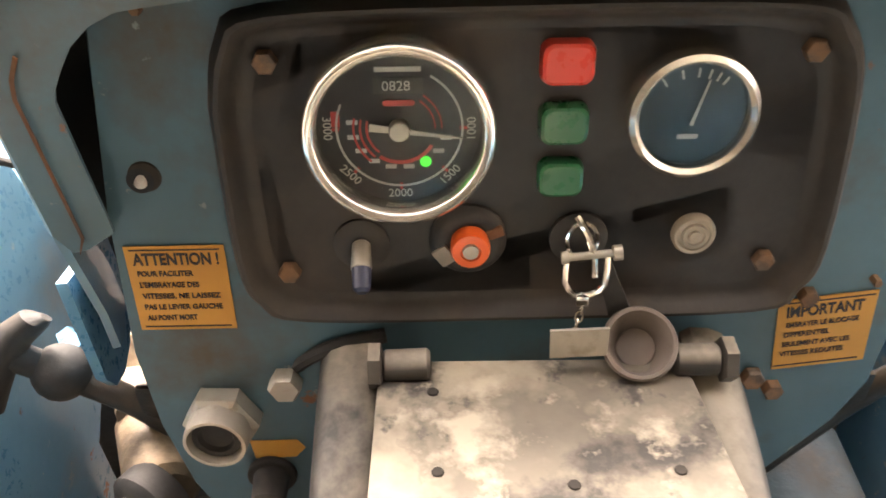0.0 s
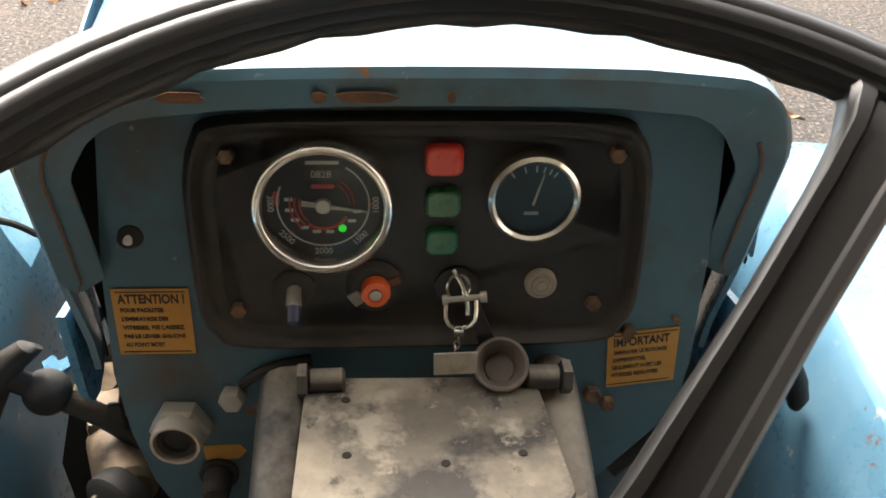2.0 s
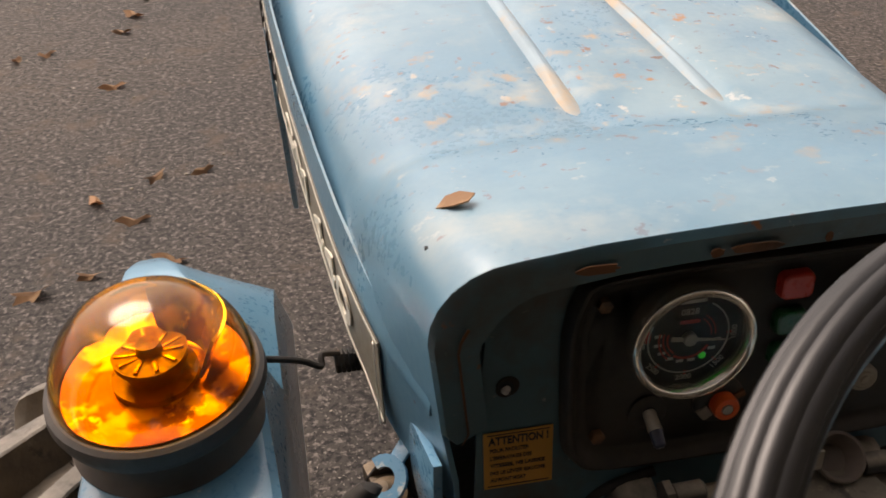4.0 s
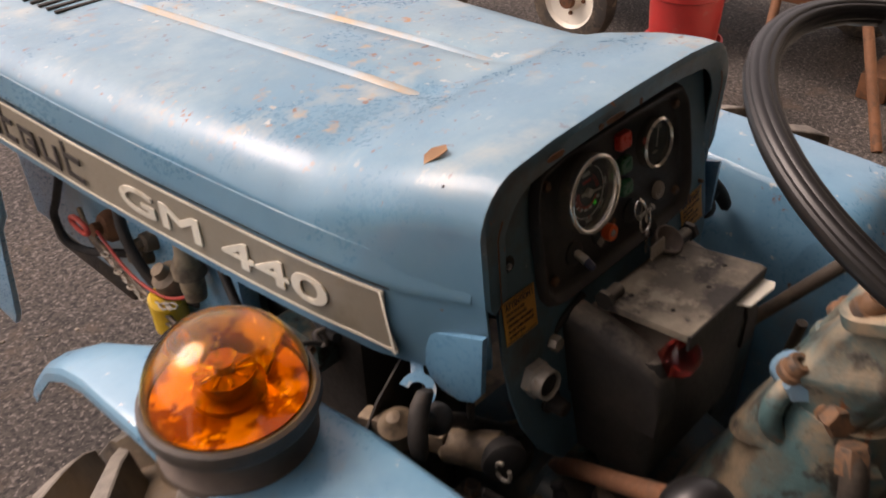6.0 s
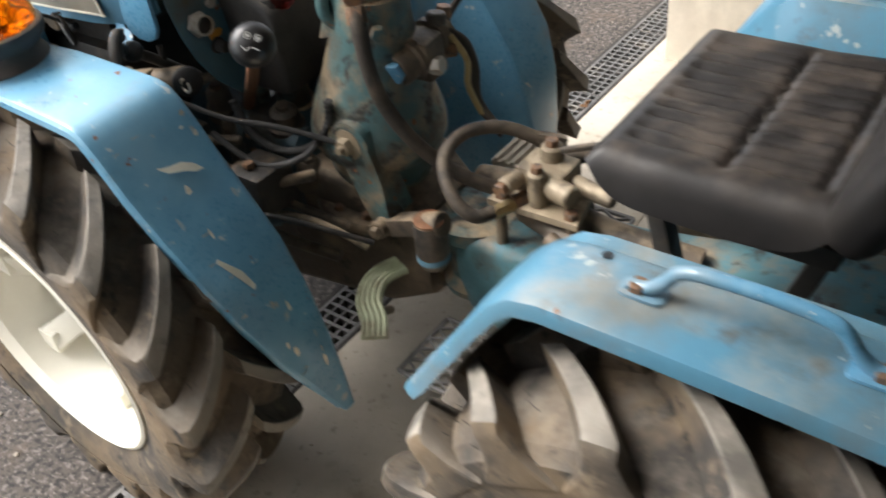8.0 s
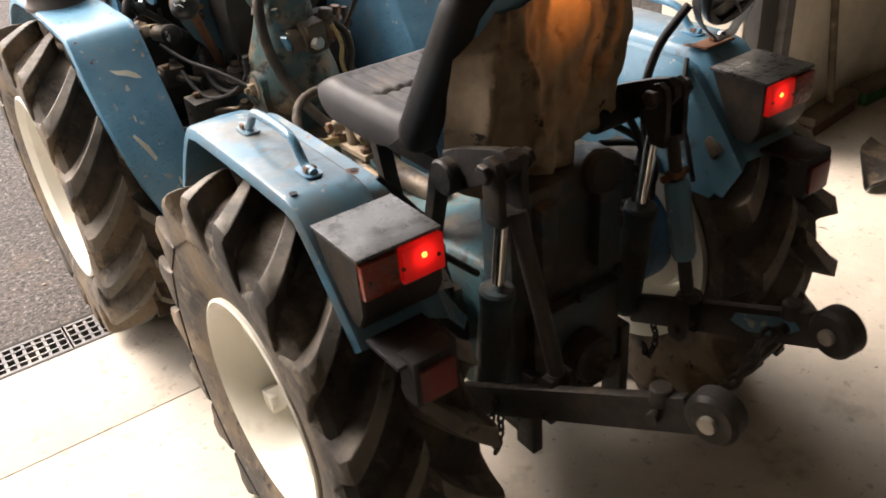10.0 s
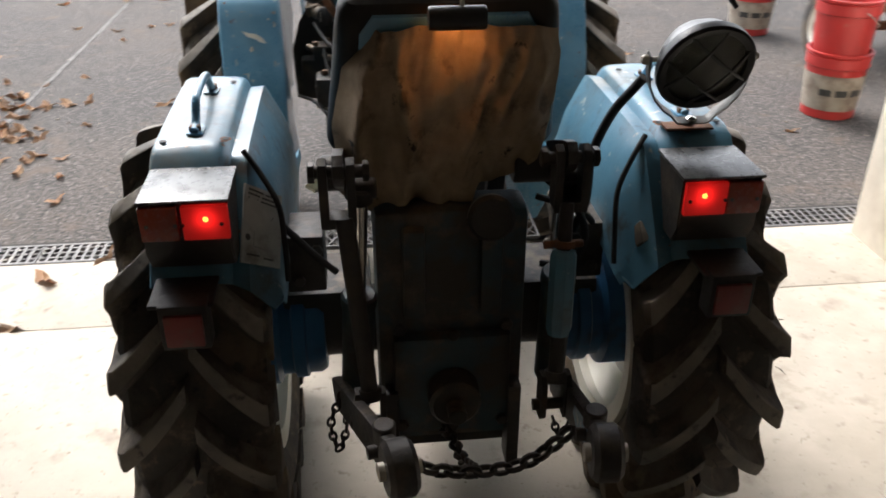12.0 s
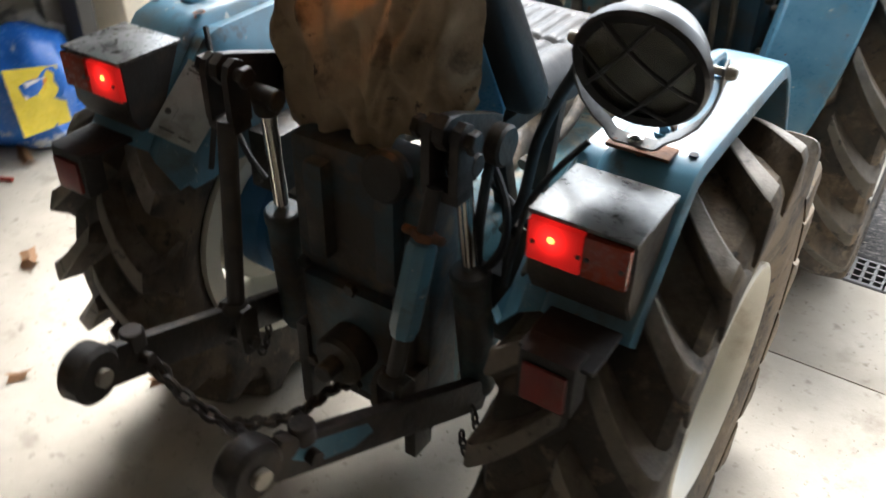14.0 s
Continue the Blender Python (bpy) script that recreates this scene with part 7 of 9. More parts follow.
ped = part("foot_pedal", b, m_oily, tractor, "pedal with a worn pale green rubber tread")
TREAD = smooth_path([V(*p) for p in ((-0.155, -0.374, 0.472), (-0.195, -0.360, 0.474), (-0.230, -0.356, 0.466), (-0.268, -0.374, 0.455), (-0.298, -0.412, 0.447), (-0.330, -0.436, 0.436))], 4)


def across_tread(k, lift=0.0):
    """A line along the bent tread, k of its half width from the middle."""
    out = []
    for i, p in enumerate(TREAD):
        d = TREAD[min(i + 1, len(TREAD) - 1)] - TREAD[max(i - 1, 0)]
        out.append(p + V(-d.y, d.x, 0).normalized() * 0.027 * k + V(0, 0, lift))
    return out


b = bm_new()
sheet(b, list(zip(*[across_tread(k) for k in np.linspace(-1, 1, 5)])), 0.008)
pd = part("tread", b, m_tread_pale, ped, "curved ribbed tread")
for k in np.linspace(-0.82, 0.82, 5):
    b = bm_new()
    tube(b, across_tread(k, 0.0025), 0.0030, 6, 1)
    part("rib", b, m_tread_pale, pd)


def mesh_step(x0, x1, y0, y1, z):
    """An expanded-metal foot plate on a rim."""
    b = bm_new()
    for p0, p1 in (((x0, y0, z), (x1, y0, z)), ((x1, y0, z), (x1, y1, z)), ((x1, y1, z), (x0, y1, z)), ((x0, y1, z), (x0, y0, z))):
        beam(b, p0, p1, 0.008, 0.010, 0.002)
    st = part("foot_plate", b, m_castiron, tractor, "dusty expanded-metal foot plate")
    n = 9
    for k in range(n):
        for s in (0, 1):
            b = bm_new()
            t0, t1 = k / (n - 1) * 1.6 - 0.6, k / (n - 1) * 1.6
            xa, xb = x0 + (x1 - x0) * max(t0, 0), x0 + (x1 - x0) * min(t1, 1)
            fa, fb_ = (max(t0, 0) - t0) / 0.6, (min(t1, 1) - t0) / 0.6
            ya, yb = y0 + (y1 - y0) * fa, y0 + (y1 - y0) * fb_
            if s:
                ya, yb = y0 + y1 - ya, y0 + y1 - yb
            if abs(xb - xa) > 0.01:
                beam(b, (xa, ya, z), (xb, yb, z), 0.004, 0.009, 0.001)
                part("strand", b, m_castiron, st)
            else:
                b.free()


mesh_step(-0.315, -0.14, -0.66, -0.47, 0.345)
mesh_step(0.13, 0.36, -0.66, -0.42, 0.345)
b = bm_new()
cyl(b, (0.25, -0.44, 0.515), (0.2, -0.33, 0.34), 0.012, None, 10)
bp = part("brake_pedal", b, m_cheek, tractor, "slatted metal foot pedal")
for x in (0.205, 0.305):
    b = bm_new()
    beam(b, (x, -0.53, 0.515), (x, -0.37, 0.515), 0.01, 0.02, 0.002)
    part("side_bar", b, m_cheek, bp)
for k in range(7):
    b = bm_new()
    box(b, (0.20, -0.52 + 0.022 * k, 0.517), (0.31, -0.508 + 0.022 * k, 0.532), 0.003)
    part("slat", b, m_cheek, bp)
b = bm_new()
cyl(b, (0.100, 0.010, 0.757), (0.250, -0.200, 1.026), 0.0105, None, 12, 0.002)
part("hand_lever_rod", b, m_oily, tractor, "dusty straight lever rod")
b = bm_new()
tube(b, [(0.16, -0.30, 0.86), (0.175, -0.36, 0.95), (0.19, -0.40, 1.02)], 0.008, 8, 3)
cyl(b, (0.187, -0.395, 1.01), (0.21, -0.46, 1.05), 0.014, 0.012, 14, 0.004)
part("throttle_lever", b, m_rubber, tractor, "black-gripped throttle lever")

# ---------------------------------------------------------------- beacon on the front fender
bx, by = -0.509, 0.206
beacon_o = V(bx, by, 0.982)
b = bm_new()
lathe(b, beacon_o, (0, 0, 1), [(0.0, -0.008), (0.091, -0.008), (0.092, 0.004), (0.086, 0.012), (0.081, 0.030), (0.082, 0.044), (0.0, 0.046)], 48)
bc = part("beacon", b, m_base, tractor, "amber rotating beacon on a brown rubber skirt")
b = bm_new()
lathe(b, beacon_o, (0, 0, 1), [(0.080, 0.034), (0.088, 0.034), (0.097, 0.044), (0.101, 0.056), (0.0995, 0.066), (0.095, 0.069), (0.091, 0.068), (0.089, 0.060), (0.0, 0.056)], 48)
part("rubber_ring", b, m_rubber_grey, bc, "dark grey rubber ring")
b = bm_new()
R = 0.0925
prof = [(R, 0.058), (R, 0.068)] + [(R * math.cos(a) ** 0.92, 0.072 + 0.083 * math.sin(a) ** 1.06) for a in np.linspace(0.06, math.pi / 2, 14)]
prof[-1] = (0.0, prof[-1][1])
inn = [(max(r - 0.004, 0.0), h - (0.004 if r < 0.05 else 0.001)) for r, h in reversed(prof)]
a, u, v = frame_of((0, 0, 1))
loft(b, [circle(beacon_o + a * h, u, v, max(r, 1e-4), 48) for r, h in prof + inn], caps=False)
d = part("dome", b, m_amber, bc, "clear amber plastic dome")
d.visible_shadow = False
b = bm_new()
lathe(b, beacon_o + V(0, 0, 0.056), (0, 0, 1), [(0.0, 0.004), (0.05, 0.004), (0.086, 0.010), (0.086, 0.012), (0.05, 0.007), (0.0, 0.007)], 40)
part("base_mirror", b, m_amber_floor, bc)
b = bm_new()
lathe(b, beacon_o + V(0, 0, 0.063), (0, 0, 1), [(0.0, 0), (0.040, 0.0), (0.040, 0.006), (0.026, 0.008), (0.026, 0.024), (0.034, 0.026), (0.034, 0.032), (0.012, 0.034), (0.010, 0.046), (0.0, 0.048)], 28)
part("rotor", b, m_brown, bc)
b = bm_new()
for k in range(10):
    a = 2 * math.pi * k / 10
    beam(b, beacon_o + V(0.008 * math.cos(a), 0.008 * math.sin(a), 0.0965), beacon_o + V(0.031 * math.cos(a), 0.031 * math.sin(a), 0.0965), 0.004, 0.003, 0.001)
part("rotor_ribs", b, m_amber_in, bc)
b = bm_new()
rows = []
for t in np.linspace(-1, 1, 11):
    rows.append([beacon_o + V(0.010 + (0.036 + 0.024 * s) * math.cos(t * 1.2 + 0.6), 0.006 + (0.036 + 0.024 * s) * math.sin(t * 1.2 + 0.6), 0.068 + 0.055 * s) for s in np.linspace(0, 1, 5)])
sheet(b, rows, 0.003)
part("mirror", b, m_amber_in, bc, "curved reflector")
b = bm_new()
pts = [(bx + 0.096, by + 0.02, 1.030), (bx + 0.130, by + 0.03, 1.012), (bx + 0.15, by + 0.035, 0.995), (bx + 0.152, by + 0.045, 1.002), (bx + 0.17, by + 0.05, 0.996)]
tube(b, pts, 0.0035, 8, 4)
part("wire", b, m_rubber, bc)
b = bm_new()
pts = [(bx + 0.165 + 0.00075 * k, by + 0.05 + 0.0012 * k + 0.011 * math.cos(k * 0.9), 0.985 - 0.0012 * k + 0.011 * math.sin(k * 0.9)) for k in range(72)]
tube(b, pts, 0.0032, 6, 1)
part("coiled_lead", b, m_rubber, bc, "coiled black lead")

# ---------------------------------------------------------------- dark sheet added for the shade behind the levers
for sx in (-1, 1):
    b = bm_new()
    plate(b, [V(sx * x, 0.20, z) for x, z in ((0.12, 0.925), (0.262, 0.925), (0.31, 0.88), (0.36, 0.80), (0.39, 0.70), (0.385, 0.52), (0.12, 0.50))], (0, 0.004, 0), 0.001)
    part("bulkhead", b, m_dark, tractor, "added dark sheet for the shade behind the control levers")

# ---------------------------------------------------------------- clutter beside the engine
b = bm_new()
tube(b, [(-0.283, 1.166, 0.90), (-0.284, 1.17, 0.857), (-0.286, 1.23, 0.77), (-0.286, 1.275, 0.71), (-0.284, 1.255, 0.655), (-0.280, 1.17, 0.665), (-0.270, 1.08, 0.695), (-0.24, 1.03, 0.70)], 0.009, 10, 5)
part("coolant_hose", b, m_rubber, tractor, "bent black coolant hose")
for dz in (0.0, -0.022):
    b = bm_new()
    tube(b, [(-0.27, 1.16, 0.770 + dz), (-0.288, 1.087, 0.752 + dz), (-0.300, 0.93, 0.728 + dz), (-0.305, 0.79, 0.706 + dz), (-0.295, 0.62, 0.665 + dz), (-0.26, 0.50, 0.62 + dz)], 0.0055, 8, 5)
    part("fuel_pipe", b, m_oily, tractor, "thin dusty metal pipe")
b = bm_new()
lathe(b, (-0.278, 0.712, 0.775), (0, 0.05, 1), [(0.0, 0), (0.020, 0.0), (0.022, 0.02), (0.022, 0.045), (0.030, 0.050), (0.030, 0.070), (0.018, 0.095), (0.016, 0.125), (0.021, 0.130), (0.021, 0.142), (0.0, 0.144)], 18)
part("injector", b, m_valve, tractor, "dusty tan injector body")
b = bm_new()
lathe(b, (-0.270, 0.80, 0.76), (-0.5, 0.05, 0.8), [(0.0, -0.03), (0.026, -0.03), (0.030, 0.0), (0.034, 0.012), (0.030, 0.028), (0.016, 0.034), (0.014, 0.05), (0.0, 0.052)], 18)
part("pump_cover", b, m_oily, tractor)
b = bm_new()
lathe(b, (-0.26, 1.06, 0.765), (-1, 0, 0.2), [(0.0, -0.02), (0.034, -0.02), (0.034, 0.0), (0.026, 0.014), (0.014, 0.018), (0.014, 0.034), (0.0, 0.036)], 16)
part("tensioner", b, m_rust, tractor, "rusty belt tensioner")
for y, z, r in ((0.90, 0.80, 0.024), (0.94, 0.755, 0.030), (0.86, 0.745, 0.022)):
    b = bm_new()
    cyl(b, (-0.20, y, z - 0.01), (-0.272, y, z), r, r * 0.8, 14, 0.004)
    hexhead(b, (-0.272, y, z), (-1, 0, 0.1), r * 0.55, 0.012)
    part("manifold_stub", b, m_oily, tractor)
# housings on the far side of the clutch
b = bm_new()
box(b, (0.185, -0.06, 0.52), (0.30, 0.14, 0.80), 0.018)
fh = part("control_housing", b, m_grime_shade, tractor, "grimy dark control housing")
for y, z in ((-0.02, 0.77), (0.08, 0.70), (0.0, 0.60)):
    b = bm_new()
    cyl(b, (0.30, y, z), (0.325, y, z), 0.02, None, 16, 0.004)
    part("cap", b, m_oily, fh)
for x, y0, y1, z0, z1 in ((0.245, -0.10, -0.14, 0.55, 0.86), (0.33, 0.05, 0.30, 0.62, 0.66), (0.215, -0.16, -0.20, 0.50, 0.80)):
    b = bm_new()
    tube(b, [(x, y0, z0), (x + 0.004, (y0 + y1) / 2, (z0 + z1) / 2), (x, y1, z1)], 0.009, 10, 4)
    part("control_rod", b, m_oily, tractor, "dusty control rod")
b = bm_new()
box(b, (0.16, 0.20, 0.45), (0.275, 0.62, 0.66), 0.02)
part("starter_side", b, m_grime_shade, tractor, "dark engine side casting")

# ---------------------------------------------------------------- seat
b = bm_new()
rows = []
for q in np.linspace(-1, 1, 61):
    row = []
    for p in np.linspace(-1, 1, 73):
        x, y = 0.236 * p * (1 - 0.06 * q ** 10), 0.197 * q * (1 - 0.07 * p ** 10)
        e = min(1.0, min(0.236 - abs(x), 0.197 - abs(y)) / 0.052)
        e = max(0.0, e)
        z = 0.868 + 0.072 * (1 - (1 - e) ** 2.4) ** 0.5 + 0.010 * max(0.0, -q) ** 2
        inside = min(1.0, max(0.0, (0.192 - abs(x)) / 0.02)) * min(1.0, max(0.0, (0.155 - abs(y)) / 0.02))
        seam = min(abs(y + 0.004), abs(y + 0.135))
        puff = abs(math.sin(math.pi * (x + 0.004 * noise.noise(V(x * 30, y * 14, 1))) / 0.033)) ** 0.8 * min(1.0, 0.25 + seam / 0.02)
        z += inside * (-0.007 + 0.0064 * puff - 0.007 * math.exp(-(seam / 0.006) ** 2)) + 0.0016 * noise.noise(V(x * 16, y * 16, 4))
        row.append(V(x, -1.03 + y, z))
    rows.append(row)
sheet(b, rows, 0.004)
seat = part("seat_cushion", b, m_seat, tractor, "black vinyl tractor seat with pleats and a tear", sharp=80)
b = bm_new()
pts = [V(-0.13 + 0.030 * k, -1.034 + 0.006 * (-1) ** k, 0.9335) for k in range(8)]
tube(b, pts, 0.0032, 6, 2)
part("tear", b, m_trench, seat, "dark split along the seam")
b = bm_new()
rings = []
for t, w, th in ((0.0, 0.235, 0.034), (0.05, 0.238, 0.042), (0.30, 0.228, 0.042), (0.55, 0.218, 0.040), (0.82, 0.208, 0.040), (0.94, 0.20, 0.036), (0.99, 0.185, 0.022), (1.0, 0.165, 0.008)):
    c = V(0, -1.205, 0.90).lerp(V(0, -1.372, 1.232), t)
    rings.append([c + V(px, 0, 0) + V(0, 0.895, 0.45) * pz for px, pz in rounded(2 * w, 2 * th, th * 0.8, 4)])
loft(b, rings)
part("backrest", b, m_seat, tractor, "black vinyl backrest")
b = bm_new()
rings = []
for t, w in ((0.0, 0.17), (0.1, 0.185), (0.9, 0.165), (1.0, 0.14)):
    c = V(0, -1.232, 0.86).lerp(V(0, -1.395, 1.20), t)
    rings.append([c + V(px, 0, 0) + V(0, 0.895, 0.45) * pz for px, pz in rounded(2 * w, 0.012, 0.005, 2)])
loft(b, rings)
part("backrest_shell", b, m_blue, tractor, "blue steel backrest shell")
b = bm_new()
box(b, (-0.16, -1.20, 0.80), (0.16, -0.90, 0.84), 0.01)
for x in (-0.13, 0.13):
    beam(b, (x, -1.18, 0.82), (x, -1.12, 0.62), 0.04, 0.03, 0.005)
    beam(b, (x, -0.92, 0.82), (x, -0.98, 0.58), 0.04, 0.03, 0.005)
part("seat_frame", b, m_dark, tractor, "dark seat support")

# plate lamp on the backrest
b = bm_new()
lathe(b, (-0.046, -1.452, 1.207), (1, 0, 0), [(0.0, 0), (0.019, 0.0), (0.021, 0.004), (0.021, 0.096), (0.019, 0.10), (0.0, 0.10)], 20)
pl = part("plate_lamp", b, m_wheel, tractor, "small black lamp over the backrest")
b = bm_new()
box(b, (-0.028, -1.447, 1.1865), (0.036, -1.434, 1.190), 0.001)
part("lens", b, m_warm, pl)
b = bm_new()
tube(b, [(0.012, -1.452, 1.226), (0.012, -1.445, 1.245), (0.014, -1.405, 1.262), (0.014, -1.36, 1.255)], 0.004, 8, 3)
part("cord", b, m_cream, pl)

# ---------------------------------------------------------------- work lamp on the rear fender
wc, wn = V(0.470, -1.415, 1.102), V(0.02, -0.93, -0.34).normalized()
b = bm_new()
lathe(b, wc, wn, [(0.0, -0.085), (0.030, -0.082), (0.060, -0.066), (0.080, -0.038), (0.090, -0.008), (0.093, 0.0), (0.097, 0.004), (0.097, 0.016), (0.092, 0.020), (0.087, 0.016), (0.087, 0.008)], 44)
wl = part("work_lamp", b, m_shell, tractor, "round grey work lamp with black rubber ring and wire guard")
b = bm_new()
lathe(b, wc, wn, [(0.0975, -0.004), (0.100, 0.004), (0.100, 0.017), (0.095, 0.023), (0.082, 0.020), (0.082, 0.012), (0.088, 0.010)], 44)
part("rubber_ring", b, m_wheel, wl, "thick black rubber ring")
b = bm_new()
lathe(b, wc, wn, [(0.087, 0.009), (0.070, -0.022), (0.042, -0.045), (0.012, -0.056), (0.0, -0.056)], 40)
part("reflector", b, m_silver, wl)
b = bm_new()
lathe(b, wc + wn * 0.010, wn, [(0.086, 0.0), (0.06, 0.003), (0.0, 0.005)], 40)
g = part("glass", b, m_lamp_glass, wl)
g.visible_shadow = False
b = bm_new()
lathe(b, wc - wn * 0.05, wn, [(0.0, 0), (0.008, 0.0), (0.008, 0.02), (0.004, 0.026), (0.0, 0.026)], 12)
part("bulb", b, m_glass, wl)
a, u, v = frame_of(wn)
b = bm_new()
for ang, off in ((52, -0.036), (52, 0.036), (-38, -0.030), (-38, 0.034)):
    d = u * math.cos(radians(ang)) + v * math.sin(radians(ang))
    s = wn.cross(d)
    L = math.sqrt(0.093 ** 2 - off ** 2)
    tube(b, [wc + s * off + d * (L * t) + wn * (0.018 + 0.016 * (1 - t * t)) for t in np.linspace(-1, 1, 7)], 0.0034, 8, 2)
part("wire_guard", b, m_wheel, wl, "black wire guard")
b = bm_new()
h = V(wn.y, -wn.x, 0).normalized() * -1
half = ((0.108, 0.012), (0.109, -0.02), (0.103, -0.052), (0.090, -0.080), (0.068, -0.104), (0.048, -0.118), (0.038, -0.130), (0.030, -0.134))
pts = [wc - wn * 0.02 + h * x + V(0, 0, z) for x, z in half] + [wc - wn * 0.02 - h * x + V(0, 0, z) for x, z in reversed(half)]
sheet(b, [[p - wn * 0.010, p + wn * 0.012] for p in pts], 0.004)
part("bracket", b, m_shell, wl, "scuffed bright steel bracket")
b = bm_new()
lathe(b, wc - wn * 0.02 + V(0, 0, -0.132), (0, 0, 1), [(0.0, 0), (0.012, 0.0), (0.012, 0.004), (0.007, 0.008), (0.0, 0.009)], 12)
part("foot_bolt", b, m_chrome, wl)
for s in (-1, 1):
    b = bm_new()
    lathe(b, wc - wn * 0.02 + h * s * 0.085, h * s, [(0.006, 0), (0.006, 0.024), (0.010, 0.024), (0.010, 0.032), (0.007, 0.037), (0.0, 0.039)], 12)
    part("bracket_screw", b, m_plated, wl)
_c = (wc - BASE[wl]) * U
for ob in [wl, *wl.children]:
    ob.data.transform(Matrix.Translation(_c) @ Matrix.Scale(0.93, 4) @ Matrix.Translation(-_c))
b = bm_new()
cyl(b, (0.473, -1.375, 0.955), (0.473, -1.375, 0.975), 0.012, None, 6)
box(b, (0.425, -1.395, 0.962), (0.52, -1.355, 0.968), 0.002)
part("mount", b, m_rust, wl, "rusty lamp mount")
b = bm_new()
tube(b, [wc - wn * 0.06 - V(0.0, 0, 0.085) + V(0, 0, 0.09) + V(-0.02, 0, 0.10), wc + V(-0.02, 0.02, 0.125), wc + V(0.025, 0.03, 0.13), wc + V(0.06, 0.03, 0.095)], 0.005, 8, 4)
part("carry_loop", b, m_dark, wl)
b = bm_new()
tube(b, [(0.37, -1.385, 1.07), (0.355, -1.37, 1.04), (0.325, -1.35, 0.985), (0.295, -1.345, 0.90), (0.285, -1.36, 0.80), (0.26, -1.37, 0.74)], 0.0095, 10, 6)
part("conduit", b, m_rubber, wl, "ribbed black conduit")

# ---------------------------------------------------------------- rear hitch
b = bm_new()
box(b, (-0.155, -1.43, 0.26), (0.155, -1.33, 0.83), 0.02)
rc = part("rear_housing", b, m_grime_shade, tractor, "grimy blue rear axle housing, darkened for garage shade")
b = bm_new()
box(b, (-0.125, -1.46, 0.30), (0.125, -1.42, 0.55), 0.015)
part("shaft_cover", b, m_grime_shade, rc)
b = bm_new()
cyl(b, (0, -1.44, 0.42), (0, -1.52, 0.42), 0.055, None, 24, 0.008)
cyl(b, (0, -1.50, 0.42), (0, -1.56, 0.42), 0.020, None, 16, 0.003)
part("power_shaft", b, m_dark, rc)
for x in (-0.10, 0.055):
    b = bm_new()
    box(b, (x, -1.46, 0.60), (x + 0.045, -1.41, 0.80), 0.01)
    part("web", b, m_grime_shade, rc)
for k, (x, z) in enumerate(((-0.11, 0.58), (0.11, 0.58), (-0.11, 0.33), (0.11, 0.33), (0.0, 0.56), (0.0, 0.32))):
    b = bm_new()
    hexhead(b, (x, -1.458, z), (0, -1, 0), 0.014, 0.012)
    part("bolt", b, m_grease, rc)
b = bm_new()
lathe(b, (0.075, -1.43, 0.815), (0, -1, 0.2), [(0.0, 0), (0.045, 0.0), (0.047, 0.02), (0.04, 0.03), (0.0, 0.032)], 28)
part("filler_cap", b, m_dark, rc, "grey round cap")
def chain(name, pts, size, wire, material, label=""):
    """Oval links, each turned a quarter against the last, along a path."""
    path = smooth_path([V(*p) for p in pts], 24)
    first, gone, side = None, 0.0, 0
    for p, q in zip(path, path[1:]):
        gone += (q - p).length
        if first is not None and gone < size * 1.45:
            continue
        gone = 0.0
        a, u, v = frame_of(q - p)
        w = u if side else v
        side = 1 - side
        b = bm_new()
        tube(b, [p + a * size * math.cos(t) + w * size * 0.62 * math.sin(t) for t in np.linspace(0, 2 * math.pi, 11)], wire, 6, 1)
        if first is None:
            first = part(name, b, material, tractor, label)
        else:
            part("link", b, material, first)


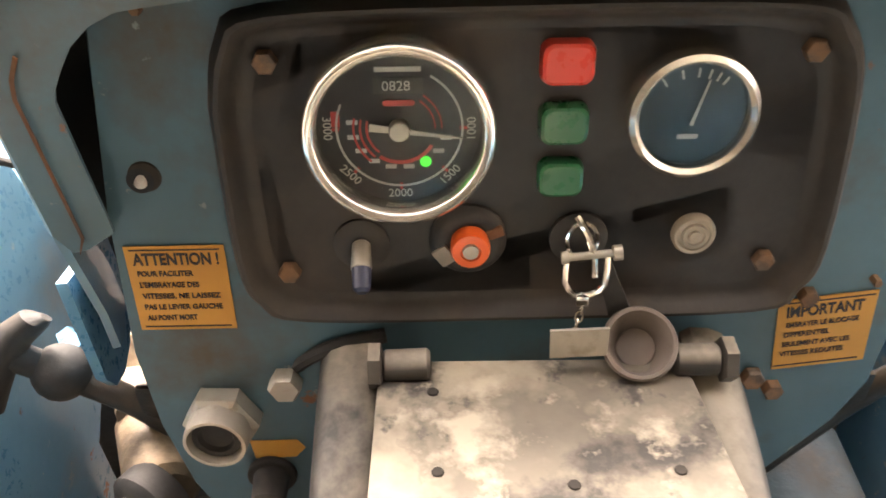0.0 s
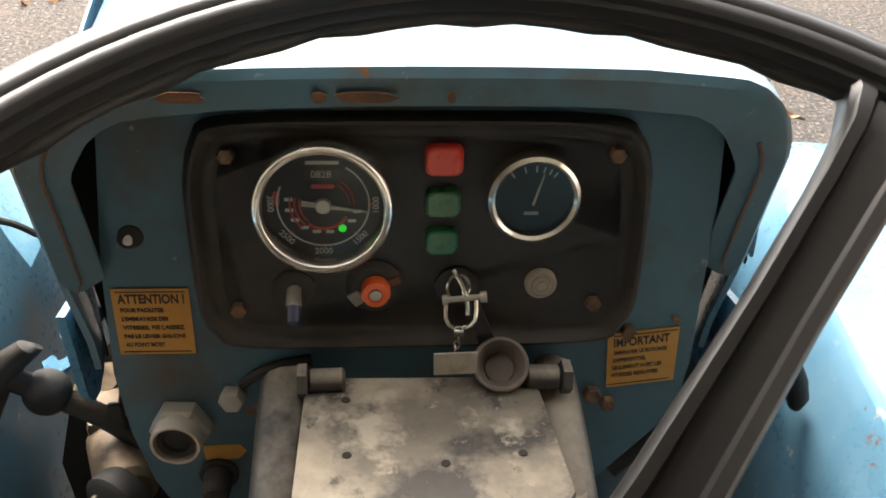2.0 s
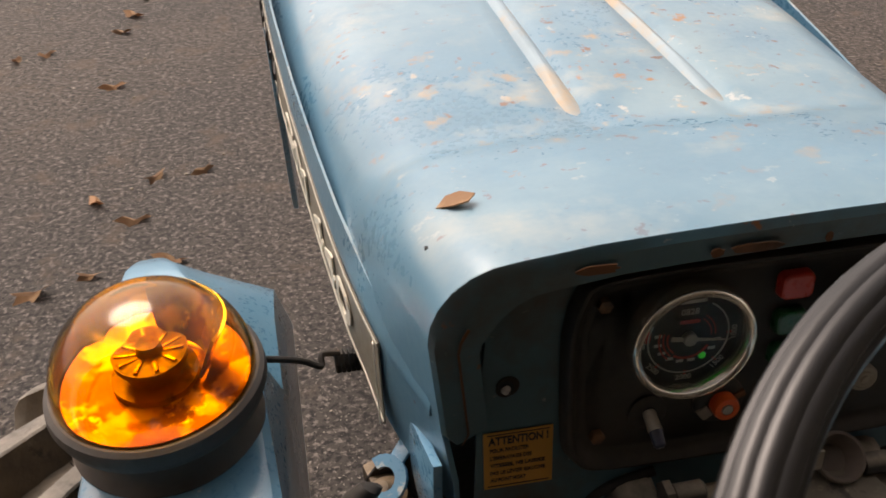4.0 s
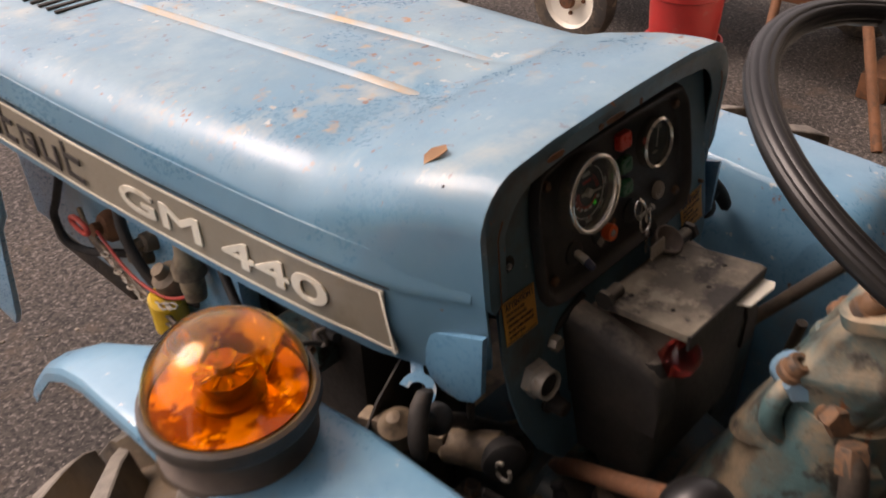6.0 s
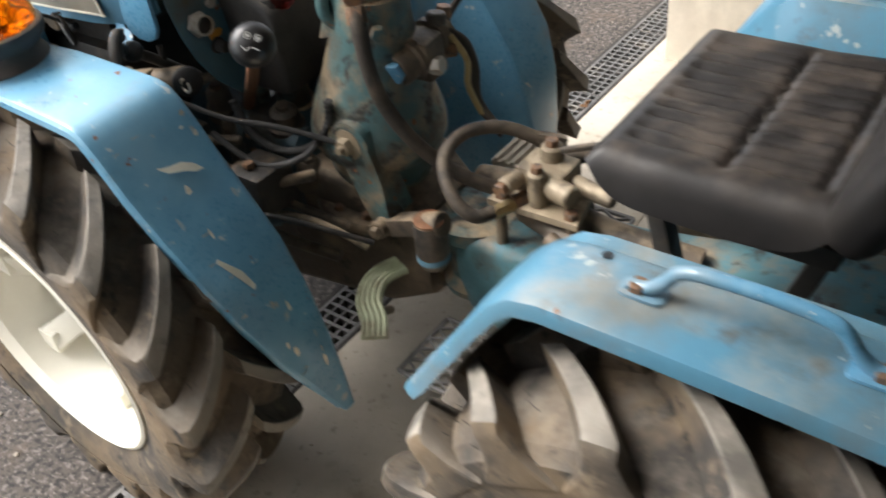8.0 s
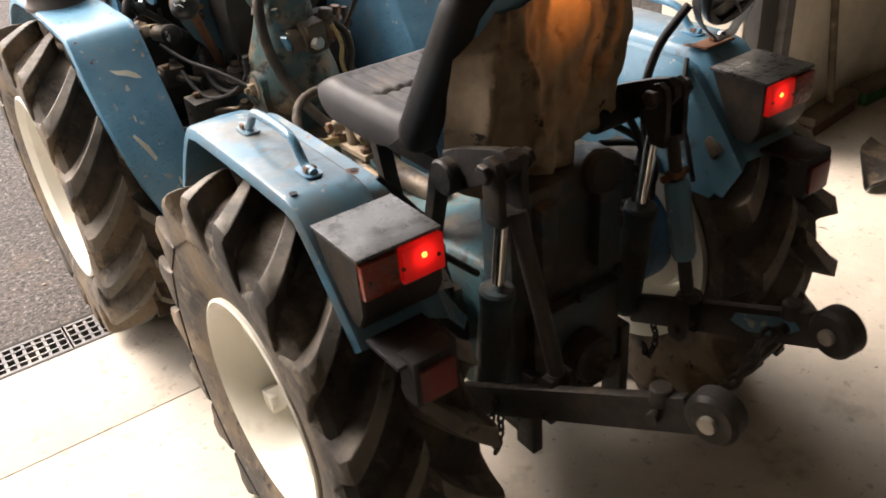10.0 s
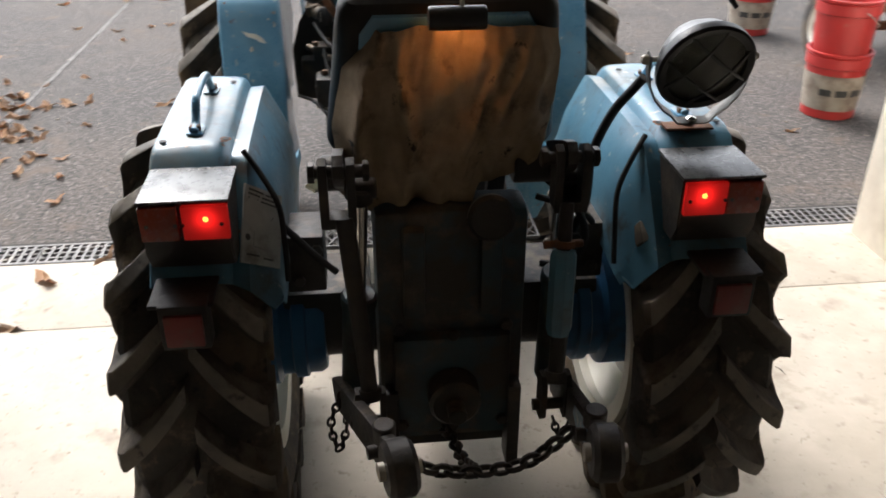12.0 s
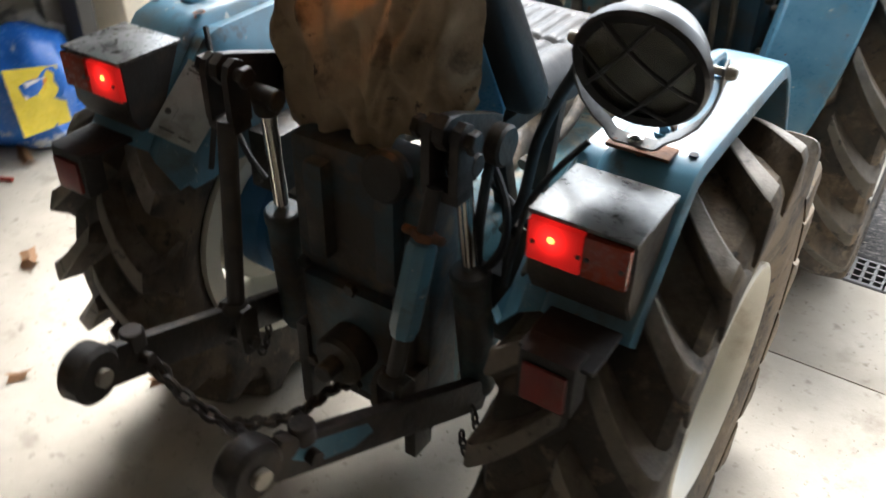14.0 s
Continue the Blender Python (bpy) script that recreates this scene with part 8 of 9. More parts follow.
for sx in (-1, 1):
    top_y = -1.500 if sx < 0 else -1.478
    b = bm_new()
    cyl(b, (sx * 0.13, -1.35, 0.885), (sx * 0.25, -1.35, 0.885), 0.036, None, 20, 0.005)
    out = [(-1.32, 0.865), (-1.325, 0.925), (-1.36, 0.940), (top_y + 0.03, 0.975), (top_y - 0.005, 0.985), (top_y - 0.024, 0.972), (top_y - 0.027, 0.950), (top_y - 0.012, 0.930), (-1.40, 0.875), (-1.36, 0.852)]
    plate(b, [V(sx * 0.204, y, z) for y, z in out], (sx * 0.020, 0, 0), 0.005)
    la = part("lift_arm", b, m_grease, tractor, "oily hitch lift arm")
    b = bm_new()
    cyl(b, (sx * 0.168, top_y, 0.952), (sx * 0.262, top_y, 0.952), 0.012, None, 14)
    for x, d in ((0.170, -1), (0.256, 1)):
        hexhead(b, (sx * x, top_y, 0.952), (sx * d, 0, 0), 0.019, 0.012)
    part("pin", b, m_grease, la)
    # ram that lifts the arm
    b = bm_new()
    r0, r1 = (V(-0.177, -1.447, 0.860), V(-0.189, -1.426, 0.640)) if sx < 0 else (V(0.222, -1.440, 0.860), V(0.226, -1.413, 0.660))
    cyl(b, r0, r1, 0.0145, None, 18)
    rm = part("lift_ram", b, m_chrome, tractor, "bright ram rod in a dark blue cylinder")
    b = bm_new()
    d = (r1 - r0).normalized()
    lathe(b, r1 - d * 0.012, d, [(0.014, 0.0), (0.032, 0.0), (0.037, 0.006), (0.037, 0.028), (0.034, 0.032), (0.034, 0.290), (0.026, 0.310), (0.0, 0.312)], 24)
    part("cylinder", b, m_grime_shade, rm)
    b = bm_new()
    cyl(b, r0 - d * 0.004, r0 - d * 0.040, 0.024, 0.027, 16, 0.004)
    cyl(b, r0 - d * 0.035 - V(0.030, 0, 0), r0 - d * 0.035 + V(0.030, 0, 0), 0.020, None, 16, 0.003)
    part("eye", b, m_grease, rm)
    # link from the clevis down to the lower arm
    p0 = V(sx * 0.214, top_y, 0.952)
    p1 = V(-0.176, -1.586, 0.520) if sx < 0 else V(0.188, -1.588, 0.535)
    d = (p1 - p0).normalized()
    b = bm_new()
    if sx < 0:
        cyl(b, p0 + d * 0.085, p1, 0.0175, 0.0165, 16)
    else:
        cyl(b, p0 + d * 0.085, p1, 0.0135, 0.0150, 14)
    lk2 = part("lift_link", b, m_grease, tractor, "oily lift link with forked ends" if sx < 0 else "adjustable lift link with chipped blue sleeve")
    for x in (0.184, 0.234):
        b = bm_new()
        q0 = V(sx * x, top_y, 0.952)
        plate(b, [q0 + V(0, y, z) for y, z in ((0.022, -0.088), (0.024, 0.0), (0.017, 0.019), (0.0, 0.027), (-0.017, 0.019), (-0.024, 0.0), (-0.024, -0.088))], (sx * 0.016, 0, 0), 0.004)
        part("clevis_plate", b, m_grease, lk2)
    b = bm_new()
    box(b, (min(sx * 0.184, sx * 0.250), top_y - 0.022, 0.846), (max(sx * 0.184, sx * 0.250), top_y + 0.020, 0.868), 0.006)
    part("clevis_bridge", b, m_grease, lk2)
    if sx > 0:
        b = bm_new()
        lathe(b, p0 + d * 0.175, d, [(0.014, 0.0), (0.022, 0.002), (0.026, 0.012), (0.026, 0.155), (0.020, 0.172), (0.014, 0.174)], 8)
        part("sleeve", b, m_blue_dirty_shade, lk2, "chipped blue threaded sleeve")
        b = bm_new()
        cyl(b, p0 + d * 0.165 - V(0.040, 0, 0), p0 + d * 0.165 + V(0.036, 0, 0), 0.008, None, 10, 0.002)
        lathe(b, p0 + d * 0.158, d, [(0.013, 0), (0.021, 0.0), (0.021, 0.013), (0.013, 0.013)], 6)
        part("lock_nut", b, m_rust, lk2)
    b = bm_new()
    lathe(b, p1 - d * 0.012, d, [(0.0, 0.0), (0.020, 0.0), (0.026, 0.010), (0.026, 0.020), (0.0, 0.022)], 16)
    for dx in (-0.030, 0.018):
        plate(b, [p1 + V(dx, y, z) for y, z in ((-0.022, -0.085), (-0.012, -0.097), (0.012, -0.097), (0.022, -0.085), (0.024, -0.01), (0.012, 0.008), (-0.012, 0.008), (-0.024, -0.01))], (0.012, 0, 0), 0.003)
    cyl(b, p1 + V(-0.042, 0, -0.068), p1 + V(0.042, 0, -0.068), 0.012, None, 12)
    part("fork", b, m_grease, lk2)
    # lower arm with ball end
    b = bm_new()
    e0, e1 = V(sx * 0.245, -1.38, 0.37), V(-0.138 if sx < 0 else 0.188, -1.915, 0.632)
    beam(b, e0, e0.lerp(e1, 0.93), 0.024, 0.070, 0.006)
    d = (e1 - e0).normalized()
    side = d.cross(V(0, 0, 1)).normalized()
    cyl(b, e1 - side * 0.024, e1 + side * 0.024, 0.047, None, 28, 0.008)
    low = part("lower_link", b, m_dark if sx < 0 else m_grease, tractor, "dark lower hitch arm with ball end" if sx < 0 else "oily lower hitch arm with chipped blue paint and ball end")
    if sx > 0:
        b = bm_new()
        plate(b, [e0.lerp(e1, t) + side * 0.0122 + V(0, 0, z) for t, z in ((0.60, 0.024), (0.84, 0.024), (0.88, 0.0), (0.80, -0.022), (0.66, -0.018), (0.58, 0.004))], side * 0.0008)
        plate(b, [e0.lerp(e1, t) - side * 0.0122 + V(0, 0, z) for t, z in ((0.60, 0.024), (0.84, 0.024), (0.88, 0.0), (0.80, -0.022), (0.66, -0.018), (0.58, 0.004))], -side * 0.0008)
        part("paint_patch", b, m_blue_dirty_shade, low, "remains of light blue paint")
    b = bm_new()
    bmesh.ops.create_uvsphere(b, u_segments=18, v_segments=12, radius=0.027, matrix=Matrix.Translation(e1))
    cyl(b, e1 - side * 0.034, e1 + side * 0.034, 0.015, None, 16)
    part("ball", b, m_plated, low)
    b = bm_new()
    m1 = e0.lerp(e1, 0.82)
    cyl(b, m1 + V(0, 0, 0.02), m1 + V(0, 0, 0.055), 0.020, None, 14, 0.003)
    cyl(b, m1 - side * 0.03, m1 + side * 0.03, 0.012, None, 12)
    part("pin", b, m_grease, low)
# check chains
chain("check_chain", [(-0.235, -1.47, 0.43), (-0.262, -1.475, 0.36), (-0.25, -1.475, 0.29), (-0.232, -1.47, 0.33), (-0.226, -1.465, 0.38)], 0.012, 0.0032, m_grease, "short oily check chain hanging beside the arm")
chain("check_chain", [(0.235, -1.43, 0.40), (0.262, -1.435, 0.35), (0.272, -1.44, 0.29), (0.248, -1.44, 0.255), (0.232, -1.435, 0.30)], 0.012, 0.0032, m_grease, "short oily check chain hanging beside the arm")
chain("stabiliser_chain", [(-0.145, -1.80, 0.565), (-0.09, -1.80, 0.520), (0.0, -1.79, 0.492), (0.09, -1.80, 0.515), (0.16, -1.80, 0.575)], 0.017, 0.0055, m_grease, "sagging check chain between the lower arms")
chain("drawbar_chain", [(-0.02, -1.465, 0.31), (-0.012, -1.52, 0.345), (0.0, -1.65, 0.39), (0.004, -1.78, 0.485)], 0.016, 0.0055, m_dark, "dark chain from the drawbar to the check chain")
b = bm_new()
box(b, (-0.145, -1.42, 0.235), (0.15, -1.30, 0.262), 0.004)
for x in (-0.13, 0.135):
    box(b, (x - 0.014, -1.47, 0.20), (x + 0.014, -1.41, 0.42), 0.005)
part("drawbar_frame", b, m_dark, tractor)
for x0 in (-1, 1):
    b = bm_new()
    box(b, (min(x0 * 0.16, x0 * 0.36), -1.27, 0.42), (max(x0 * 0.16, x0 * 0.36), -1.08, 0.56), 0.012)
    part("axle_housing", b, m_dark, tractor, "dark rear axle tube")
for sx in (-1, 1):
    b = bm_new()
    box(b, (min(sx * 0.255, sx * 0.335), -1.36, 0.62), (max(sx * 0.255, sx * 0.335), -1.24, 0.75), 0.006)
    br = part("fender_bracket", b, m_grease, tractor, "bolted fender bracket")
    for x, z in ((0.27, 0.72), (0.31, 0.65)):
        b = bm_new()
        hexhead(b, (sx * x, -1.36, z), (0, -1, 0), 0.013, 0.010)
        part("bolt", b, m_grease, br)
for pts, r in (([(0.20, -1.33, 0.85), (0.26, -1.37, 0.80), (0.28, -1.40, 0.74), (0.25, -1.40, 0.68), (0.20, -1.36, 0.66)], 0.008), ([(0.19, -1.32, 0.80), (0.28, -1.36, 0.78), (0.31, -1.34, 0.72), (0.24, -1.32, 0.68)], 0.0075), ([(-0.33, -1.40, 0.80), (-0.27, -1.42, 0.74), (-0.23, -1.42, 0.70)], 0.007), ([(0.22, -1.34, 0.90), (0.235, -1.40, 0.80), (0.23, -1.40, 0.70), (0.22, -1.36, 0.60)], 0.009)):
    b = bm_new()
    tube(b, pts, r, 8, 5)
    part("rear_hose", b, m_rubber, tractor)

# ---------------------------------------------------------------- cloth hung over the backrest
FOLDS = [((-0.62, 0.05), (-0.12, 0.85), 0.016, 0.07), ((-0.85, 0.10), (-0.72, 0.9), 0.014, 0.06), ((0.70, 0.08), (0.30, 0.75), 0.018, 0.07), ((0.45, 0.12), (0.12, 0.70), 0.011, 0.06), ((0.88, 0.15), (0.62, 0.8), 0.015, 0.055), ((-0.30, 0.55), (-0.45, 1.0), 0.012, 0.05), ((0.0, 0.60), (-0.05, 1.0), 0.012, 0.05), ((-0.12, 0.82), (0.30, 0.62), 0.008, 0.05)]
b = bm_new()
rows = []
NU, NV = 73, 60
for j in range(NV):
    t = j / (NV - 1)
    row = []
    for i in range(NU):
        s = i / (NU - 1) * 2 - 1
        hem = np.interp(s, (-1, -0.75, -0.48, -0.33, -0.22, -0.16, 0.0, 0.08, 0.15, 0.24, 0.32, 0.60, 0.88, 1), (0.845, 0.815, 0.802, 0.765, 0.800, 0.815, 0.798, 0.775, 0.764, 0.815, 0.860, 0.876, 0.905, 0.955)) + 0.005 * math.sin(s * 23 + 1)
        ztop = 1.182 - 0.012 * s * s + 0.003 * math.sin(s * 11)
        z = ztop + (hem - ztop) * t
        wide = float(np.interp(t, (0, 0.25, 0.55, 1), (0.178, 0.204, 0.214, 0.206)))
        mid = float(np.interp(t, (0, 0.25, 0.6, 1), (0.020, 0.005, -0.010, -0.010)))
        y = -1.405 + 0.025 * t ** 1.5
        fold = 0.0
        for (s0, t0), (s1, t1), amp, wd in FOLDS:
            k = (t - t0) / (t1 - t0)
            if -0.1 < k < 1.15:
                d = (s - (s0 + (s1 - s0) * k)) / (wd * (0.6 + 0.9 * k))
                fold += 1.5 * amp * math.exp(-d * d) * math.sin(min(1, max(0, (k + 0.1) / 1.25)) * math.pi)
        fold += 0.008 * t * math.sin(s * 19 - 3 * t) + 0.016 * noise.noise(V(s * 3 + 2 * t, t * 4, 2.0)) + 0.009 * noise.noise(V(s * 9 - 3 * t, t * 5, 5.0)) + 0.004 * noise.noise(V(s * 20, t * 14, 8.0))
        fold *= 1 - 0.65 * abs(s) ** 5
        edge = (0.055 if s < 0 else 0.025) * max(0.0, abs(s) - 0.80) / 0.20
        row.append(V(mid + s * wide + 0.004 * noise.noise(V(t * 7, s, 3.0)), y - fold + edge - 0.02 * math.sin(min(1, t * 1.3) * math.pi) * (1 - s * s), z + 0.004 * noise.noise(V(s * 5, t * 5, 7.0))))
    rows.append(row)
sheet(b, rows, 0.003)
solid("draped_cloth", b, m_cloth, (0, -1.41, 0.8), "grimy tan canvas hung over the back of the tractor seat", "cloth", sharp=80)

# ---------------------------------------------------------------- outside: buckets, trailer, hose, leaves


def bucket(name, at, label, paper, tilt=0.0, handle=True):
    x, y, z = at
    b = bm_new()
    o = V(x, y, z)
    a, u, v = frame_of((0, tilt, 1))
    prof = [(0.0, 0.004), (0.125, 0.0), (0.133, 0.004), (0.150, 0.27), (0.158, 0.275), (0.158, 0.325), (0.152, 0.328), (0.155, 0.335), (0.163, 0.338), (0.163, 0.348), (0.154, 0.350), (0.150, 0.335), (0.130, 0.012), (0.0, 0.012)]
    loft(b, [circle(o + a * h, u, v, max(r, 1e-4), 40) for r, h in prof])
    t = thing(name, at, label, "bucket")
    part("body", b, m_redplastic, t)
    if paper:
        b = bm_new()
        rows = [[o + a * h + (u * math.cos(q) + v * math.sin(q)) * (0.1345 + (h - 0.004) * 0.064 + 0.0015) for h in (0.05, 0.14, 0.235)] for q in np.linspace(0.4, 5.2, 30)]
        sheet(b, rows, 0.001)
        lab = part("paper_label", b, m_paper, t, "stained grey-brown paper label")
        for k in range(3):
            b = bm_new()
            q0 = 2.2 + 0.55 * k
            rows = [[o + a * h + (u * math.cos(q) + v * math.sin(q)) * (0.1345 + (h - 0.004) * 0.064 + 0.003) for h in (0.13, 0.165)] for q in np.linspace(q0, q0 + 0.42, 6)]
            sheet(b, rows, 0.001)
            part("print_bar", b, m_track_dark, lab)
    if handle:
        b = bm_new()
        tube(b, [o + a * (0.30 - 0.10 * math.sin(q)) + (u * math.cos(q) - v * 0.9 * math.sin(q)) * 0.168 for q in np.linspace(0, math.pi, 11)], 0.0028, 6, 2)
        hd = part("wire_handle", b, m_plated, t)
        b = bm_new()
        q0, q1 = 1.35, 1.8
        tube(b, [o + a * (0.30 - 0.10 * math.sin(q)) + (u * math.cos(q) - v * 0.9 * math.sin(q)) * 0.168 for q in np.linspace(q0, q1, 5)], 0.008, 8, 2)
        part("grip", b, m_white, hd)
    return t


bucket("bucket", (2.34, 1.21, 0.0), "faded red plastic bucket with a stained paper label", True, 0.0, False)
bucket("bucket", (2.34, 1.21, 0.262), "red plastic bucket nested in another bucket, with a wire handle", False, 0.02, True)
bucket("bucket", (2.62, 2.86, 0.0), "dull red bucket beside a trailer wheel", True, 0.0, True)

trailer = thing("trailer", (3.1, 1.6, 0), "rusty small trailer with a pale spoked wheel", "trailer")
for y in (2.05, 0.95):
    b = bm_new()
    c = V(2.74 if y > 1.5 else 3.75, y, 0.235)
    a, u, v = frame_of((1, 0, 0))
    prof = [(0.15, -0.05), (0.20, -0.055), (0.228, -0.045), (0.236, -0.02), (0.236, 0.02), (0.228, 0.045), (0.20, 0.055), (0.15, 0.05), (0.15, -0.05)]
    loft(b, [circle(c + a * h, u, v, r, 40) for r, h in prof], caps=False)
    tw = part("wheel", b, m_tyre, trailer, "small tyre on a rusty pale rim")
    b = bm_new()
    lathe(b, c, (-1, 0, 0), [(0.0, -0.03), (0.16, -0.03), (0.165, 0.045), (0.15, 0.05), (0.135, 0.03), (0.06, 0.015), (0.045, 0.05), (0.0, 0.055)], 36)
    part("rim", b, m_rim, tw)
    b = bm_new()
    lathe(b, c, (-1, 0, 0), [(0.045, 0.045), (0.04, 0.075), (0.0, 0.078)], 20)
    for k in range(4):
        hexhead(b, c + V(-0.02, 0.075 * math.cos(k * 1.571), 0.075 * math.sin(k * 1.571)), (-1, 0, 0), 0.011, 0.012)
    part("hub", b, m_rust, tw)
b = bm_new()
for p0, p1, w, h in (((2.85, 2.05, 0.235), (3.8, 2.05, 0.235), 0.05, 0.05), ((2.95, 2.7, 0.42), (2.95, 0.7, 0.42), 0.06, 0.08), ((3.7, 2.7, 0.42), (3.7, 0.7, 0.42), 0.06, 0.08), ((2.95, 0.75, 0.42), (3.7, 0.75, 0.42), 0.06, 0.08), ((2.95, 2.65, 0.42), (3.7, 2.65, 0.42), 0.06, 0.08), ((2.95, 1.7, 0.42), (3.7, 1.7, 0.42), 0.06, 0.08), ((3.6, 0.95, 0.235), (3.6, 0.95, 0.42), 0.05, 0.05)):
    beam(b, p0, p1, w, h, 0.006)
part("frame", b, m_rust, trailer, "rusty steel frame")
for k in range(7):
    b = bm_new()
    y = 0.72 + 0.285 * k
    box(b, (2.90, y, 0.462), (3.78, y + 0.27, 0.49), 0.006)
    part("board", b, m_wood, trailer)
for p0, p1 in (((2.55, 0.40, 0.0), (2.98, 0.78, 0.62)), ((2.62, 0.98, 0.0), (2.98, 1.10, 0.45))):
    b = bm_new()
    cyl(b, p0, p1, 0.022, None, 14, 0.003)
    part("prop", b, m_rust, trailer, "rusty prop leg")
wp = thing("wood_pile", (3.2, 0.35, 0), "rough beams and offcuts stacked beside a wall", "wood pile")
for lo, hi, m in (((2.95, 0.30, 0.0), (3.9, 0.50, 0.10), m_wood), ((3.05, 0.32, 0.10), (3.85, 0.47, 0.22), m_wood), ((3.0, 0.53, 0.0), (3.8, 0.66, 0.12), m_rust), ((3.3, 0.34, 0.22), (3.8, 0.52, 0.42), m_paper)):
    b = bm_new()
    box(b, lo, hi, 0.01, Matrix.Rotation(0.08 * (lo[0] - 3.1) * 4, 4, "Z"))
    part("beam", b, m, wp)

# hose coil
hose = thing("hose_coil", (-2.60, 1.24, 0), "coiled yellow-green garden hose on the asphalt", "hose")
for k in range(11):
    b = bm_new()
    R = 0.30 + 0.028 * k - 0.012 * (k % 3)
    z = 0.018 + 0.022 * (k % 4)
    ph = k * 1.3
    pts = [V(-2.60 + 0.05 * math.sin(k * 1.7), 1.24 + 0.03 * math.cos(k * 2), z) + V(R * math.cos(q), R * 0.86 * math.sin(q), 0.012 * math.sin(3 * q + ph)) for q in np.linspace(0, 2 * math.pi, 22)]
    tube(b, pts, 0.0145, 8, 3)
    part("loop", b, m_hose_orange if k % 4 == 2 else m_hose, hose)
b = bm_new()
tube(b, [(-2.25, 1.45, 0.02), (-2.30, 1.8, 0.02), (-2.5, 2.2, 0.02), (-2.7, 2.7, 0.02), (-2.75, 3.4, 0.02)], 0.0145, 8, 5)
part("tail", b, m_hose, hose)
b = bm_new()
lathe(b, (-2.48, 0.60, 0.0), (0, 0, 1), [(0.0, 0), (0.07, 0.0), (0.09, 0.10), (0.085, 0.14), (0.06, 0.16), (0.0, 0.16)], 20)
rp = solid("red_pot", b, m_redplastic, (-2.48, 0.60, 0), "small red plastic pot beside the garage jamb", "pot")


def leaf_mesh():
    b = bm_new()
    n = 12
    ring = []
    for k in range(n):
        a = 2 * math.pi * k / n
        r = 0.030 * (1 + 0.28 * math.cos(5 * a)) * (1.25 if abs(math.cos(a)) > 0.8 else 0.9)
        ring.append(b.verts.new((r * math.cos(a), r * math.sin(a) * 0.75, 0.006 + 0.010 * math.cos(2 * a + 0.7))))
    mid = b.verts.new((0, 0, 0.003))
    for k in range(n):
        b.faces.new((mid, ring[k], ring[(k + 1) % n]))
    bmesh.ops.solidify(b, geom=b.faces[:], thickness=0.0012)
    b.transform(Matrix.Translation((-1.32, -0.48, 0.004)))
    return b


leaf0 = solid("leaf", leaf_mesh(), m_leaf, (-1.32, -0.48, 0.004), "dry curled brown leaf on the floor", "leaf", "fallen leaves")
leaf0.location = V(-1.32, -0.48, 0.005) * U
rng = random.Random(4)
spots = [(-1.774, 1.268), (-1.705, 0.949), (-0.93, -1.675), (-1.0, -1.72), (1.29, -0.018), (-0.80, -1.60), (-1.35, -1.35), (-1.9, -0.98), (-1.65, 0.30), (-1.5, 0.75), (-1.95, 2.1), (-1.3, -0.18), (-1.12, -0.02), (-1.707, 3.05), (1.5, 0.9), (-0.62, -1.48), (-1.45, -0.9), (2.02, 0.95), (1.6, 2.4), (-0.9, 2.3), (-1.2, 1.7)]
for k in range(170):
    a, r = rng.uniform(-2.2, 1.4), abs(rng.gauss(0.62, 0.16))
    spots.append((-2.52 + r * 1.05 * math.cos(a), 1.22 + r * math.sin(a)))
for k in range(60):
    spots.append((rng.uniform(-3.5, -0.7), rng.uniform(0.3, 6.0)))
for x, y in spots:
    inside = y < DRAIN0
    lf = copy_thing(leaf0, pose(x * U, y * U, (0.005 if inside else 0.001) + 0.004 * rng.random(), rng.uniform(-14, 14), rng.uniform(-14, 14), rng.uniform(0, 360)))
    s = rng.uniform(0.8, 1.6)
    lf.scale = (s, s * rng.uniform(0.7, 1.0), s)
    if not inside:
        lf["label"] = "dry curled brown leaf on the asphalt"

b = bm_new()
for k in range(420):
    x, y = rng.uniform(-3, 3), rng.uniform(0.15, 6.5)
    s = rng.uniform(0.003, 0.008)
    bmesh.ops.create_icosphere(b, subdivisions=1, radius=s, matrix=Matrix.Translation((x, y, s * 0.4)) @ Matrix.Diagonal((1, rng.uniform(0.6, 1), 0.6, 1)))
solid("grit", b, m_paper, (0, 1, 0), "loose pale grit scattered over the asphalt", "grit", kind="stuff")
b = bm_new()
rows = [[V(-1.98 + 0.0 + 0.1 * (y - 0.9) / 2 * 0.4 - w + 0.01 * noise.noise(V(y * 5, 0, 0)), y, 0.003) for w in (0.012, -0.012)] for y in np.linspace(0.2, 6.5, 60)]
sheet(b, rows, 0.001)
solid("painted_line", b, surface("worn_white_line", (0.17, 0.16, 0.15), [((0.08, 0.075, 0.07), 25, 0.45, 0.6)], 0.85, fine=150, bump=0.3), (-1.98, 1, 0), "faint worn white line on the asphalt", "line", kind="structure")

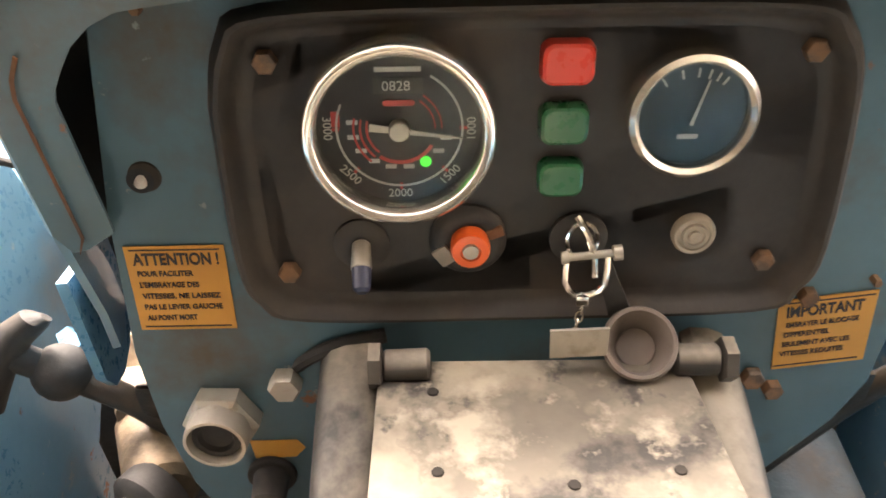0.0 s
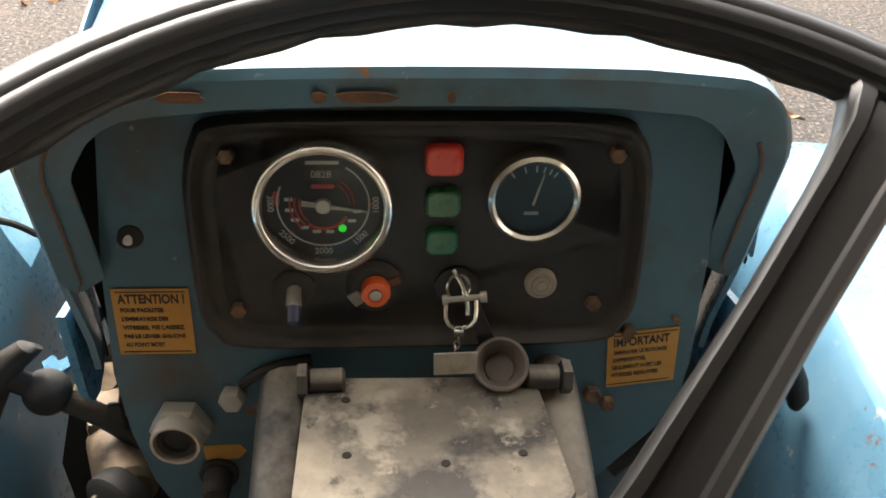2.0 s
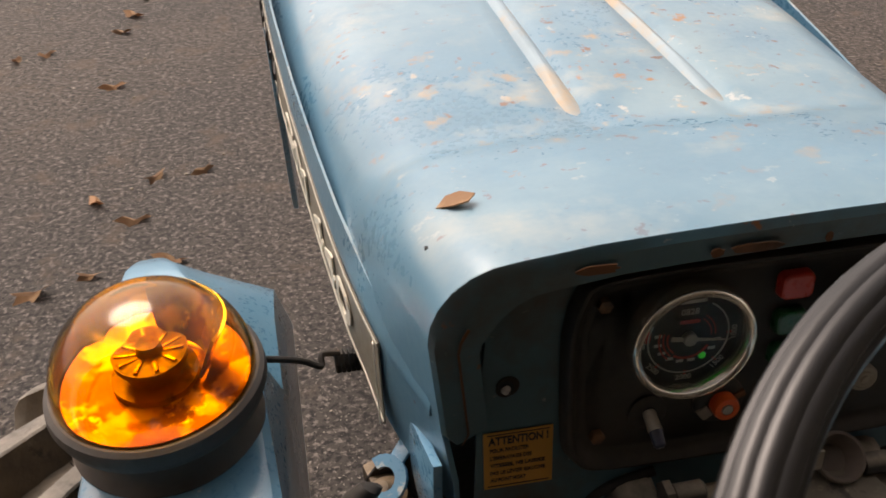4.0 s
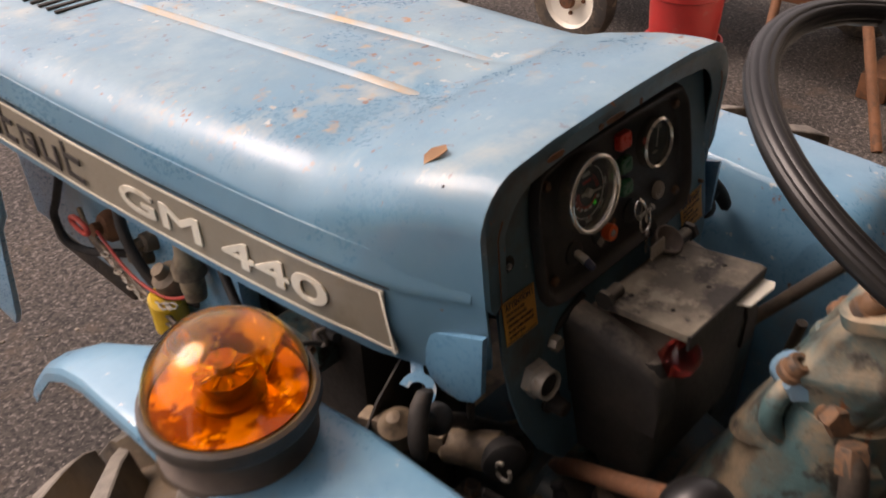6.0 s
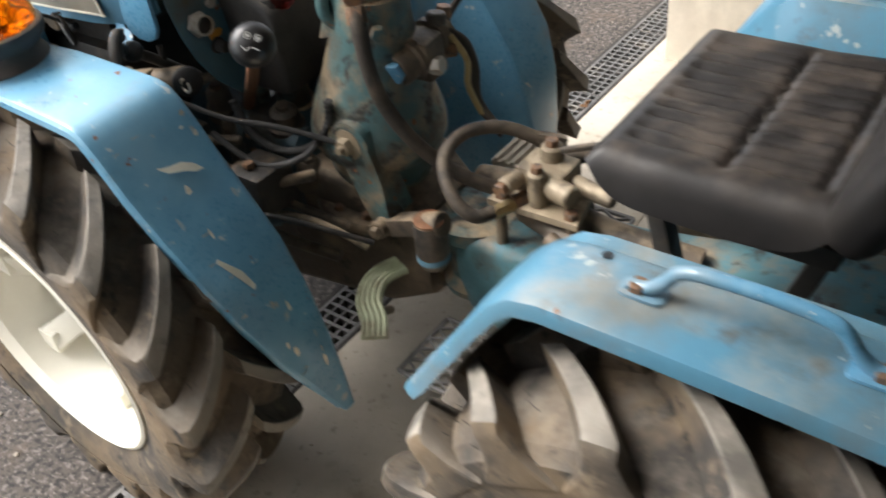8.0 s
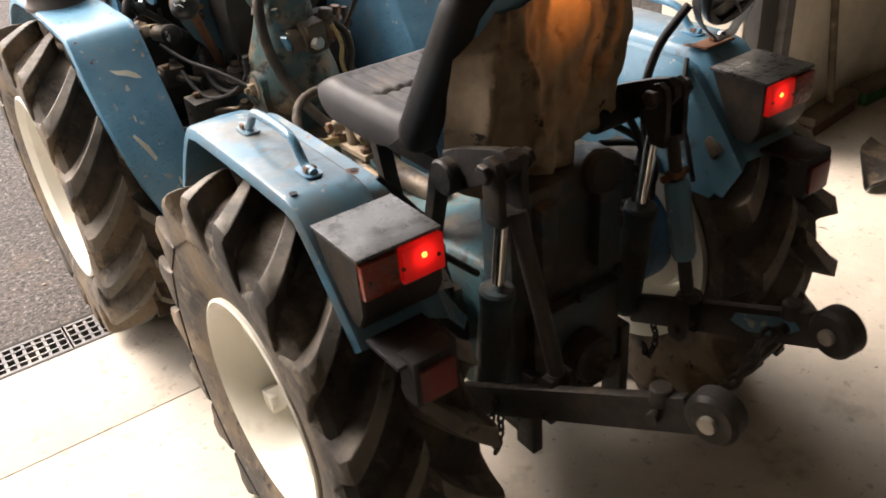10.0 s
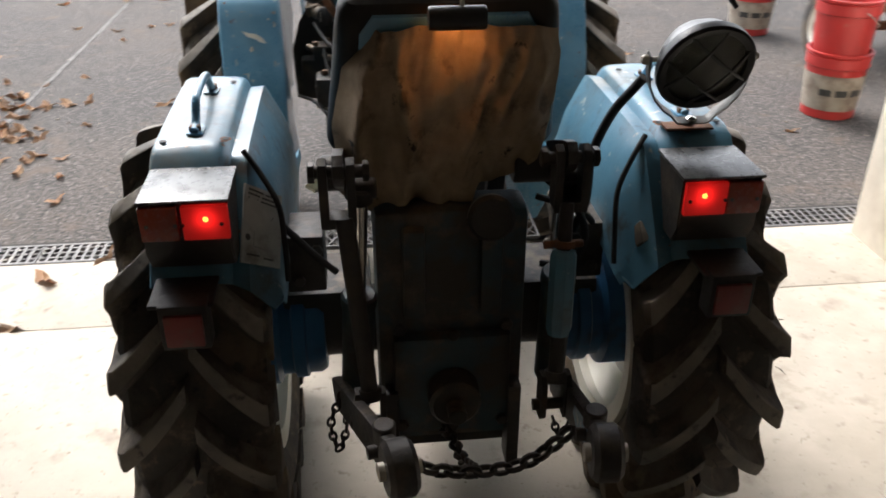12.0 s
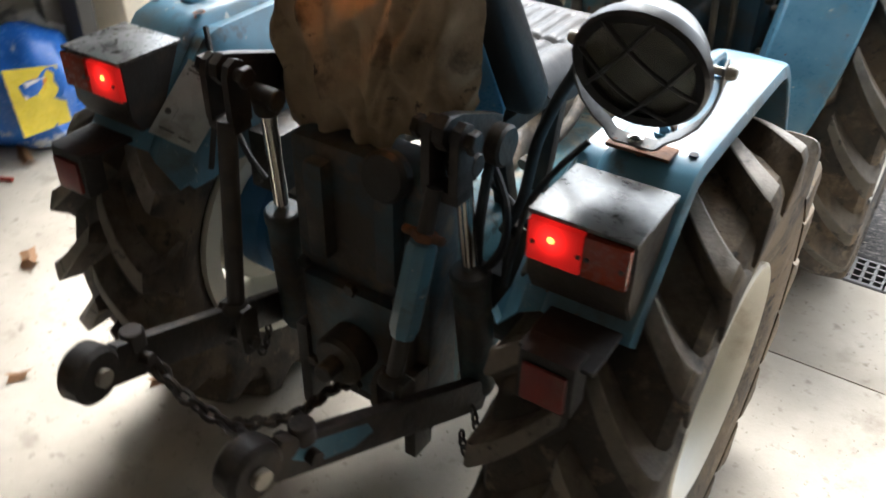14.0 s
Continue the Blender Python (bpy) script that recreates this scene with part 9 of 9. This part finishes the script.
# ---------------------------------------------------------------- inside the garage
broom = thing("broom", (2.25, -0.62, 0), "wooden push broom leaning on the garage wall", "broom")
b = bm_new()
box(b, (2.02, -0.70, 0.055), (2.42, -0.615, 0.095), 0.012, Matrix.Rotation(0.12, 4, "Z"))
part("head", b, m_wood, broom)
b = bm_new()
for k in range(46):
    x = 2.03 + 0.0083 * k
    y = -0.66 + (x - 2.22) * 0.12
    for j in (-0.028, -0.009, 0.009, 0.028):
        box(b, (x - 0.0035, y + j - 0.006, 0.003), (x + 0.0035, y + j + 0.006, 0.058), 0)
part("bristles", b, m_bristle, broom)
b = bm_new()
cyl(b, (2.22, -0.66, 0.09), (2.13, -0.548, 1.45), 0.016, None, 14)
part("handle", b, m_wood, broom)
brush = thing("floor_brush", (2.62, -0.62, 0), "green-bristled floor brush lying by the wall", "brush")
b = bm_new()
box(b, (2.46, -0.69, 0.06), (2.82, -0.60, 0.095), 0.012)
part("head", b, m_wood, brush)
b = bm_new()
for k in range(42):
    x = 2.47 + 0.0083 * k
    for j in (-0.03, -0.01, 0.01, 0.03):
        box(b, (x - 0.0035, -0.645 + j - 0.006, 0.003), (x + 0.0035, -0.645 + j + 0.006, 0.062), 0)
part("bristles", b, m_bristle_green, brush)
b = bm_new()
cyl(b, (2.72, -0.64, 0.09), (2.78, -0.549, 1.35), 0.015, None, 14)
part("handle", b, m_wood, brush)
sh = thing("shovel", (2.0, -1.1, 0), "dark steel shovel lying on the floor", "shovel")
b = bm_new()
rows = []
for t in np.linspace(0, 1, 8):
    w = 0.02 + 0.12 * min(1, t * 1.5)
    rows.append([V(1.77 + 0.30 * t, -1.115 + w * s * 0.9 + 0.05 * t, 0.012 + 0.03 * t + 0.03 * s * s) for s in np.linspace(-1, 1, 7)])
sheet(b, rows, 0.004)
part("blade", b, m_dark, sh)
b = bm_new()
cyl(b, (2.05, -1.065, 0.05), (3.2, -0.85, 0.035), 0.018, None, 14)
part("handle", b, m_wood, sh)

# plastic sack with printing, on the other side
sack = thing("plastic_sack", (-2.1, -0.85, 0), "crumpled blue and white printed plastic sack on the floor", "sack")


def lump(c, r, seed, squash=(1, 1, 0.7)):
    b = bm_new()
    bmesh.ops.create_icosphere(b, subdivisions=4, radius=1.0)
    for v in b.verts:
        p = v.co.copy()
        k = 1 + 0.22 * noise.noise(p * 1.7 + V(seed, 0, 0)) + 0.07 * noise.noise(p * 5 + V(0, seed, 0))
        v.co = V(*c) + V(p.x * squash[0], p.y * squash[1], p.z * squash[2]) * r * k
        v.co.z = max(v.co.z, 0.004)
    return b


part("bag", lump((-2.12, -0.82, 0.17), 0.27, 3.0, (1.0, 0.85, 0.85)), m_bag, sack, "blue printed film")
part("film", lump((-2.30, -0.60, 0.20), 0.26, 9.0, (1.0, 0.8, 0.9)), m_bag_clear, sack, "loose clear film")
b = bm_new()
plate(b, [V(-1.868, -0.98, 0.10), V(-1.85, -0.80, 0.10), V(-1.89, -0.78, 0.30), V(-1.93, -0.96, 0.33)], (0.006, -0.002, 0.002))
yl = part("yellow_print", b, m_yellow, sack, "yellow printed patch")
for k in range(4):
    b = bm_new()
    box(b, (-1.905, -0.95 + 0.012 * k, 0.14 + 0.04 * k), (-1.885 + 0.0, -0.83, 0.155 + 0.04 * k), 0)
    part("print_bar", b, m_white, sack)
b = bm_new()
tube(b, [(-1.80, -1.10, 0.012), (-1.95, -1.16, 0.012), (-2.2, -1.2, 0.012), (-2.5, -1.05, 0.02), (-2.6, -0.7, 0.2), (-2.55, -0.6, 0.45), (-2.45, -0.58, 0.52), (-2.35, -0.6, 0.40)], 0.0075, 8, 6)
solid("cable", b, m_cable, (-2.2, -1.1, 0), "orange-red extension cable trailing over the floor", "cable")
b = bm_new()
for lo, hi in (((-3.3, -0.95, 0.0), (-2.55, -0.58, 0.62)), ((-3.2, -0.9, 0.62), (-2.65, -0.62, 0.95))):
    box(b, lo, hi, 0.02)
solid("storage_crate", b, m_wood, (-2.9, -0.75, 0), "dark stacked wooden crates in the corner", "crate")
